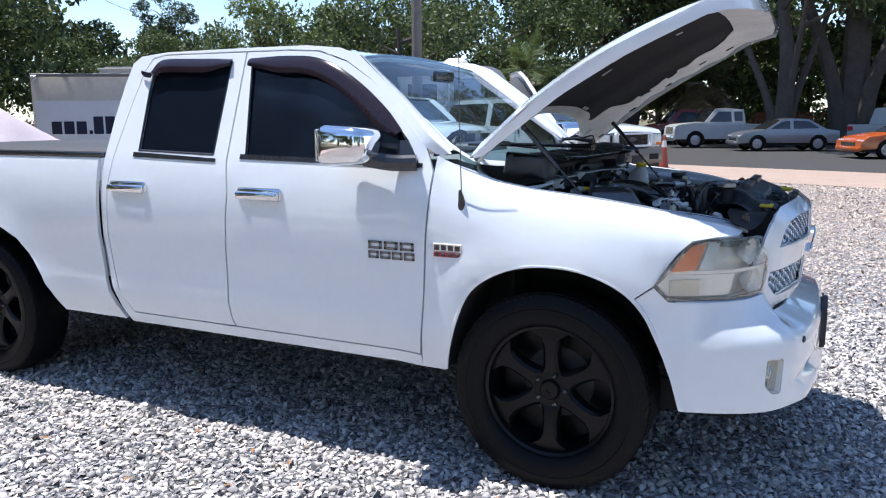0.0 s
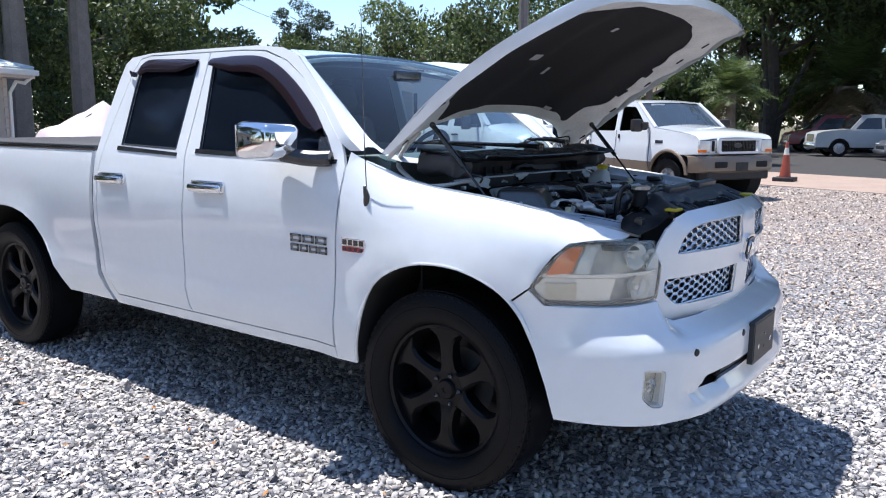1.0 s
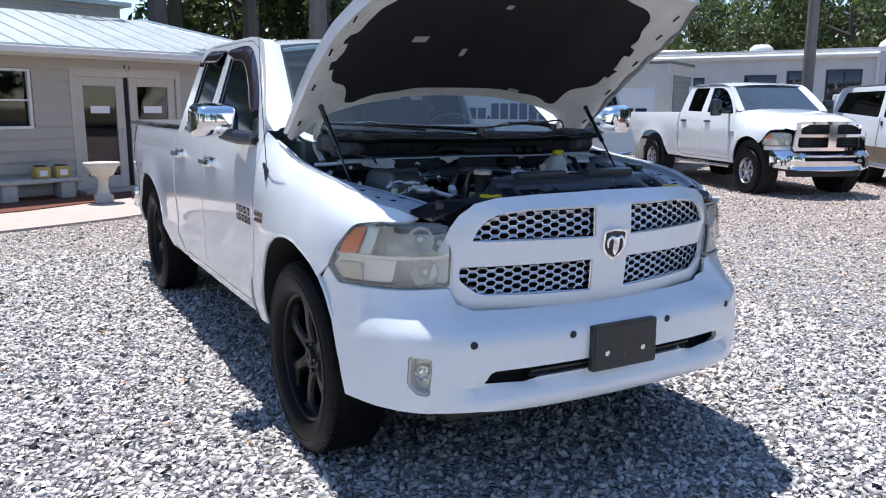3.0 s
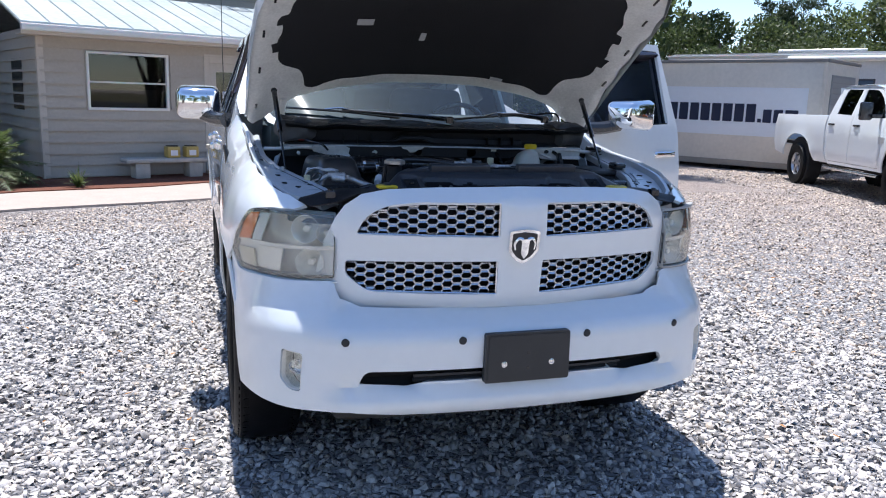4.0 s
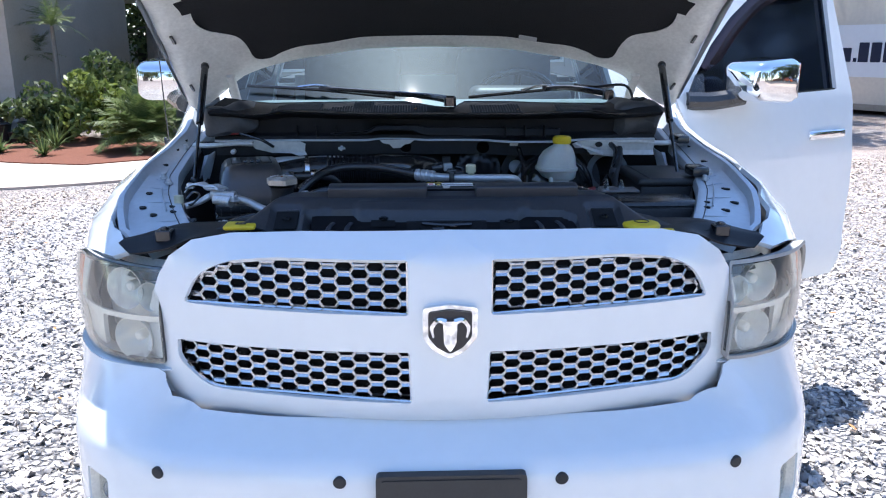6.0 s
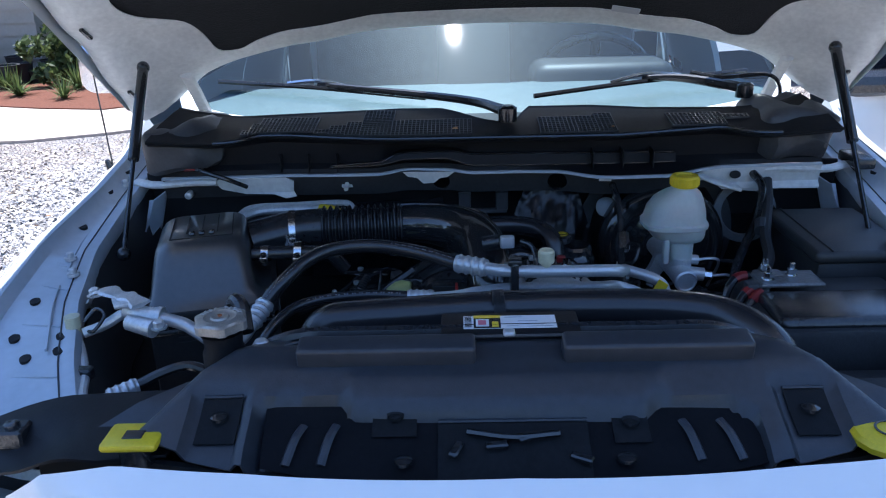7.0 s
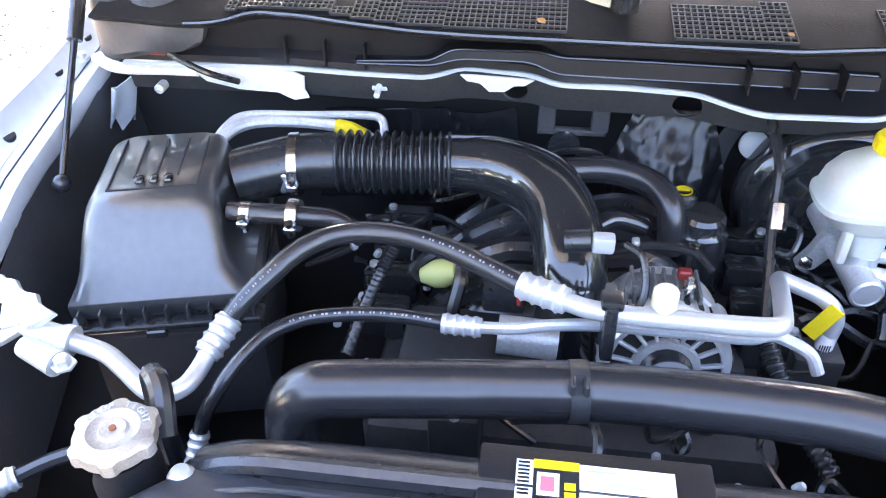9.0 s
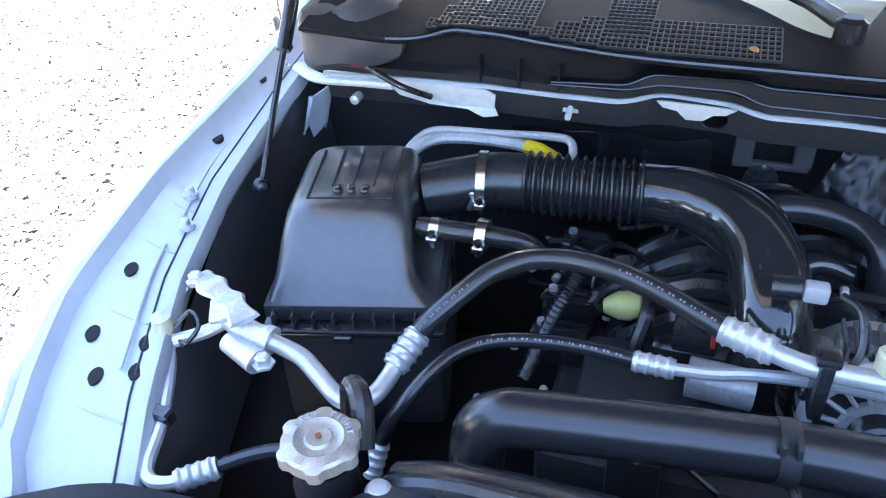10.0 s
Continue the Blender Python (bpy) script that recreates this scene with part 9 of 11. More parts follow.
def plain_wheel(parent, x, y, out, R, rim, mtl, w=0.24):
    m = Matrix.Translation((x, y, R)) @ Matrix.Rotation(radians(-90 * out), 4, "X")
    wh = part("wheel", lathe([(rim * 0.25, 0.02), (rim * 0.5, w * 0.28), (rim * 0.85, w * 0.22), (rim * 0.98, w * 0.42), (rim, w * 0.42), (rim, -w * 0.4), (rim * 0.3, -w * 0.3)], m, 28), mtl, parent)
    part("tyre", lathe([(rim, -w / 2), (rim * 1.2, -w * 0.55), (R * 0.95, -w * 0.5), (R, -w * 0.35), (R, w * 0.35), (R * 0.95, w * 0.5), (rim * 1.2, w * 0.55), (rim, w * 0.45)], m, 36, False), RUBBER, wh)
    part("hub", lathe([(rim * 0.3, w * 0.2), (rim * 0.28, w * 0.4), (rim * 0.15, w * 0.46), (0, w * 0.46)], m, 16), mtl, wh)
    for k in range(6):
        a = 2 * math.pi * k / 6
        part("spoke", box((rim * 0.2, -rim * 0.10, w * 0.22), (rim * 0.95, rim * 0.10, w * 0.40), 0.008, 1, m @ Matrix.Rotation(a, 4, "Z")), mtl, wh)
    return wh


def strip(parent, line, hw, material, name, crown=0.03, inset=0.0, ny=8, label=""):
    """A skin across the vehicle along a line of (x, z)."""
    bm = bmesh.new()
    prev = None
    for x, z in line:
        w = hw(x, z) - inset
        row = [bm.verts.new((x, w * (2 * j / ny - 1), z + crown * (1 - (2 * j / ny - 1) ** 2))) for j in range(ny + 1)]
        if prev:
            for j in range(ny):
                bm.faces.new((prev[j], prev[j + 1], row[j + 1], row[j]))
        prev = row
    return part(name, bm, material, parent, label)


TAN = mat("tan_cladding", (0.20, 0.155, 0.115), 0.4, vary=0.08, coat=0.5)
ALLOY = mat("alloy_wheel", (0.55, 0.55, 0.56), 0.3, 0.9, vary=0.1)


def heavy_pickup():
    """A white crew-cab work truck with chrome nose, of the same family as the first."""
    m = Matrix.Translation((-6.12, 10.45, 0)) @ Matrix.Rotation(radians(-18.4), 4, "Z")
    t = thing("parked_pickup", "white crew-cab pickup with chrome grille and bumper", "pickup truck", at=m)
    ex = lambda x: x if x > -1.65 else -1.65 + (x + 1.65) * 1.11
    st = lambda pts: [(ex(x), z + 0.05) for x, z in pts]
    hw = lambda x, z: side_y(x if x > -1.65 else -1.65 + (x + 1.65) / 1.11, z - 0.05)
    for s in (-1, 1):
        fm = lambda x, z, s=s: (x, s * hw(x, z), z)
        for nm, o, h in (("front_fender", FENDER, ()), ("cab_side", RAIL, ()), ("bed_side", BED, ()), ("front_door", DOOR_F, (WIN_F,)), ("rear_door", DOOR_R, (WIN_R,))):
            p = part(nm, sheet(st(o), fm, 0.12, [st(q) for q in h], 0.02), PAINT, t)
            for q in h:
                part("window", sheet(st(q), lambda x, z, s=s: (x, s * (hw(x, z) - 0.012), z), 0.2, thick=0.004), VIEW_GLASS, p)
        for x in (-1.43, ex(-2.30)):
            part("door_handle", box((x - 0.10, s * 0.985 - 0.02, 1.235), (x + 0.10, s * 0.985 + 0.02, 1.27), 0.01, 2), BLACK, t)
        for x in (0.0, ex(-3.585)):
            plain_wheel(t, x, s * 0.86, s, 0.41, 0.23, ALLOY)
            part("wheel_well", lathe([(0.50, -0.15), (0.50, 0.12)], Matrix.Translation((x, s * 0.80, 0.46)) @ Matrix.Rotation(radians(90), 4, "X"), 24), CAVITY, t)
        mr = part("tow_mirror", box((-0.86, s * 1.16 - 0.10, 1.36), (-0.76, s * 1.16 + 0.10, 1.66), 0.03, 2), BLACK, t, "tall black towing mirror")
        part("mirror_arm", box((-0.74, min(s * 0.93, s * 1.10), 1.40), (-0.68, max(s * 0.93, s * 1.10), 1.46), 0.01, 1), BLACK, mr)
        headlight(t, s)
        part("model_badge", box((-0.62, s * 0.985 - 0.01, 0.99), (-0.44, s * 0.985 + 0.01, 1.10), 0.003, 1), ALU, t)
        part("running_board", box((-2.55, min(s * 0.86, s * 1.0), 0.42), (-0.55, max(s * 0.86, s * 1.0), 0.47), 0.015, 2), CHROME_SATIN, t)
    # closed hood, bulged and rolled over to the fenders
    line = [(-0.48, 1.465), (-0.1, 1.440), (0.3, 1.405), (0.6, 1.370), (0.76, 1.340), (0.84, 1.300), (0.88, 1.235)]
    bm = bmesh.new()
    prev = None
    for i in range(18):
        x = -0.48 + 1.36 * i / 17
        zt, zc = lerp(line, x), lerp(ZC, x) + 0.048
        w = max(0.62, hw(x, zc) + 0.002)
        row = [bm.verts.new((x, w * u, zc + (zt - zc) * (1 - abs(u) ** 4) + 0.03 * (1 - u * u))) for u in [k / 8 - 1 for k in range(17)]]
        if prev:
            for j in range(16):
                bm.faces.new((prev[j], prev[j + 1], row[j + 1], row[j]))
        prev = row
    part("hood", bm, PAINT, t, "white closed bonnet", 1.0)
    n = 10
    vs = [windshield_at(2 * j / n - 1, i / n) + Vector((0, 0, 0.05)) for i in range(n + 1) for j in range(n + 1)]
    fs = [(i * (n + 1) + j, i * (n + 1) + j + 1, (i + 1) * (n + 1) + j + 1, (i + 1) * (n + 1) + j) for i in range(n) for j in range(n)]
    raw("windshield", vs, fs, SCREEN, t, "windscreen with the sky's blue reflection in its colour")
    for s in (-1, 1):
        bm = bmesh.new()
        prev = None
        for i in range(9):
            f = i / 8
            p = windshield_at(s * 0.985, f) + Vector((0, 0, 0.05))
            zq = lerp([(0, 1.40), (0.35, 1.60), (0.7, 1.76), (1.0, 1.868)], f)
            xq = lerp([(1.40, -0.49), (1.475, -0.56), (1.668, -0.766), (1.843, -0.985), (1.89, -1.10)], zq)
            row = [bm.verts.new(p), bm.verts.new((xq, s * side_y(xq, zq), zq + 0.05))]
            if prev:
                bm.faces.new((prev[0], prev[1], row[1], row[0]))
            prev = row
        part("windshield_pillar", bm, PAINT, t)
    strip(t, [(-1.06, 1.91), (-1.3, 1.955), (-1.8, 1.975), (-2.3, 1.965), (-2.5, 1.93)], lambda x, z: 0.77, PAINT, "roof", 0.03, label="white cab roof")
    # nose
    gx = lambda y, z: 0.91 - 0.16 * y * y
    sur = [(-0.57, 1.285), (0.57, 1.285), (0.63, 1.20), (0.67, 0.80), (-0.67, 0.80), (-0.63, 1.20)]
    hole = lambda y0, y1, z0, z1: round_outline([(y0, z0), (y1, z0), (y1, z1), (y0, z1)], 0.03, 3)
    g = part("grille", sheet(round_outline(sur, 0.05), lambda y, z: (gx(y, z), y, z), 0.08, [hole(0.075, 0.555, 1.075, 1.235), hole(-0.555, -0.075, 1.075, 1.235), hole(0.075, 0.59, 0.855, 1.025), hole(-0.59, -0.075, 0.855, 1.025)], 0.05), CHROME, t, "chrome cross-bar grille")
    part("grille_backing", sheet([(-0.62, 0.82), (0.62, 0.82), (0.57, 1.26), (-0.57, 1.26)], lambda y, z: (gx(y, z) - 0.06, y, z), 0.2, thick=0.01), CAVITY, g)
    for z in (0.90, 0.94, 0.98, 1.115, 1.155, 1.195):
        for a in (-0.53, 0.085):
            part("grille_bar", box((0.835, a, z - 0.004), (0.845, a + 0.445, z + 0.004)), GREY_PL, g)
    part("emblem", prism([(-0.06, 1.12), (0.06, 1.12), (0.06, 1.03), (0.0, 0.97), (-0.06, 1.03)], 0.03, lambda y, z, c: (gx(y, z) + c, y, z)), CHROME, g)
    half = [(0.0, 0.46), (0.60, 0.48), (UE - 0.33, 0.52), (UE - 0.28, 0.78), (0.70, 0.81), (0.0, 0.81)]
    b = part("front_bumper", sheet(half + [(-a, z) for a, z in half[-2:0:-1]], bump_map(0.0), 0.06, [hole(-0.50, 0.50, 0.63, 0.72)], 0.03), CHROME, t, "chrome front bumper")
    part("bumper_slot", sheet([(-0.52, 0.61), (0.52, 0.61), (0.52, 0.74), (-0.52, 0.74)], bump_map(-0.05), 0.2, thick=0.01), CAVITY, b)
    part("air_dam", sheet([(-0.78, 0.36), (0.78, 0.36), (0.84, 0.54), (-0.84, 0.54)], bump_map(-0.08), 0.2, thick=0.01), BLACK_MAT, t)
    part("underbody", box((-4.8, -0.70, 0.45), (0.75, 0.70, 0.62)), CAVITY, t)
    part("cab_inside", box((-2.55, -0.80, 0.6), (-0.75, 0.80, 1.30)), CAVITY, t)
    part("cab_back", box((ex(-2.46), -0.80, 0.6), (ex(-2.43), 0.80, 1.93)), PAINT, t)
    part("bed_floor", box((ex(-4.78), -0.90, 0.80), (ex(-2.55), 0.90, 0.86)), CAVITY, t)
    part("tailgate", box((ex(-4.82), -0.90, 0.75), (ex(-4.77), 0.90, 1.40), 0.02, 1), PAINT, t)


heavy_pickup()


def big_suv():
    m = Matrix.Translation((-3.42, 12.67, 0)) @ Matrix.Rotation(radians(-27.7), 4, "Z")
    t = thing("large_suv", "large white and tan four-door off-road SUV", "SUV", at=m)
    W = 1.0
    hw = lambda x, z: W - 0.03 * smoothstep(0.95, 1.25, z) - 0.20 * max(0.0, z - 1.28) - 0.05 * smoothstep(0.4, 0.95, x)
    xr = -3.48
    up = [(-4.65, 0.80)] + [(-4.70, 1.30), (-4.55, 1.78), (-4.40, 1.93), (-1.35, 1.95), (-1.15, 1.90), (-0.50, 1.41), (0.50, 1.30), (0.68, 1.255), (0.74, 1.20), (0.76, 0.92), (0.52, 0.90)] + [(0.52 * math.cos(a), 0.42 + 0.54 * math.sin(a)) for a in (radians(62), radians(80), radians(100), radians(120))] + [(-0.50, 0.72)]
    w1 = [(-0.70, 1.36), (-1.20, 1.83), (-1.62, 1.85), (-1.62, 1.33)]
    w2 = [(-1.76, 1.33), (-1.76, 1.85), (-2.62, 1.85), (-2.62, 1.33)]
    w3 = [(-2.78, 1.33), (-2.78, 1.85), (-4.20, 1.83), (-4.42, 1.42)]
    for s in (-1, 1):
        fm = lambda x, z, s=s: (x, s * hw(x, z), z)
        b = part("body_side", sheet(up, fm, 0.12, [round_outline(w, 0.05, 3) for w in (w1, w2, w3)], 0.02), PAINT, t, "white upper body side")
        for w in (w1, w2, w3):
            part("window", sheet(w, lambda x, z, s=s: (x, s * (hw(x, z) - 0.015), z), 0.2, thick=0.004), VIEW_GLASS, b)
        rear = [(xr + 0.55 * math.cos(a), 0.42 + 0.55 * math.sin(a)) for a in (radians(d) for d in (180, 150, 120, 90, 60, 30, 5))]
        front = [(0.55 * math.cos(a), 0.42 + 0.55 * math.sin(a)) for a in (radians(d) for d in (175, 155, 135))]
        clad = [(-4.66, 0.58)] + [(x, z) for x, z in rear] + [(xr + 0.56, 0.44), (-0.58, 0.44)] + [q for q in front if q[1] < 0.70] + [(-0.50, 0.715), (-4.66, 0.795)]
        part("cladding", sheet(clad, lambda x, z, s=s: (x, s * (hw(x, z) + 0.012), z), 0.15, thick=0.02), TAN, t, "tan lower body cladding")
        lip = [(0.545 * math.cos(radians(d)), s * 1.012, 0.42 + 0.545 * math.sin(radians(d))) for d in range(10, 176, 15)]
        part("arch_flare", tube(lip, 0.035, 8, 2), TAN, t)
        part("step_bar", tube([(-0.62, s * 1.03, 0.42), (-1.0, s * 1.06, 0.40), (-2.5, s * 1.06, 0.40), (-2.9, s * 1.03, 0.42)], 0.045, 10, 3), CHROME_SATIN, t)
        for x in (0.0, xr):
            plain_wheel(t, x, s * 0.88, s, 0.41, 0.22, ALLOY, 0.28)
            part("wheel_well", lathe([(0.53, -0.2), (0.53, 0.10)], Matrix.Translation((x, s * 0.80, 0.44)) @ Matrix.Rotation(radians(90), 4, "X"), 24), CAVITY, t)
        for x in (-1.60, -2.62):
            part("door_handle", box((x, s * 0.985 - 0.02, 1.17), (x + 0.035, s * 0.985 + 0.02, 1.26), 0.008, 1), BLACK, t)
        for x in (-0.60, -1.69, -2.70):
            part("door_gap", sheet([(x, 0.62), (x + 0.012, 0.62), (x + 0.012, 1.34), (x, 1.34)], lambda a, z, s=s: (a, s * (hw(a, z) + 0.014), z), 0.3, thick=0.002), CAVITY, t)
        mr = part("tow_mirror", box((-0.82, s * 1.20 - 0.12, 1.32), (-0.70, s * 1.20 + 0.12, 1.58), 0.04, 2), mat("dark_mirror", (0.03, 0.022, 0.02), 0.4) if s < 0 else bpy.data.materials["dark_mirror"], t, "large dark towing mirror")
        part("mirror_arm", box((-0.72, min(s * 0.95, s * 1.12), 1.38), (-0.66, max(s * 0.95, s * 1.12), 1.52), 0.02, 1), bpy.data.materials["dark_mirror"], mr)
        hl = part("headlight", box((0.68, s * 0.80 - 0.145, 0.945), (0.79, s * 0.80 + 0.145, 1.185), 0.03, 3), SILVER, t, "square clear headlight with amber foot")
        part("amber_lens", box((0.72, s * 0.86 - 0.095, 0.950), (0.798, s * 0.86 + 0.092, 1.005), 0.012, 2), AMBER, hl)
        part("lamp_rim", tube([(0.785, s * 0.80 - 0.14, 1.18), (0.785, s * 0.80 + 0.14, 1.18)], 0.007, 6, 1), CAVITY, hl)
        part("nose_slot", box((0.76, s * 0.60 - 0.022, 0.97), (0.803, s * 0.60 + 0.022, 1.17), 0.008, 1), CAVITY, t)
        part("side_badge", box((-0.42, s * 0.985 - 0.01, 1.10), (-0.20, s * 0.985 + 0.012, 1.16), 0.004, 1), BLACK, t)
        part("bumper_slot", box((0.86, s * 0.52 - 0.15, 0.66), (0.958, s * 0.52 + 0.15, 0.78), 0.02, 2), CAVITY, t)
    strip(t, [(-0.50, 1.412), (-0.1, 1.372), (0.25, 1.332), (0.50, 1.302), (0.66, 1.262), (0.74, 1.205), (0.76, 1.17)], lambda x, z: hw(x, z) + 0.004, PAINT, "hood", 0.060, label="white bonnet")
    strip(t, [(-0.52, 1.40), (-0.85, 1.66), (-1.15, 1.90)], lambda x, z: hw(x, z) - 0.06, SCREEN, "windshield", 0.03)
    for s in (-1, 1):
        part("windshield_pillar", tube([(-0.50, s * (hw(-0.5, 1.4) - 0.03), 1.41), (-0.84, s * (hw(-0.8, 1.66) - 0.03), 1.67), (-1.15, s * (hw(-1.1, 1.9) - 0.03), 1.905)], 0.04, 8, 2), PAINT, t)
    strip(t, [(-1.13, 1.90), (-1.35, 1.955), (-2.5, 1.985), (-4.2, 1.965), (-4.45, 1.90)], lambda x, z: hw(x, z), PAINT, "roof", 0.03, label="white roof")
    part("screen_sticker", box((-1.10, -0.55, 1.86), (-1.08, -0.20, 1.90)), WHITE_LABEL, t)
    part("tail", box((-4.70, -0.93, 0.6), (-4.60, 0.93, 1.80), 0.04, 2), PAINT, t)
    def gx(y, z):
        return 0.825 - 0.05 * y * y
    ring = round_outline([(-0.54, 0.925), (0.54, 0.925), (0.56, 1.215), (-0.56, 1.215)], 0.05, 4)
    hole = round_outline([(-0.475, 0.965), (0.475, 0.965), (0.485, 1.175), (-0.485, 1.175)], 0.03, 3)
    g = part("grille", sheet(ring, lambda y, z: (gx(y, z), y, z), 0.08, [hole], 0.06), PAINT, t, "white grille frame with dark bars")
    part("grille_field", sheet([(-0.52, 0.94), (0.52, 0.94), (0.52, 1.20), (-0.52, 1.20)], lambda y, z: (gx(y, z) - 0.045, y, z), 0.2, thick=0.01), CAVITY, g)
    for k in range(24):
        y = -0.466 + 0.0405 * k
        part("grille_bar", box((gx(y, 1) - 0.03, y - 0.006, 0.965), (gx(y, 1) - 0.012, y + 0.006, 1.175), 0.003, 1), BLACK_GLOSS, g)
    for z in (1.03, 1.10):
        part("grille_bar", box((0.785, -0.47, z - 0.005), (0.80, 0.47, z + 0.005)), BLACK_GLOSS, g)
    bm = lathe([(0.0, 0.0), (0.11, 0.0), (0.10, 0.015), (0.0, 0.02)], Matrix.Translation((0.815, 0, 1.075)) @ Matrix.Rotation(radians(90), 4, "Y") @ Matrix.Diagonal((0.42, 1, 1, 1)), 24)
    part("emblem", bm, GREY_PL, g)
    part("nose_panel", box((0.60, -0.93, 0.90), (0.765, 0.93, 1.19), 0.03, 2), PAINT, t)
    half = [(0.95, 0.0), (0.945, 0.55), (0.89, 0.86), (0.72, 1.01), (0.58, 1.03)]
    bm = bmesh.new()
    prev = None
    for x, y in [(a, -b) for a, b in half[::-1]] + half[1:]:
        row = [bm.verts.new((x - d, y * (1 - d * 0.2), z)) for d, z in ((0.06, 0.56), (0.0, 0.60), (0.0, 0.80), (0.03, 0.87), (0.16, 0.89))]
        if prev:
            for j in range(4):
                bm.faces.new((prev[j], prev[j + 1], row[j + 1], row[j]))
        prev = row
    part("front_bumper", bm, TAN, t, "tan front bumper")
    part("air_dam", box((0.62, -0.80, 0.42), (0.89, 0.80, 0.60), 0.03, 1), BLACK_MAT, t)
    part("plate_blank", box((0.94, -0.16, 0.60), (0.962, 0.16, 0.76), 0.008, 1), BLACK_MAT, t)
    part("underbody", box((-4.5, -0.75, 0.40), (0.65, 0.75, 0.62)), CAVITY, t)
    part("cabin", box((-4.4, -0.78, 0.62), (-0.75, 0.78, 1.30)), CAVITY, t)


big_suv()


# ---- motor home ----
def motor_home():
    m = Matrix.Translation((-8.5, 19.6, 0)) @ Matrix.Rotation(radians(30), 4, "Z")
    RVW = mat("motor_home_white", (0.62, 0.62, 0.62), 0.45, vary=0.12, scale=1.5)
    t = thing("motor_home", "long white motor home with dark windows", "motor home", at=m)
    prof = [(-12.4, 0.55), (-12.4, 3.0), (-12.2, 3.1), (-0.75, 3.12), (-0.35, 3.08), (-0.08, 2.95), (0.08, 2.72), (0.18, 2.2), (0.28, 1.2), (0.25, 0.55)]
    part("body", prism(prof, 2.4, lambda x, z, c: (x, c, z)), RVW, t)
    part("roof_edge", box((-12.45, -0.03, 3.00), (-0.55, 2.43, 3.06), 0.015, 2), MILKY, t)
    aw = part("awning", tube([(-8.6, -0.10, 2.92), (-1.75, -0.10, 2.92)], 0.075, 14, 1), MILKY, t, "rolled white awning")
    part("awning_bracket", box((-1.78, -0.12, 1.2), (-1.70, -0.01, 3.0), 0.015, 1), MILKY, aw)
    for a0, a1, z0, z1 in ((-8.6, -7.9, 1.75, 2.35), (-7.2, -6.3, 1.7, 2.35), (-5.12, -4.3, 1.75, 2.40), (-3.98, -3.51, 1.95, 2.50), (-2.97, -2.13, 1.6, 2.52), (-1.53, -0.20, 1.55, 2.70)):
        w = part("window", box((a0, -0.02, z0), (a1, 0.01, z1), 0.03, 2), BLACK_GLOSS, t)
        part("window_frame", box((a0 - 0.03, -0.012, z0 - 0.03), (a1 + 0.03, 0.005, z1 + 0.03), 0.01, 1), GREY_PL, w)
    part("front_glass", prism([(-0.20, 1.50), (0.30, 1.45), (0.16, 2.55), (-0.20, 2.65)], 2.2, lambda x, z, c: (x + 0.02, c + 0.1, z)), BLACK_GLOSS, t)
    part("stripe", box((-12.3, -0.012, 1.05), (0.1, 0.0, 1.15)), mat("grey_stripe", (0.25, 0.24, 0.24), 0.5), t)
    for x, y, r, h in ((-1.40, 1.2, 0.44, 0.34), (-4.9, 1.0, 0.34, 0.26)):
        part("roof_unit", lathe([(r, 0.0), (r, 0.10), (r * 0.92, h * 0.6), (r * 0.6, h * 0.93), (0, h)], Matrix.Translation((x, y, 3.10)), 24), MILKY, t, "white domed roof unit")
    part("ladder_rail", box((-9.0, 0.1, 3.12), (-6.6, 0.14, 3.20), 0.01, 1), ALU, t)
    for x in (-1.4, -6.8):
        for y, o in ((0.10, -1), (2.30, 1)):
            plain_wheel(t, x, y, o, 0.45, 0.25, ALLOY)
    return t


motor_home()


# ---- tarpaulin over a load behind the pickup ----
def tarp():
    t = thing("white_tarpaulin", "wrinkled white tarpaulin drawn over a tall load", "tarpaulin")
    TP = mat("white_tarp_cloth", (0.60, 0.51, 0.53), 0.6, vary=0.08, scale=2, bump=0.4, bump_scale=6)
    n = 26
    bm = bmesh.new()
    grid = []
    for i in range(n + 1):
        row = []
        for j in range(n + 1):
            a, b = i / n * 2 - 1, j / n * 2 - 1
            u, v = a * 1.3, b * 2.6
            peak = max(0.0, 1 - math.hypot(u / 1.4, (v + 0.8) / 1.5))
            ridge = (1 - abs(a) ** 1.3) * (0.95 - 0.35 * smoothstep(-0.3, 1.0, b))
            z = 0.45 + ridge * 1.02 + 0.50 * peak ** 1.3
            z *= 1 - 0.9 * max(0.0, abs(b) - 0.88) / 0.12
            z += 0.035 * noise.noise(Vector((u * 3, v * 3, 0.3)))
            row.append(bm.verts.new((u, v, max(0.02, z))))
        grid.append(row)
    for i in range(n):
        for j in range(n):
            bm.faces.new((grid[i][j], grid[i + 1][j], grid[i + 1][j + 1], grid[i][j + 1]))
    part("cloth", bm, TP, t, smooth=1.2)
    part("rope", tube([(0.2, -2.2, 1.1), (0.1, -0.9, 1.75), (-0.2, 0.6, 1.25), (0.1, 2.4, 0.85)], 0.014, 6, 5), mat("dark_rope", (0.05, 0.05, 0.05), 0.8), t)
    part("load", box((-0.9, -2.0, 0.0), (0.9, 1.9, 0.75), 0.1, 2), CAVITY, t)
    t.matrix_world = Matrix.Translation((-10.0, 4.12, 0)) @ Matrix.Rotation(radians(-8), 4, "Z") @ Matrix.Diagonal((1.0, 0.70, 0.95, 1))


tarp()


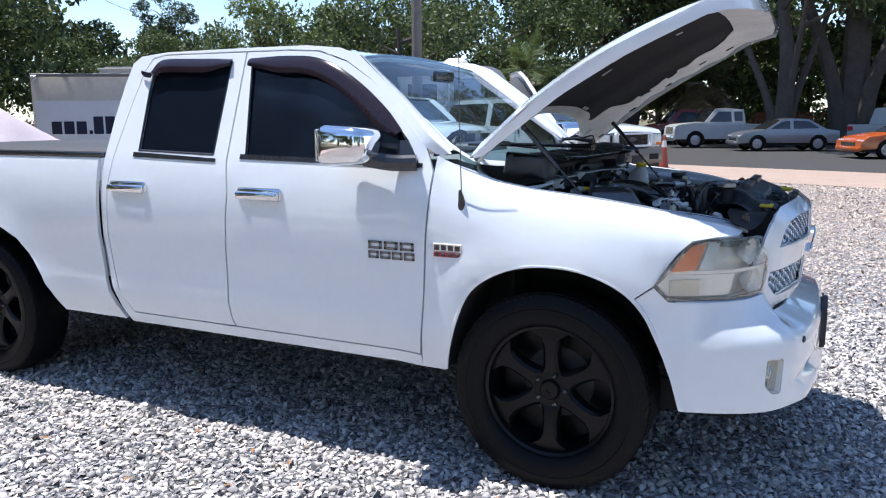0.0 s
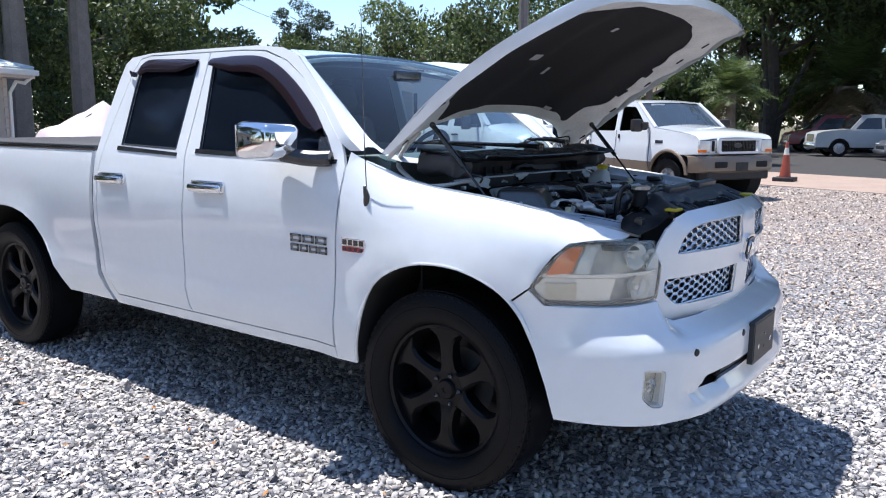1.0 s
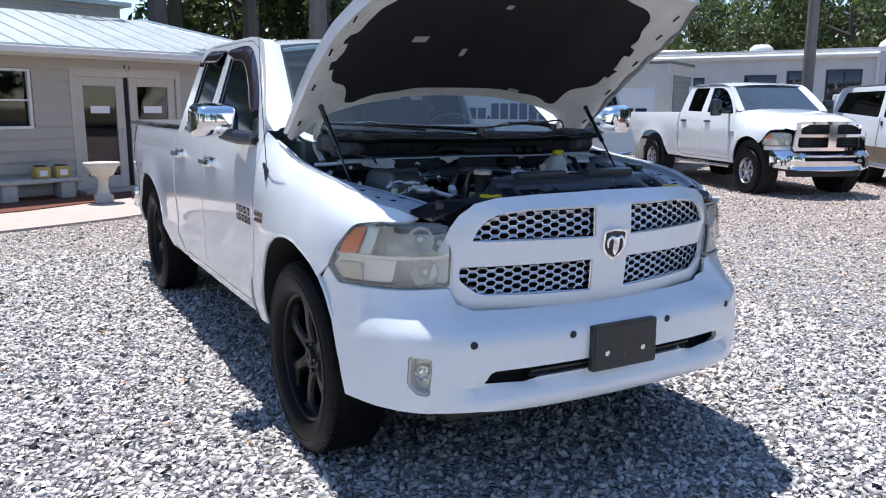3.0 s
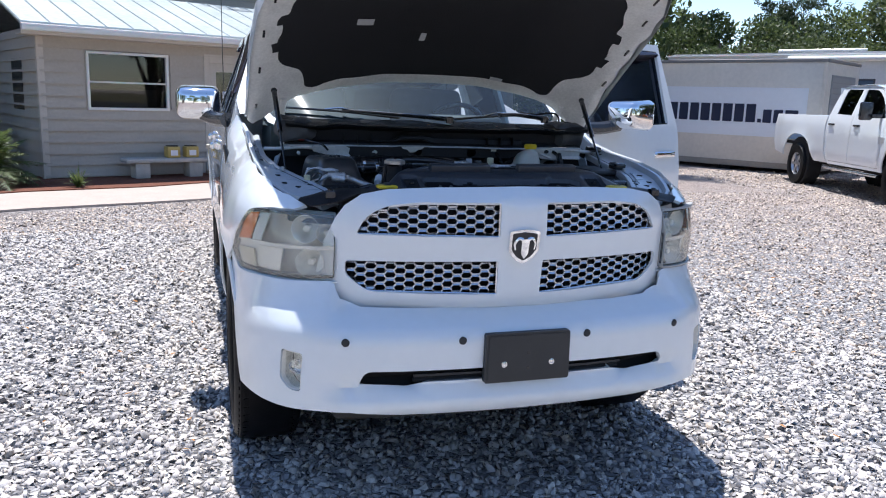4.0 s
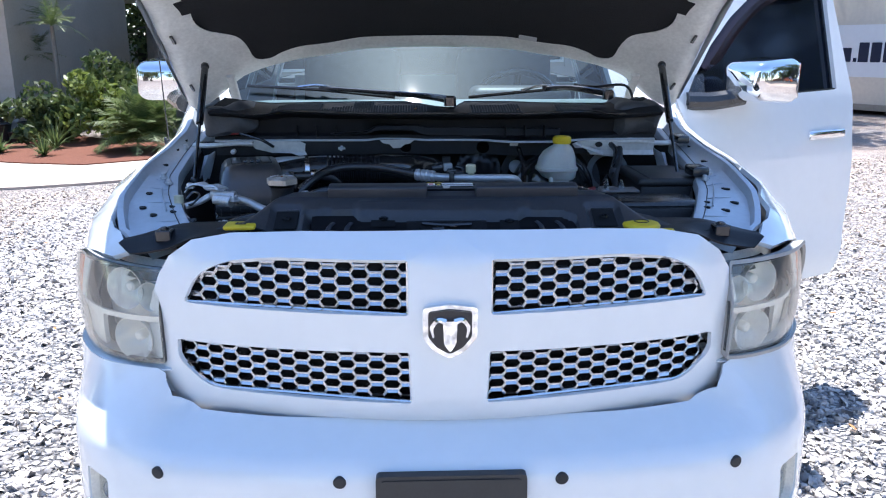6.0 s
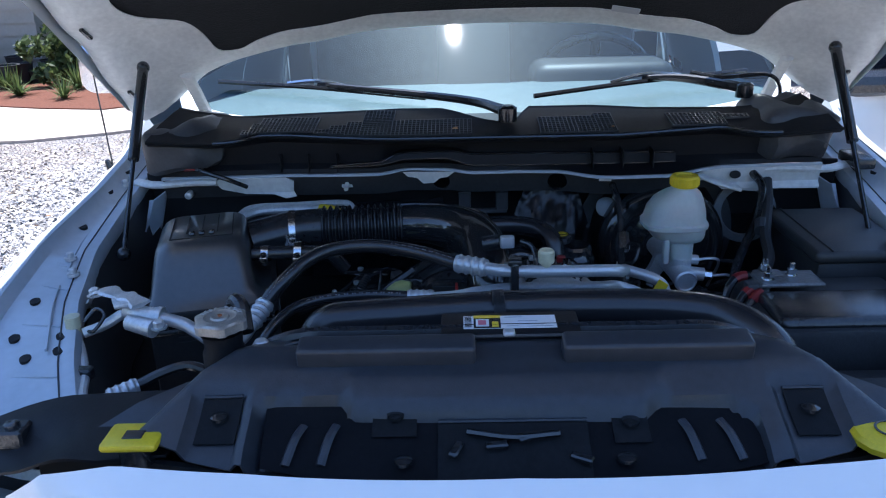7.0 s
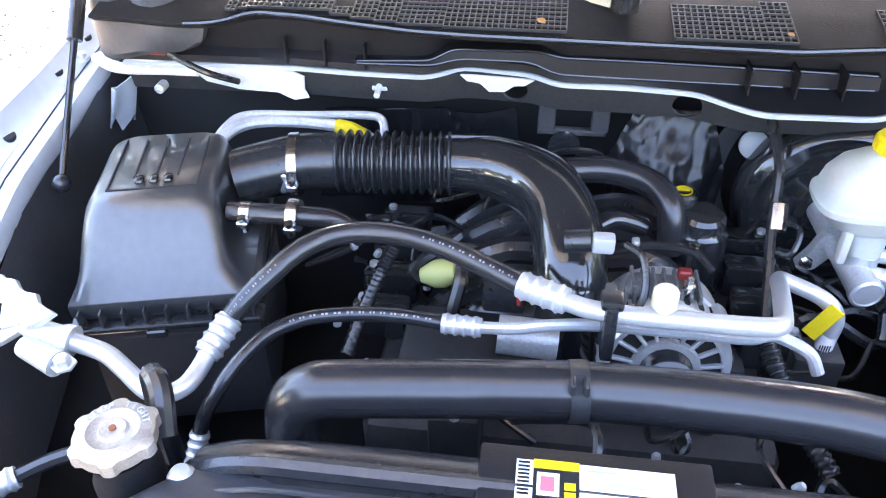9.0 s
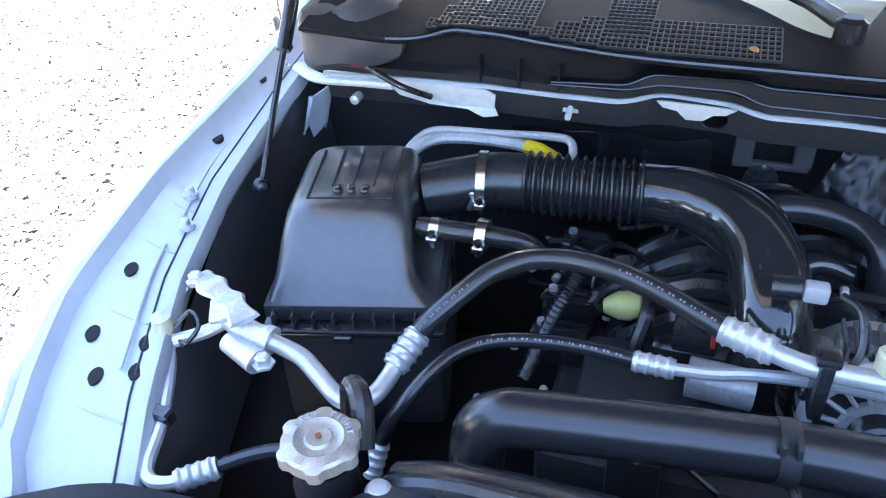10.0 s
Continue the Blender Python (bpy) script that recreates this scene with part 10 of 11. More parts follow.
# ---- cars under the far trees ----
def far_car(name, label, category, x, y, heading, paint, L=4.6, H=1.45, kind="sedan", Wd=0.9):
    t = thing(name, label, category, "parked cars", at=Matrix.Translation((x, y, 0.01)) @ Matrix.Rotation(radians(heading), 4, "Z"))
    fx, rx = 0.31 * L, -0.29 * L
    R = 0.33 if kind in ("sedan", "sport") else 0.38
    hw = lambda a, z: Wd - 0.03 * smoothstep(0.6, 0.9, z) - 0.28 * max(0.0, z - 0.55 * H - 0.1) - 0.06 * smoothstep(0.36 * L, 0.5 * L, abs(a))
    if kind == "pickup":
        top = [(-0.5 * L, 0.58 * H), (-0.14 * L, 0.60 * H), (-0.13 * L, 0.97 * H), (0.02 * L, 1.0 * H), (0.13 * L, 0.97 * H), (0.23 * L, 0.65 * H), (0.44 * L, 0.60 * H), (0.49 * L, 0.55 * H), (0.5 * L, 0.44 * H)]
        wins = [[(-0.115 * L, 0.68 * H), (-0.115 * L, 0.92 * H), (-0.04 * L, 0.92 * H), (-0.04 * L, 0.68 * H)], [(-0.015 * L, 0.66 * H), (-0.015 * L, 0.92 * H), (0.10 * L, 0.92 * H), (0.19 * L, 0.66 * H)]]
    elif kind == "van":
        top = [(-0.5 * L, 0.95 * H), (-0.48 * L, 1.0 * H), (0.16 * L, 1.0 * H), (0.29 * L, 0.62 * H), (0.47 * L, 0.52 * H), (0.5 * L, 0.44 * H)]
        wins = [[(-0.44 * L, 0.62 * H), (-0.44 * L, 0.92 * H), (-0.08 * L, 0.92 * H), (-0.08 * L, 0.62 * H)], [(-0.04 * L, 0.62 * H), (-0.04 * L, 0.92 * H), (0.14 * L, 0.92 * H), (0.24 * L, 0.62 * H)]]
    else:
        top = [(-0.5 * L, 0.62 * H), (-0.36 * L, 0.68 * H), (-0.20 * L, 0.97 * H), (-0.02 * L, 1.0 * H), (0.08 * L, 0.95 * H), (0.23 * L, 0.66 * H), (0.44 * L, 0.56 * H), (0.5 * L, 0.42 * H)]
        wins = [[(-0.30 * L, 0.70 * H), (-0.19 * L, 0.91 * H), (-0.04 * L, 0.93 * H), (-0.04 * L, 0.68 * H)], [(-0.01 * L, 0.68 * H), (-0.01 * L, 0.93 * H), (0.07 * L, 0.90 * H), (0.19 * L, 0.68 * H)]]
    arch = lambda c: [(c + 1.15 * R * math.cos(radians(d)), R + 1.15 * R * math.sin(radians(d))) for d in (175, 145, 115, 90, 65, 35, 5)]
    low = 0.18 * H
    outline = [(-0.5 * L, low + 0.08)] + arch(rx) + arch(fx) + [(0.5 * L, low + 0.08)] + top[::-1]
    for s in (-1, 1):
        b = part("body_side", sheet(outline, lambda a, z, s=s: (a, s * hw(a, z), z), 0.2, [round_outline(w, 0.04, 2) for w in wins], 0.02), paint, t)
        for w in wins:
            part("window", sheet(w, lambda a, z, s=s: (a, s * (hw(a, z) - 0.012), z), 0.4, thick=0.004), BLACK_GLOSS, b)
        for a in (fx, rx):
            plain_wheel(t, a, s * (Wd - 0.12), s, R, R * 0.62, ALLOY, 0.2)
        part("headlight", box((0.455 * L, s * (Wd - 0.25) - 0.14, 0.40 * H), (0.495 * L, s * (Wd - 0.25) + 0.14, 0.49 * H), 0.02, 1), SILVER, t)
        part("tail_lamp", box((-0.505 * L, s * (Wd - 0.2) - 0.12, 0.46 * H), (-0.47 * L, s * (Wd - 0.2) + 0.12, 0.56 * H), 0.02, 1), RED, t)
    strip(t, top, hw, paint, "top_skin", 0.02)
    lo, hi = (top[-4], top[-5]) if kind == "pickup" else (top[-3], top[-4])
    strip(t, [(lo[0] + 0.015, lo[1] + 0.012), (hi[0] + 0.015, hi[1] + 0.012)], lambda a, z: hw(a, z) - 0.06, BLACK_GLOSS, "windshield", 0.022)
    strip(t, [(0.5 * L, low), (0.5 * L, 0.46 * H)], lambda a, z: hw(a, z), paint, "nose", 0.0)
    part("grille", box((0.5 * L - 0.01, -0.55 * Wd, (0.36 if kind == "pickup" else 0.28) * H), (0.5 * L + 0.012, 0.55 * Wd, (0.53 if kind == "pickup" else 0.42) * H), 0.01, 1), BLACK, t)
    part("front_bumper", box((0.48 * L, -0.92 * Wd, 0.21 * H), (0.5 * L + 0.06, 0.92 * Wd, 0.32 * H), 0.04, 2), CHROME_SATIN if kind == "pickup" else paint, t)
    strip(t, [(-0.5 * L, low), (-0.5 * L, 0.6 * H)], lambda a, z: hw(a, z), paint, "tail", 0.0)
    part("underbody", box((-0.47 * L, -Wd + 0.12, low), (0.47 * L, Wd - 0.12, 0.5 * H)), CAVITY, t)
    return t


# white and silver are darkened: the trees' shade is put into these paints
FAR_WHITE = mat("shaded_white_car_paint", (0.46, 0.46, 0.45), 0.4, vary=0.12, scale=3, coat=0.4)
SILVER_P = mat("shaded_silver_car_paint", (0.24, 0.25, 0.27), 0.3, 0.5, vary=0.1, coat=0.8)
ORANGE_P = mat("orange_car_paint", (0.55, 0.11, 0.018), 0.25, vary=0.08, coat=0.9)
RED_P = mat("dark_red_car_paint", (0.22, 0.015, 0.02), 0.3, vary=0.1, coat=0.8)
far_car("sedan", "silver four-door sedan parked in shade", "car", -1.1, 33.6, 203, SILVER_P, 4.2, 1.38)
far_car("white_pickup", "white single-cab pickup parked in shade", "pickup truck", -3.9, 36.6, 206, FAR_WHITE, 5.2, 1.85, "pickup", 0.98)
far_car("red_van", "dark red van parked under trees", "van", -6.2, 41.2, 205, RED_P, 4.9, 1.85, "van", 0.98)
far_car("white_pickup", "white pickup seen from its tail, in shade", "pickup truck", 3.5, 36.6, 62, FAR_WHITE, 5.4, 1.85, "pickup", 0.98)
far_car("sports_car", "bright orange muscle car with black nose", "car", 3.6, 28.8, 205, ORANGE_P, 4.8, 1.36, "sport", 0.95)
far_car("white_pickup", "white pickup parked across the road", "pickup truck", -13.8, 34.0, 200, PAINT, 5.2, 1.8, "pickup", 0.98)


def traffic_cone(x, y):
    t = thing("traffic_cone", "orange traffic cone with a white collar", "traffic cone", at=Matrix.Translation((x, y, 0.0)) @ Matrix.Diagonal((0.95, 0.95, 1.15, 1.0)))
    part("cone", lathe([(0.16, 0.03), (0.085, 0.52), (0.035, 0.88), (0.0, 0.89)], None, 20), mat("cone_orange", (0.34, 0.075, 0.045), 0.5, vary=0.15), t)
    part("collar", lathe([(0.074, 0.60), (0.052, 0.76), (0.049, 0.76)], None, 20, False), MILKY, t)
    part("base", box((-0.27, -0.27, 0.0), (0.27, 0.27, 0.10), 0.02, 2), BLACK_MAT, t, "black rubber base")


traffic_cone(-3.2, 18.3)


def utility_pole(x, y, h, r, label):
    t = thing("utility_pole", label, "pole", "utility poles")
    part("pole", tube([(x, y, 0), (x + 0.03, y, h * 0.5), (x, y + 0.04, h)], lambda u: r * (1 - 0.25 * u), 10, 3), mat("weathered_pole", (0.20, 0.18, 0.16), 0.9, vary=0.3, scale=4, bump=0.4, bump_scale=40) if "weathered_pole" not in bpy.data.materials else bpy.data.materials["weathered_pole"], t)
    part("crossarm", box((x - 1.1, y - 0.05, h - 0.7), (x + 1.1, y + 0.05, h - 0.56)), bpy.data.materials["weathered_pole"], t)
    return t


utility_pole(-8.5, 13.8, 9.0, 0.14, "weathered grey wooden utility pole")
utility_pole(-26.0, 14.0, 9.5, 0.16, "weathered grey wooden utility pole among trees")
for a, b in (((-26, 14, 8.9), (-8.5, 13.8, 8.4)), ((-26, 14, 7.6), (-60, 20, 8.0)), ((-26, 14, 8.6), (-40, 40, 8.5)), ((-8.5, 13.8, 8.4), (20, 34, 8.6))):
    p = [Vector(a).lerp(Vector(b), k / 8) - Vector((0, 0, 1.3 * math.sin(math.pi * k / 8))) for k in range(9)]
    w = tagged(part("overhead_cable", tube(p, 0.014, 5, 2), BLACK), "thin dark overhead cable between poles", "cable", "overhead cables")
for x, y, h in ((-4.05, 16.1, 1.25), (-3.55, 16.2, 1.15), (-4.6, 16.6, 1.1)):
    t = thing("wooden_post", "short weathered wooden post", "post", "posts by the drive")
    part("post", tube([(x, y, 0), (x, y, h)], 0.15, 12, 1), bpy.data.materials["weathered_pole"], t)


# ---- trees, palms and shrubs ----
BARK = mat("bark", (0.12, 0.10, 0.085), 0.95, vary=0.4, scale=5, bump=0.8, bump_scale=18)
BARK_PALE = mat("pale_bark", (0.24, 0.21, 0.18), 0.95, vary=0.35, scale=4, bump=0.7, bump_scale=14)


def leaf_mat(name, dark, light):
    m = bpy.data.materials.new(name)
    m.use_nodes = True
    n, l = m.node_tree.nodes, m.node_tree.links
    b = n["Principled BSDF"]
    b.inputs["Roughness"].default_value = 0.5
    g = n.new("ShaderNodeNewGeometry")
    r = n.new("ShaderNodeValToRGB")
    r.color_ramp.elements[0].color, r.color_ramp.elements[1].color = (*dark, 1), (*light, 1)
    l.new(g.outputs["Random Per Island"], r.inputs[0])
    l.new(r.outputs[0], b.inputs["Base Color"])
    tr = n.new("ShaderNodeBsdfTranslucent")
    l.new(r.outputs[0], tr.inputs[0])
    mx = n.new("ShaderNodeMixShader")
    mx.inputs[0].default_value = 0.35
    l.new(b.outputs[0], mx.inputs[1])
    l.new(tr.outputs[0], mx.inputs[2])
    l.new(mx.outputs[0], n["Material Output"].inputs[0])
    return m


LEAF_A = leaf_mat("oak_leaves", (0.028, 0.050, 0.018), (0.14, 0.18, 0.06))
LEAF_B = leaf_mat("bright_leaves", (0.06, 0.10, 0.02), (0.24, 0.29, 0.07))
LEAF_C = leaf_mat("pine_leaves", (0.018, 0.036, 0.018), (0.09, 0.125, 0.055))
LEAF_P = leaf_mat("palm_leaves", (0.05, 0.09, 0.025), (0.16, 0.20, 0.07))
LEAF_D = leaf_mat("dry_fronds", (0.14, 0.09, 0.04), (0.28, 0.20, 0.10))


def leaf_mesh(name, centres, radii, per, size, seed, flat=0.8):
    """Many small leaf blades scattered through clumps, two triangles each."""
    rs = np.random.RandomState(seed)
    cs, rr = np.array(centres), np.array(radii)
    n = len(cs) * per
    idx = np.repeat(np.arange(len(cs)), per)
    d = rs.normal(0, 1, (n, 3))
    d /= np.linalg.norm(d, axis=1, keepdims=True)
    p = cs[idx] + d * (rr[idx] * rs.uniform(0.35, 1.0, n) ** 0.5)[:, None] * np.array([1, 1, flat])
    a = rs.normal(0, 1, (n, 3))
    a[:, 2] -= 0.5
    a /= np.linalg.norm(a, axis=1, keepdims=True)
    b = np.cross(a, rs.normal(0, 1, (n, 3)))
    b /= np.linalg.norm(b, axis=1, keepdims=True)
    s = size * rs.uniform(0.6, 1.4, n)[:, None]
    v = np.stack([p - a * s, p + b * s * 0.45, p + a * s, p - b * s * 0.45], 1)
    me = bpy.data.meshes.new(name)
    me.vertices.add(n * 4)
    me.vertices.foreach_set("co", v.reshape(-1))
    me.loops.add(n * 4)
    me.loops.foreach_set("vertex_index", np.arange(n * 4))
    me.polygons.add(n)
    me.polygons.foreach_set("loop_start", np.arange(n) * 4)
    me.update(calc_edges=True)
    return me


def tree(name, label, h, spread, leaf, bark, seed, clumps=46, per=150, size=0.16, bare=0.3, trunk_r=0.28, forks=0):
    """A tapered trunk, forking limbs and a crown of leaf clumps with gaps."""
    rg = random.Random(seed)
    t = thing(name, label, "tree", "background trees")
    bm = bmesh.new()
    top = Vector((rg.uniform(-0.4, 0.4), rg.uniform(-0.4, 0.4), h * 0.72))
    add_tube(bm, [(0, 0, -0.1), (0.05, 0.02, h * bare * 0.6), top * 0.6, top], lambda u: trunk_r * (1.15 - u) ** 0.8 + 0.02, 9, 4)
    for k in range(forks):
        a = k * 2.1 + 0.5
        add_tube(bm, [(math.cos(a) * 0.15, math.sin(a) * 0.15, -0.1), (math.cos(a) * 0.5, math.sin(a) * 0.5, h * 0.14), (math.cos(a) * spread * 0.3, math.sin(a) * spread * 0.3, h * 0.36), (math.cos(a) * spread * 0.5, math.sin(a) * spread * 0.5, h * 0.6)], lambda u: trunk_r * 0.72 * (1.1 - u), 8, 4)
    cs, rr = [], []
    limbs = max(6, clumps // 6)
    for k in range(limbs):
        f = bare + (0.95 - bare) * k / limbs
        a = k * 2.4 + rg.uniform(-0.4, 0.4)
        reach = spread * (1.0 - 0.55 * abs(f - 0.55)) * rg.uniform(0.7, 1.1)
        p0 = top * min(0.95, f / 0.75 * 0.9)
        p0.z = h * f * 0.75
        p2 = Vector((math.cos(a) * reach, math.sin(a) * reach, h * (f * 0.78 + 0.14)))
        p1 = p0.lerp(p2, 0.5) + Vector((0, 0, 0.10 * h * rg.uniform(-0.2, 0.5)))
        add_tube(bm, [p0, p1, p2], lambda u: trunk_r * 0.42 * (1.05 - u), 6, 3)
        for j in range(clumps // limbs):
            q = p0.lerp(p2, rg.uniform(0.45, 1.08)) + Vector((rg.gauss(0, 0.13) * spread, rg.gauss(0, 0.13) * spread, rg.gauss(0.03, 0.05) * h))
            cs.append(tuple(q))
            rr.append(rg.uniform(0.16, 0.30) * spread)
    part("trunk", bm, bark, t)
    me = leaf_mesh("crown", cs, rr, per, size, seed)
    c = new("crown", me)
    me.materials.append(leaf)
    c.parent = t
    return t


def frond_mesh(bm, base, direction, length, droop, blades, w, rg):
    """One feathered palm frond."""
    d = Vector(direction).normalized()
    side = d.cross(Vector((0, 0, 1)))
    side = side.normalized() if side.length > 0.01 else Vector((1, 0, 0))
    pts = []
    for i in range(9):
        u = i / 8
        pts.append(Vector(base) + d * length * u + Vector((0, 0, -droop * length * u * u)))
    for a, b in zip(pts, pts[1:]):
        q = [a - side * 0.008, b - side * 0.006, b + side * 0.006, a + side * 0.008]
        bm.faces.new([bm.verts.new(x) for x in q])
    for k in range(blades):
        u = 0.12 + 0.86 * k / blades
        i = min(7, int(u * 8))
        p = pts[i].lerp(pts[i + 1], u * 8 - i)
        t = (pts[i + 1] - pts[i]).normalized()
        ln = length * 0.30 * math.sin(math.pi * (0.12 + 0.85 * u)) * rg.uniform(0.85, 1.1)
        for s in (-1, 1):
            e = p + (side * s * 0.85 + t * 0.55 + Vector((0, 0, rg.uniform(-0.35, 0.12)))) * ln
            bm.faces.new([bm.verts.new(x) for x in (p - t * w, p + t * w, e)])


def palm(name, label, x, y, trunk_h, fronds, length, seed, leaf, blades=26, category="palm", r=0.2, dry=0):
    rg = random.Random(seed)
    t = thing(name, label, category, at=Matrix.Translation((x, y, 0.0)))
    if trunk_h > 0.3:
        bm = bmesh.new()
        add_tube(bm, [(0, 0, -0.1), (0.03, 0.02, trunk_h * 0.5), (0, 0, trunk_h)], lambda u: r * (1.1 - 0.25 * u), 10, 4)
        part("trunk", bm, BARK_PALE, t)
    for grp, num, mtl, e0, e1 in (("fronds", fronds, leaf, 10, 78), ("dry_fronds", dry, LEAF_D, -55, 0)):
        if not num:
            continue
        bm = bmesh.new()
        for k in range(num):
            a = k * 2.399 + rg.uniform(-0.2, 0.2)
            e = radians(rg.uniform(e0, e1))
            frond_mesh(bm, (0, 0, trunk_h), (math.cos(a) * math.cos(e), math.sin(a) * math.cos(e), math.sin(e)), length * rg.uniform(0.75, 1.1), rg.uniform(0.35, 0.75) * math.cos(e), blades, 0.011 * length, rg)
        tagged(part(grp, bm, mtl, t, smooth=0), kind="stuff")
    return t


def grass_clump(x, y, h, n, seed, leaf, name="strappy_plant", label="clump of strappy green leaves in mulch"):
    rg = random.Random(seed)
    t = thing(name, label, "plant", "bed plants", at=Matrix.Translation((x, y, 0.03)))
    bm = bmesh.new()
    for k in range(n):
        a, e = rg.uniform(0, 6.283), radians(rg.uniform(35, 82))
        d = Vector((math.cos(a) * math.cos(e), math.sin(a) * math.cos(e), math.sin(e)))
        s = Vector((-math.sin(a), math.cos(a), 0))
        ln = h * rg.uniform(0.7, 1.25)
        prev = None
        for i in range(5):
            u = i / 4
            p = d * ln * u + Vector((0, 0, -0.55 * ln * u * u * math.cos(e)))
            w = h * 0.035 * (1 - u) ** 0.6 + 0.001
            row = (bm.verts.new(p - s * w), bm.verts.new(p + s * w))
            if prev:
                bm.faces.new((prev[0], prev[1], row[1], row[0]))
            prev = row
    tagged(part("leaves", bm, leaf, t, smooth=0), kind="stuff")


OAK = tree("oak_tree", "broad dark green oak with several limbs", 11.0, 5.2, LEAF_A, BARK, 1, 60, 380, 0.10, 0.42, 0.25, 4)
MAPLE = tree("leafy_tree", "bright green leafy tree", 8.5, 3.6, LEAF_B, BARK, 2, 50, 370, 0.095, 0.22, 0.22)
TALL = tree("tall_tree", "tall thin dark tree with an airy crown", 15.0, 3.4, LEAF_C, BARK_PALE, 3, 46, 310, 0.10, 0.48, 0.26)
LOW = tree("low_tree", "dense low tree with hanging branches", 6.8, 4.2, LEAF_A, BARK, 4, 56, 380, 0.095, 0.10, 0.22)
# lighter crowns for the trees far off and for unseen ones added behind the lot
OAK_FAR = tree("oak_tree", "broad dark green oak far across the lot", 11.0, 5.2, LEAF_A, BARK, 11, 54, 120, 0.21, 0.28, 0.42, 4)
LOW_FAR = tree("low_tree", "dense low tree far across the lot", 6.8, 4.2, LEAF_A, BARK, 14, 54, 120, 0.20, 0.10, 0.22)
OAK_FAR.matrix_world = pose(34, -22, 0)
LOW_FAR.matrix_world = pose(28, 20, 0)
OAK.matrix_world = pose(-1.4, 38.4, 0, 0, 0, 20) @ Matrix.Scale(1.5, 4)
MAPLE.matrix_world = pose(-20.5, 31.0, 0, 0, 0, 60)
TALL.matrix_world = pose(-23.5, 5.5, 0, 0, 0, 0)
LOW.matrix_world = pose(-19.5, 26.0, 0, 0, 0, 0)
rg = random.Random(21)
PLACES = [
    (OAK, 1.6, 41.0, 1.6), (OAK, -13.0, 47.0, 1.0), (OAK_FAR, 5.0, 52.0, 1.1), (OAK_FAR, -6.5, 53.0, 1.1), (OAK, 9.5, 40.0, 1.1), (OAK, -10.5, 45.0, 1.0), (OAK_FAR, 17, 36, 1.1), (OAK, -17.5, 44.0, 1.05), (OAK_FAR, 26, 30, 1.0),
    (LOW, -10.2, 32.5, 0.62), (LOW, -13.5, 33.0, 1.15), (LOW, -15.8, 26.5, 1.1), (LOW, -24.0, 27.0, 0.8), (MAPLE, -25.5, 33.0, 1.0), (MAPLE, -29.5, 30.0, 0.72), (LOW, -30.0, 24.5, 0.92), (LOW, -27.0, 20.5, 0.86), (TALL, -28.4, 26.0, 0.55), (TALL, -16.1, 5.1, 1.0), (TALL, -15.7, 6.4, 0.95), (OAK_FAR, -33.5, 19.0, 1.0), (LOW, -22.5, 19.0, 0.60), (OAK_FAR, -30.5, 13.5, 0.95),
    (TALL, -25.5, 9.0, 1.0), (TALL, -21.5, 2.2, 1.1), (TALL, -26.5, -0.5, 0.95), (TALL, -20.5, -2.0, 1.05), (TALL, -28.0, 4.0, 1.1), (OAK_FAR, -31.0, 8.0, 0.9), (OAK_FAR, -29.5, -3.0, 1.0), (LOW, -25.0, 12.0, 1.0), (LOW, -24.0, -6.5, 1.1), (OAK, -24.5, -12.5, 1.0), (LOW, -18.5, -9.5, 0.85), (OAK, -19.0, -17.5, 1.0), (LOW, -14.5, -15.5, 1.0), (TALL, -17.0, -6.2, 0.9), (TALL, -14.8, -11.0, 0.9),
    # from (36, 22) on the trees are out of view, added for reflections
    (MAPLE, -36.0, 36.0, 0.8), (MAPLE, -12.0, 52.0, 1.2), (LOW_FAR, -11, 57, 1.2), (LOW_FAR, -6, 58, 1.2), (LOW_FAR, -1, 57, 1.2), (LOW_FAR, 4, 58, 1.2), (LOW_FAR, 9, 56, 1.2), (LOW_FAR, 14, 55, 1.2), (MAPLE, 6.0, 55.0, 1.2), (OAK_FAR, -43.0, 20.0, 1.1), (OAK_FAR, -42.0, 10.0, 1.2), (OAK_FAR, -40.0, -8.0, 1.2), (OAK_FAR, 36, 22, 1.0), (OAK_FAR, 30, 4, 1.0), (OAK_FAR, 27, -14, 1.1), (OAK_FAR, 8, -27, 1.0), (OAK_FAR, 20, -24, 1.1), (LOW_FAR, -6, -24, 1.2), (OAK_FAR, -14, -28, 1.0), (MAPLE, 33, -4, 1.2), (MAPLE, 15, -28, 1.2), (LOW_FAR, 33, 13, 1.2),
]
for src, x, y, k in PLACES:
    copy_thing(src, pose(x, y, 0, 0, 0, rg.uniform(0, 360)) @ Matrix.Scale(k * rg.uniform(0.92, 1.08), 4))

palm("sago_palm", "bright palm with drooping feathered fronds", -6.95, 25.8, 2.5, 46, 1.75, 5, LEAF_P, 30, r=0.16, dry=5)
palm("sago_palm", "broad palm with long feathered fronds and dry skirt", -6.35, 43.3, 3.4, 44, 3.8, 6, LEAF_P, 34, r=0.62, dry=30)
palm("queen_palm", "slim palm with drooping green fronds", -9.9, 25.4, 3.2, 24, 2.2, 7, LEAF_P, 28, r=0.14)
palm("pygmy_palm", "dense arching pygmy palm in red mulch", -9.55, -4.15, 0.25, 85, 0.98, 8, LEAF_P, 30, "palm", 0.1)
palm("yucca_plant", "spiky multi-stem plant by a shaded wall", -12.0, -6.4, 1.9, 26, 0.7, 9, LEAF_P, 16, "plant", 0.04)
palm("yucca_plant", "spiky multi-stem plant by a shaded wall", -12.6, -7.1, 1.4, 26, 0.7, 10, LEAF_P, 16, "plant", 0.04)
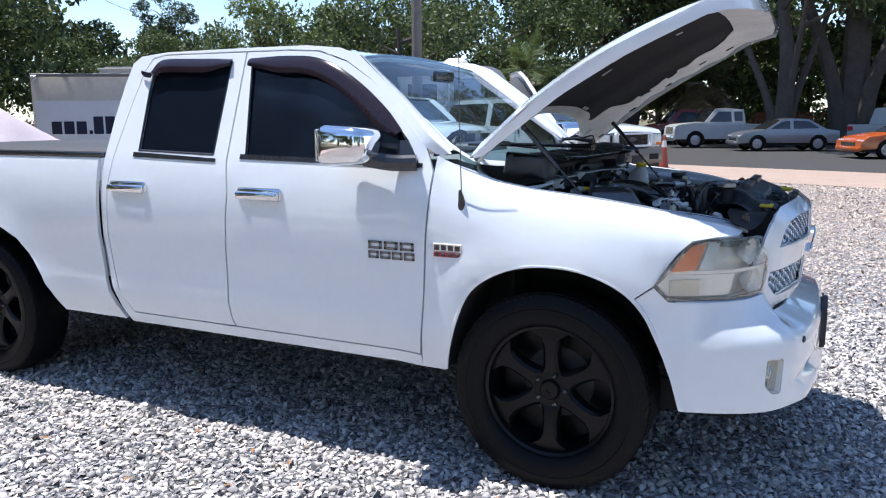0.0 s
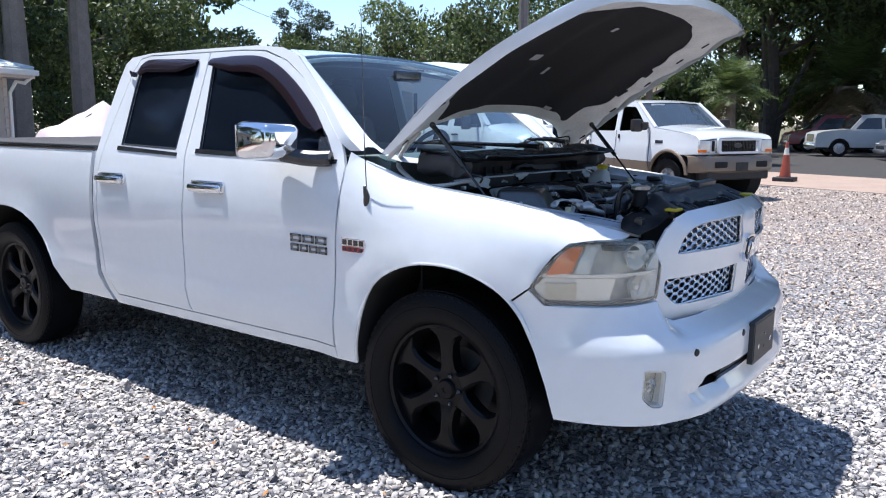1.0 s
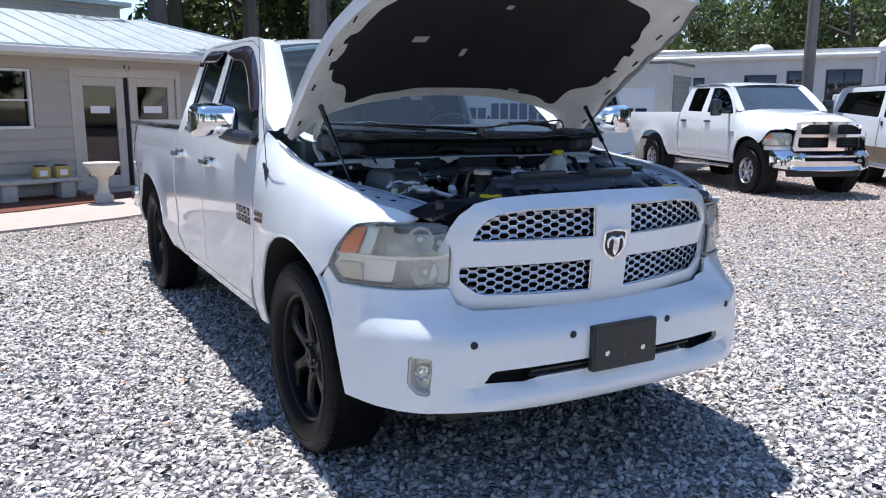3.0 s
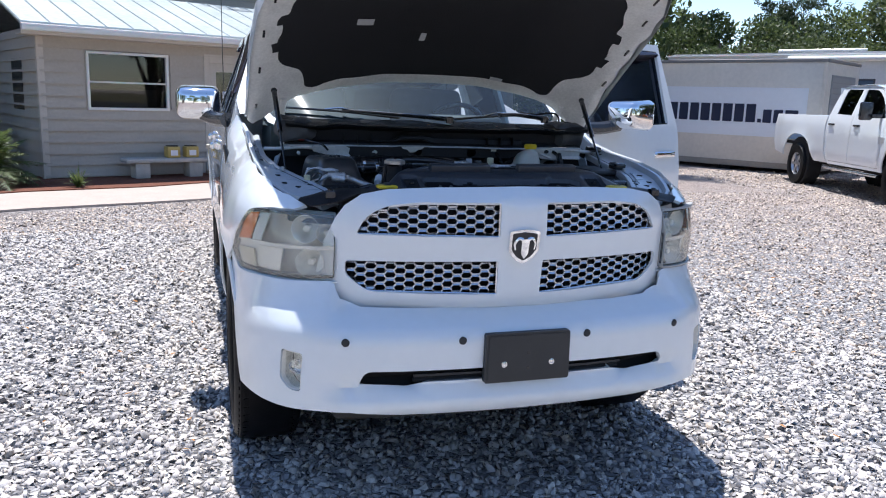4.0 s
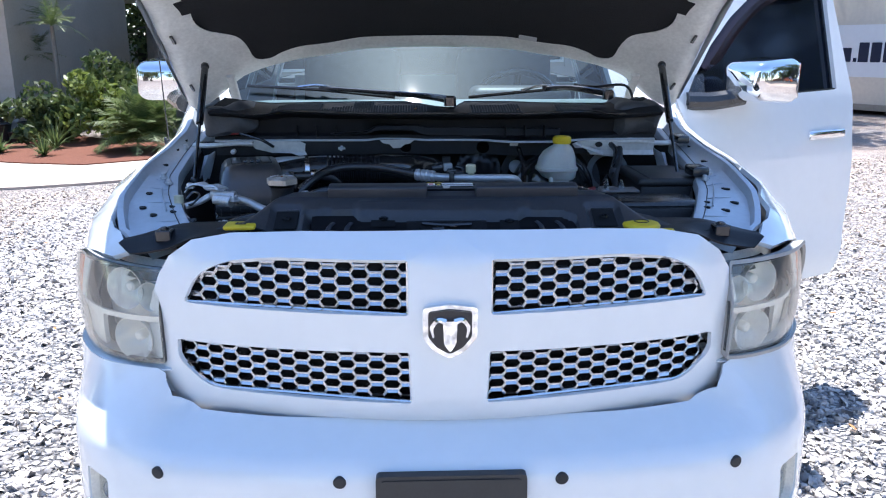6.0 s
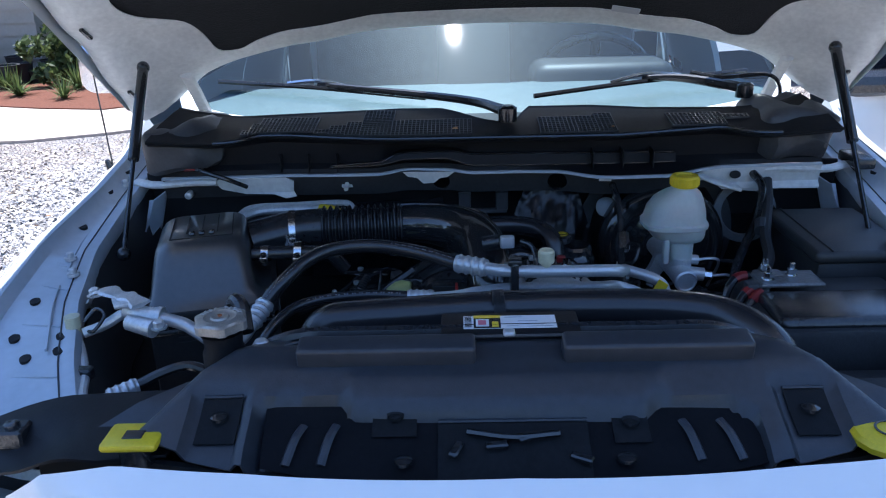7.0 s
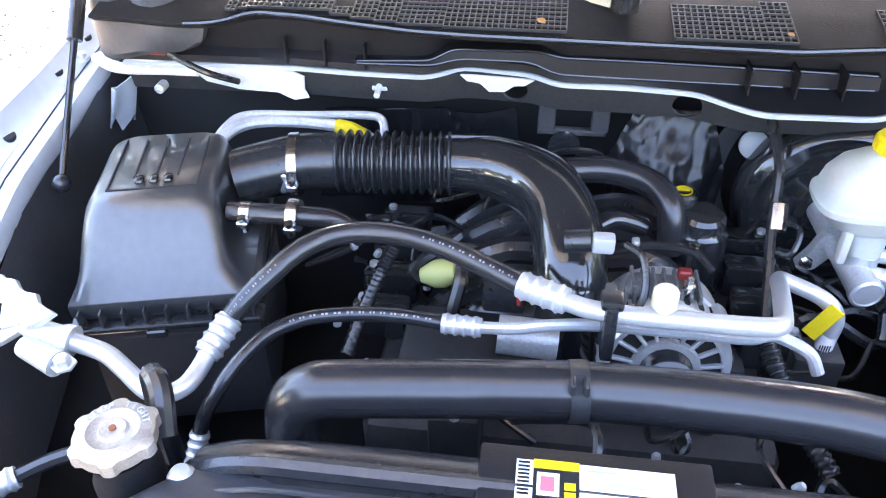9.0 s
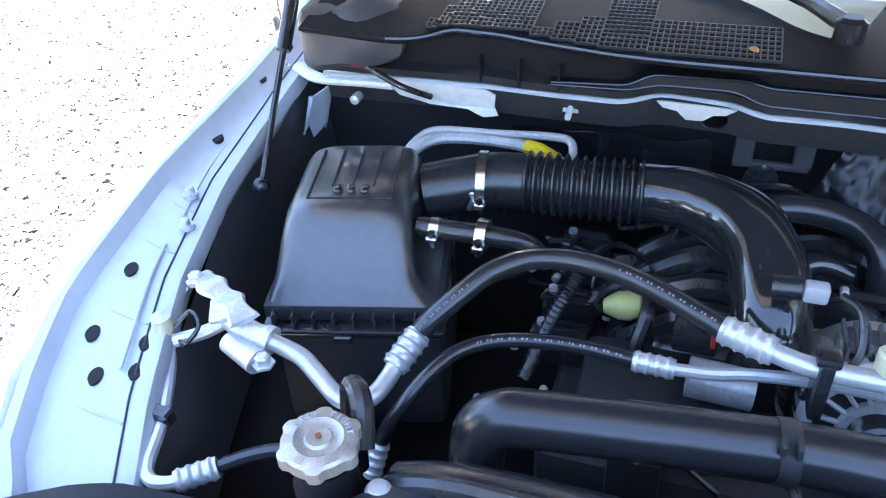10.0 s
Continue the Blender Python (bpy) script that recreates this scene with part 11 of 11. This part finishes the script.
for i, (x, y, h) in enumerate(((-9.25, -2.80, 0.34), (-8.95, -5.4, 0.35), (-9.3, -6.2, 0.4), (-9.0, -7.2, 0.42), (-9.8, -5.6, 0.45), (-10.2, -7.9, 0.5), (-9.9, -6.7, 0.4))):
    grass_clump(x, y, h, 70, 30 + i, LEAF_P)


def shrub(x, y, r, h, seed, leaf, label="dense dark green shrub"):
    rg = random.Random(seed)
    t = thing("shrub", label, "shrub", "shrubs", at=Matrix.Translation((x, y, 0)))
    cs = [(rg.gauss(0, r * 0.4), rg.gauss(0, r * 0.4), rg.uniform(0.2, 0.85) * h) for k in range(16)]
    me = leaf_mesh("leaves", cs, [r * rg.uniform(0.3, 0.5) for c in cs], 160, 0.07, seed)
    c = new("leaves", me)
    me.materials.append(leaf)
    c.parent = t
    bm = bmesh.new()
    for k in range(5):
        a = k * 1.3
        add_tube(bm, [(0, 0, 0), (math.cos(a) * r * 0.3, math.sin(a) * r * 0.3, h * 0.7)], 0.015, 5, 1)
    part("stems", bm, BARK, t)


for i, (x, y, r, h) in enumerate(((-10.9, -5.1, 0.7, 1.3), (-11.8, -5.4, 0.8, 1.5), (-10.6, -6.0, 0.5, 0.8), (-12.9, -8.3, 0.9, 1.2), (-11.5, -8.8, 0.8, 1.0), (-16.5, -10.5, 1.6, 2.2), (-20.0, -5.0, 1.8, 2.4), (-5.2, 18.3, 0.8, 0.9), (-20.5, 16.0, 2.0, 2.6), (-19.0, 6.5, 1.6, 2.0), (-21.5, 8.8, 1.8, 2.4), (-20.0, 3.4, 1.6, 2.2), (-25, 17, 2.0, 2.8), (-11.2, 27.5, 1.5, 1.7), (-8.6, 27.8, 1.3, 1.5), (-13.8, 27.6, 1.5, 1.6), (0.5, 47.5, 1.8, 2.2), (5.0, 48.0, 1.8, 2.0), (-5.0, 47.5, 1.8, 2.2))):
    shrub(x, y, r, h, 60 + i, LEAF_A if i % 3 else LEAF_B)


# ---- far houses, fences, yard clutter ----
def house(x, y, turn, L, D, H, wall, roofm, label):
    t = thing("house", label, "house", "far houses", at=Matrix.Translation((x, y, 0)) @ Matrix.Rotation(radians(turn), 4, "Z"))
    part("wall", box((0, 0, 0), (L, D, H)), wall, t)
    part("roof", prism([(-0.5, H - 0.1), (D / 2, H + D * 0.22), (D + 0.5, H - 0.1), (D + 0.5, H + 0.02), (D / 2, H + D * 0.22 + 0.14), (-0.5, H + 0.02)], L + 0.9, lambda b, z, c: (c - 0.45, b, z)), roofm, t, smooth=0)
    k = 0.9
    while k + 1.1 < L:
        w = part("window", box((k, -0.03, 1.0), (k + 1.0, 0.0, 2.0)), BLACK_GLOSS, t)
        part("window_frame", box((k - 0.06, -0.045, 0.94), (k + 1.06, -0.01, 1.0)), MILKY, w)
        k += 2.6
    z = 0.05
    while z < H - 0.1:
        part("plank", prism([(0.0, z), (0.03, z), (0.010, z + 0.2), (0.0, z + 0.2)], L, lambda b, q, c: (c, -b, q)), wall, t, smooth=0)
        z += 0.2
    return t


ROOF_TAN = mat("tan_shingle", (0.30, 0.25, 0.19), 0.9, vary=0.2, scale=3, bump=0.4, bump_scale=30)
house(-19.0, 33.4, -28, 7.5, 5.0, 2.3, mat("pale_stucco", (0.27, 0.22, 0.17), 0.9, vary=0.15), ROOF_TAN, "low pale house with a tan roof under trees")
house(-12.4, -13.5, 84, 6.5, 4.5, 2.6, SIDING, METAL_ROOF, "beige lap-sided outbuilding behind shrubs")
# added house that stays out of view
house(34.0, -30.0, 100, 12.0, 7.0, 3.0, bpy.data.materials["pale_stucco"], ROOF_TAN, "pale added house, out of view across the lot")


def board_fence(x0, y0, x1, y1, h, material, label, gap=0.012):
    t = thing("board_fence", label, "fence", "fences")
    a, b = Vector((x0, y0, 0)), Vector((x1, y1, 0))
    d = (b - a)
    n = int(d.length / 0.30)
    ang = math.atan2(d.y, d.x)
    me = None
    for k in range(n):
        p = a + d * (k + 0.5) / n
        if me is None:
            o = part("board", box((-d.length / n / 2 + gap, -0.012, 0.03), (d.length / n / 2 - gap, 0.012, h)), material, t, smooth=0)
            me = o.data
        else:
            o = new("board", me)
            o.parent = t
        o.matrix_basis = Matrix.Translation(p) @ Matrix.Rotation(ang, 4, "Z")
    for z in (0.3, h - 0.3):
        part("rail", tube([a + Vector((0, 0, z)), b + Vector((0, 0, z))], 0.04, 4, 1), material, t)


DARK_WOOD = mat("dark_fence_wood", (0.035, 0.032, 0.03), 0.9, vary=0.4, scale=3)
RED_WOOD = mat("red_brown_fence", (0.28, 0.10, 0.06), 0.9, vary=0.3, scale=3)
board_fence(-24.0, -14.0, -22.5, 0.5, 1.9, DARK_WOOD, "dark stained board fence in shade")
board_fence(-6.0, 50.0, 22.0, 50.0, 1.7, RED_WOOD, "red-brown board fence beyond the road")
for x, y, h in ((-20.5, -8.0, 1.9), (-20.2, -5.6, 1.7), (-19.5, -10.6, 1.7)):
    t = thing("white_post", "pale square post in the yard", "post", "yard posts")
    part("post", box((x - 0.12, y - 0.12, 0), (x + 0.12, y + 0.12, h), 0.01, 1), MILKY, t)
ibc = thing("caged_tank", "grey plastic tank in a wire cage", "tank", at=Matrix.Translation((-19.8, -9.0, 0)) @ Matrix.Rotation(radians(20), 4, "Z"))
part("tank", box((-0.55, -0.5, 0.15), (0.55, 0.5, 1.10), 0.06, 2), mat("grey_tank", (0.22, 0.23, 0.24), 0.5, vary=0.2), ibc)
part("pallet", box((-0.6, -0.55, 0.0), (0.6, 0.55, 0.14), 0.01, 1), DARK_WOOD, ibc)
for k in range(6):
    a = -0.57 + 0.228 * k
    part("cage_bar", tube([(0.57, a * 0.9, 0.14), (0.57, a * 0.9, 1.12)], 0.012, 5, 1), ALU, ibc)
    part("cage_bar", tube([(-0.6, -0.53, 0.2 + 0.17 * k), (0.58, -0.53, 0.2 + 0.17 * k), (0.58, 0.53, 0.2 + 0.17 * k)], 0.010, 5, 1), ALU, ibc)
mow = thing("yard_clutter", "dark pile of pots and tools by the wall", "clutter")
rg2 = random.Random(5)
for k in range(9):
    x, y = -10.8 + rg2.uniform(-0.6, 0.7), -7.2 + rg2.uniform(-0.8, 0.8)
    r = rg2.uniform(0.10, 0.2)
    part("pot", lathe([(r * 0.7, 0), (r, r * 1.7), (r * 1.08, r * 1.75), (r * 0.9, r * 1.75), (r * 0.65, 0.02)], Matrix.Translation((x, y, 0.03)), 14), BLACK_MAT, mow)
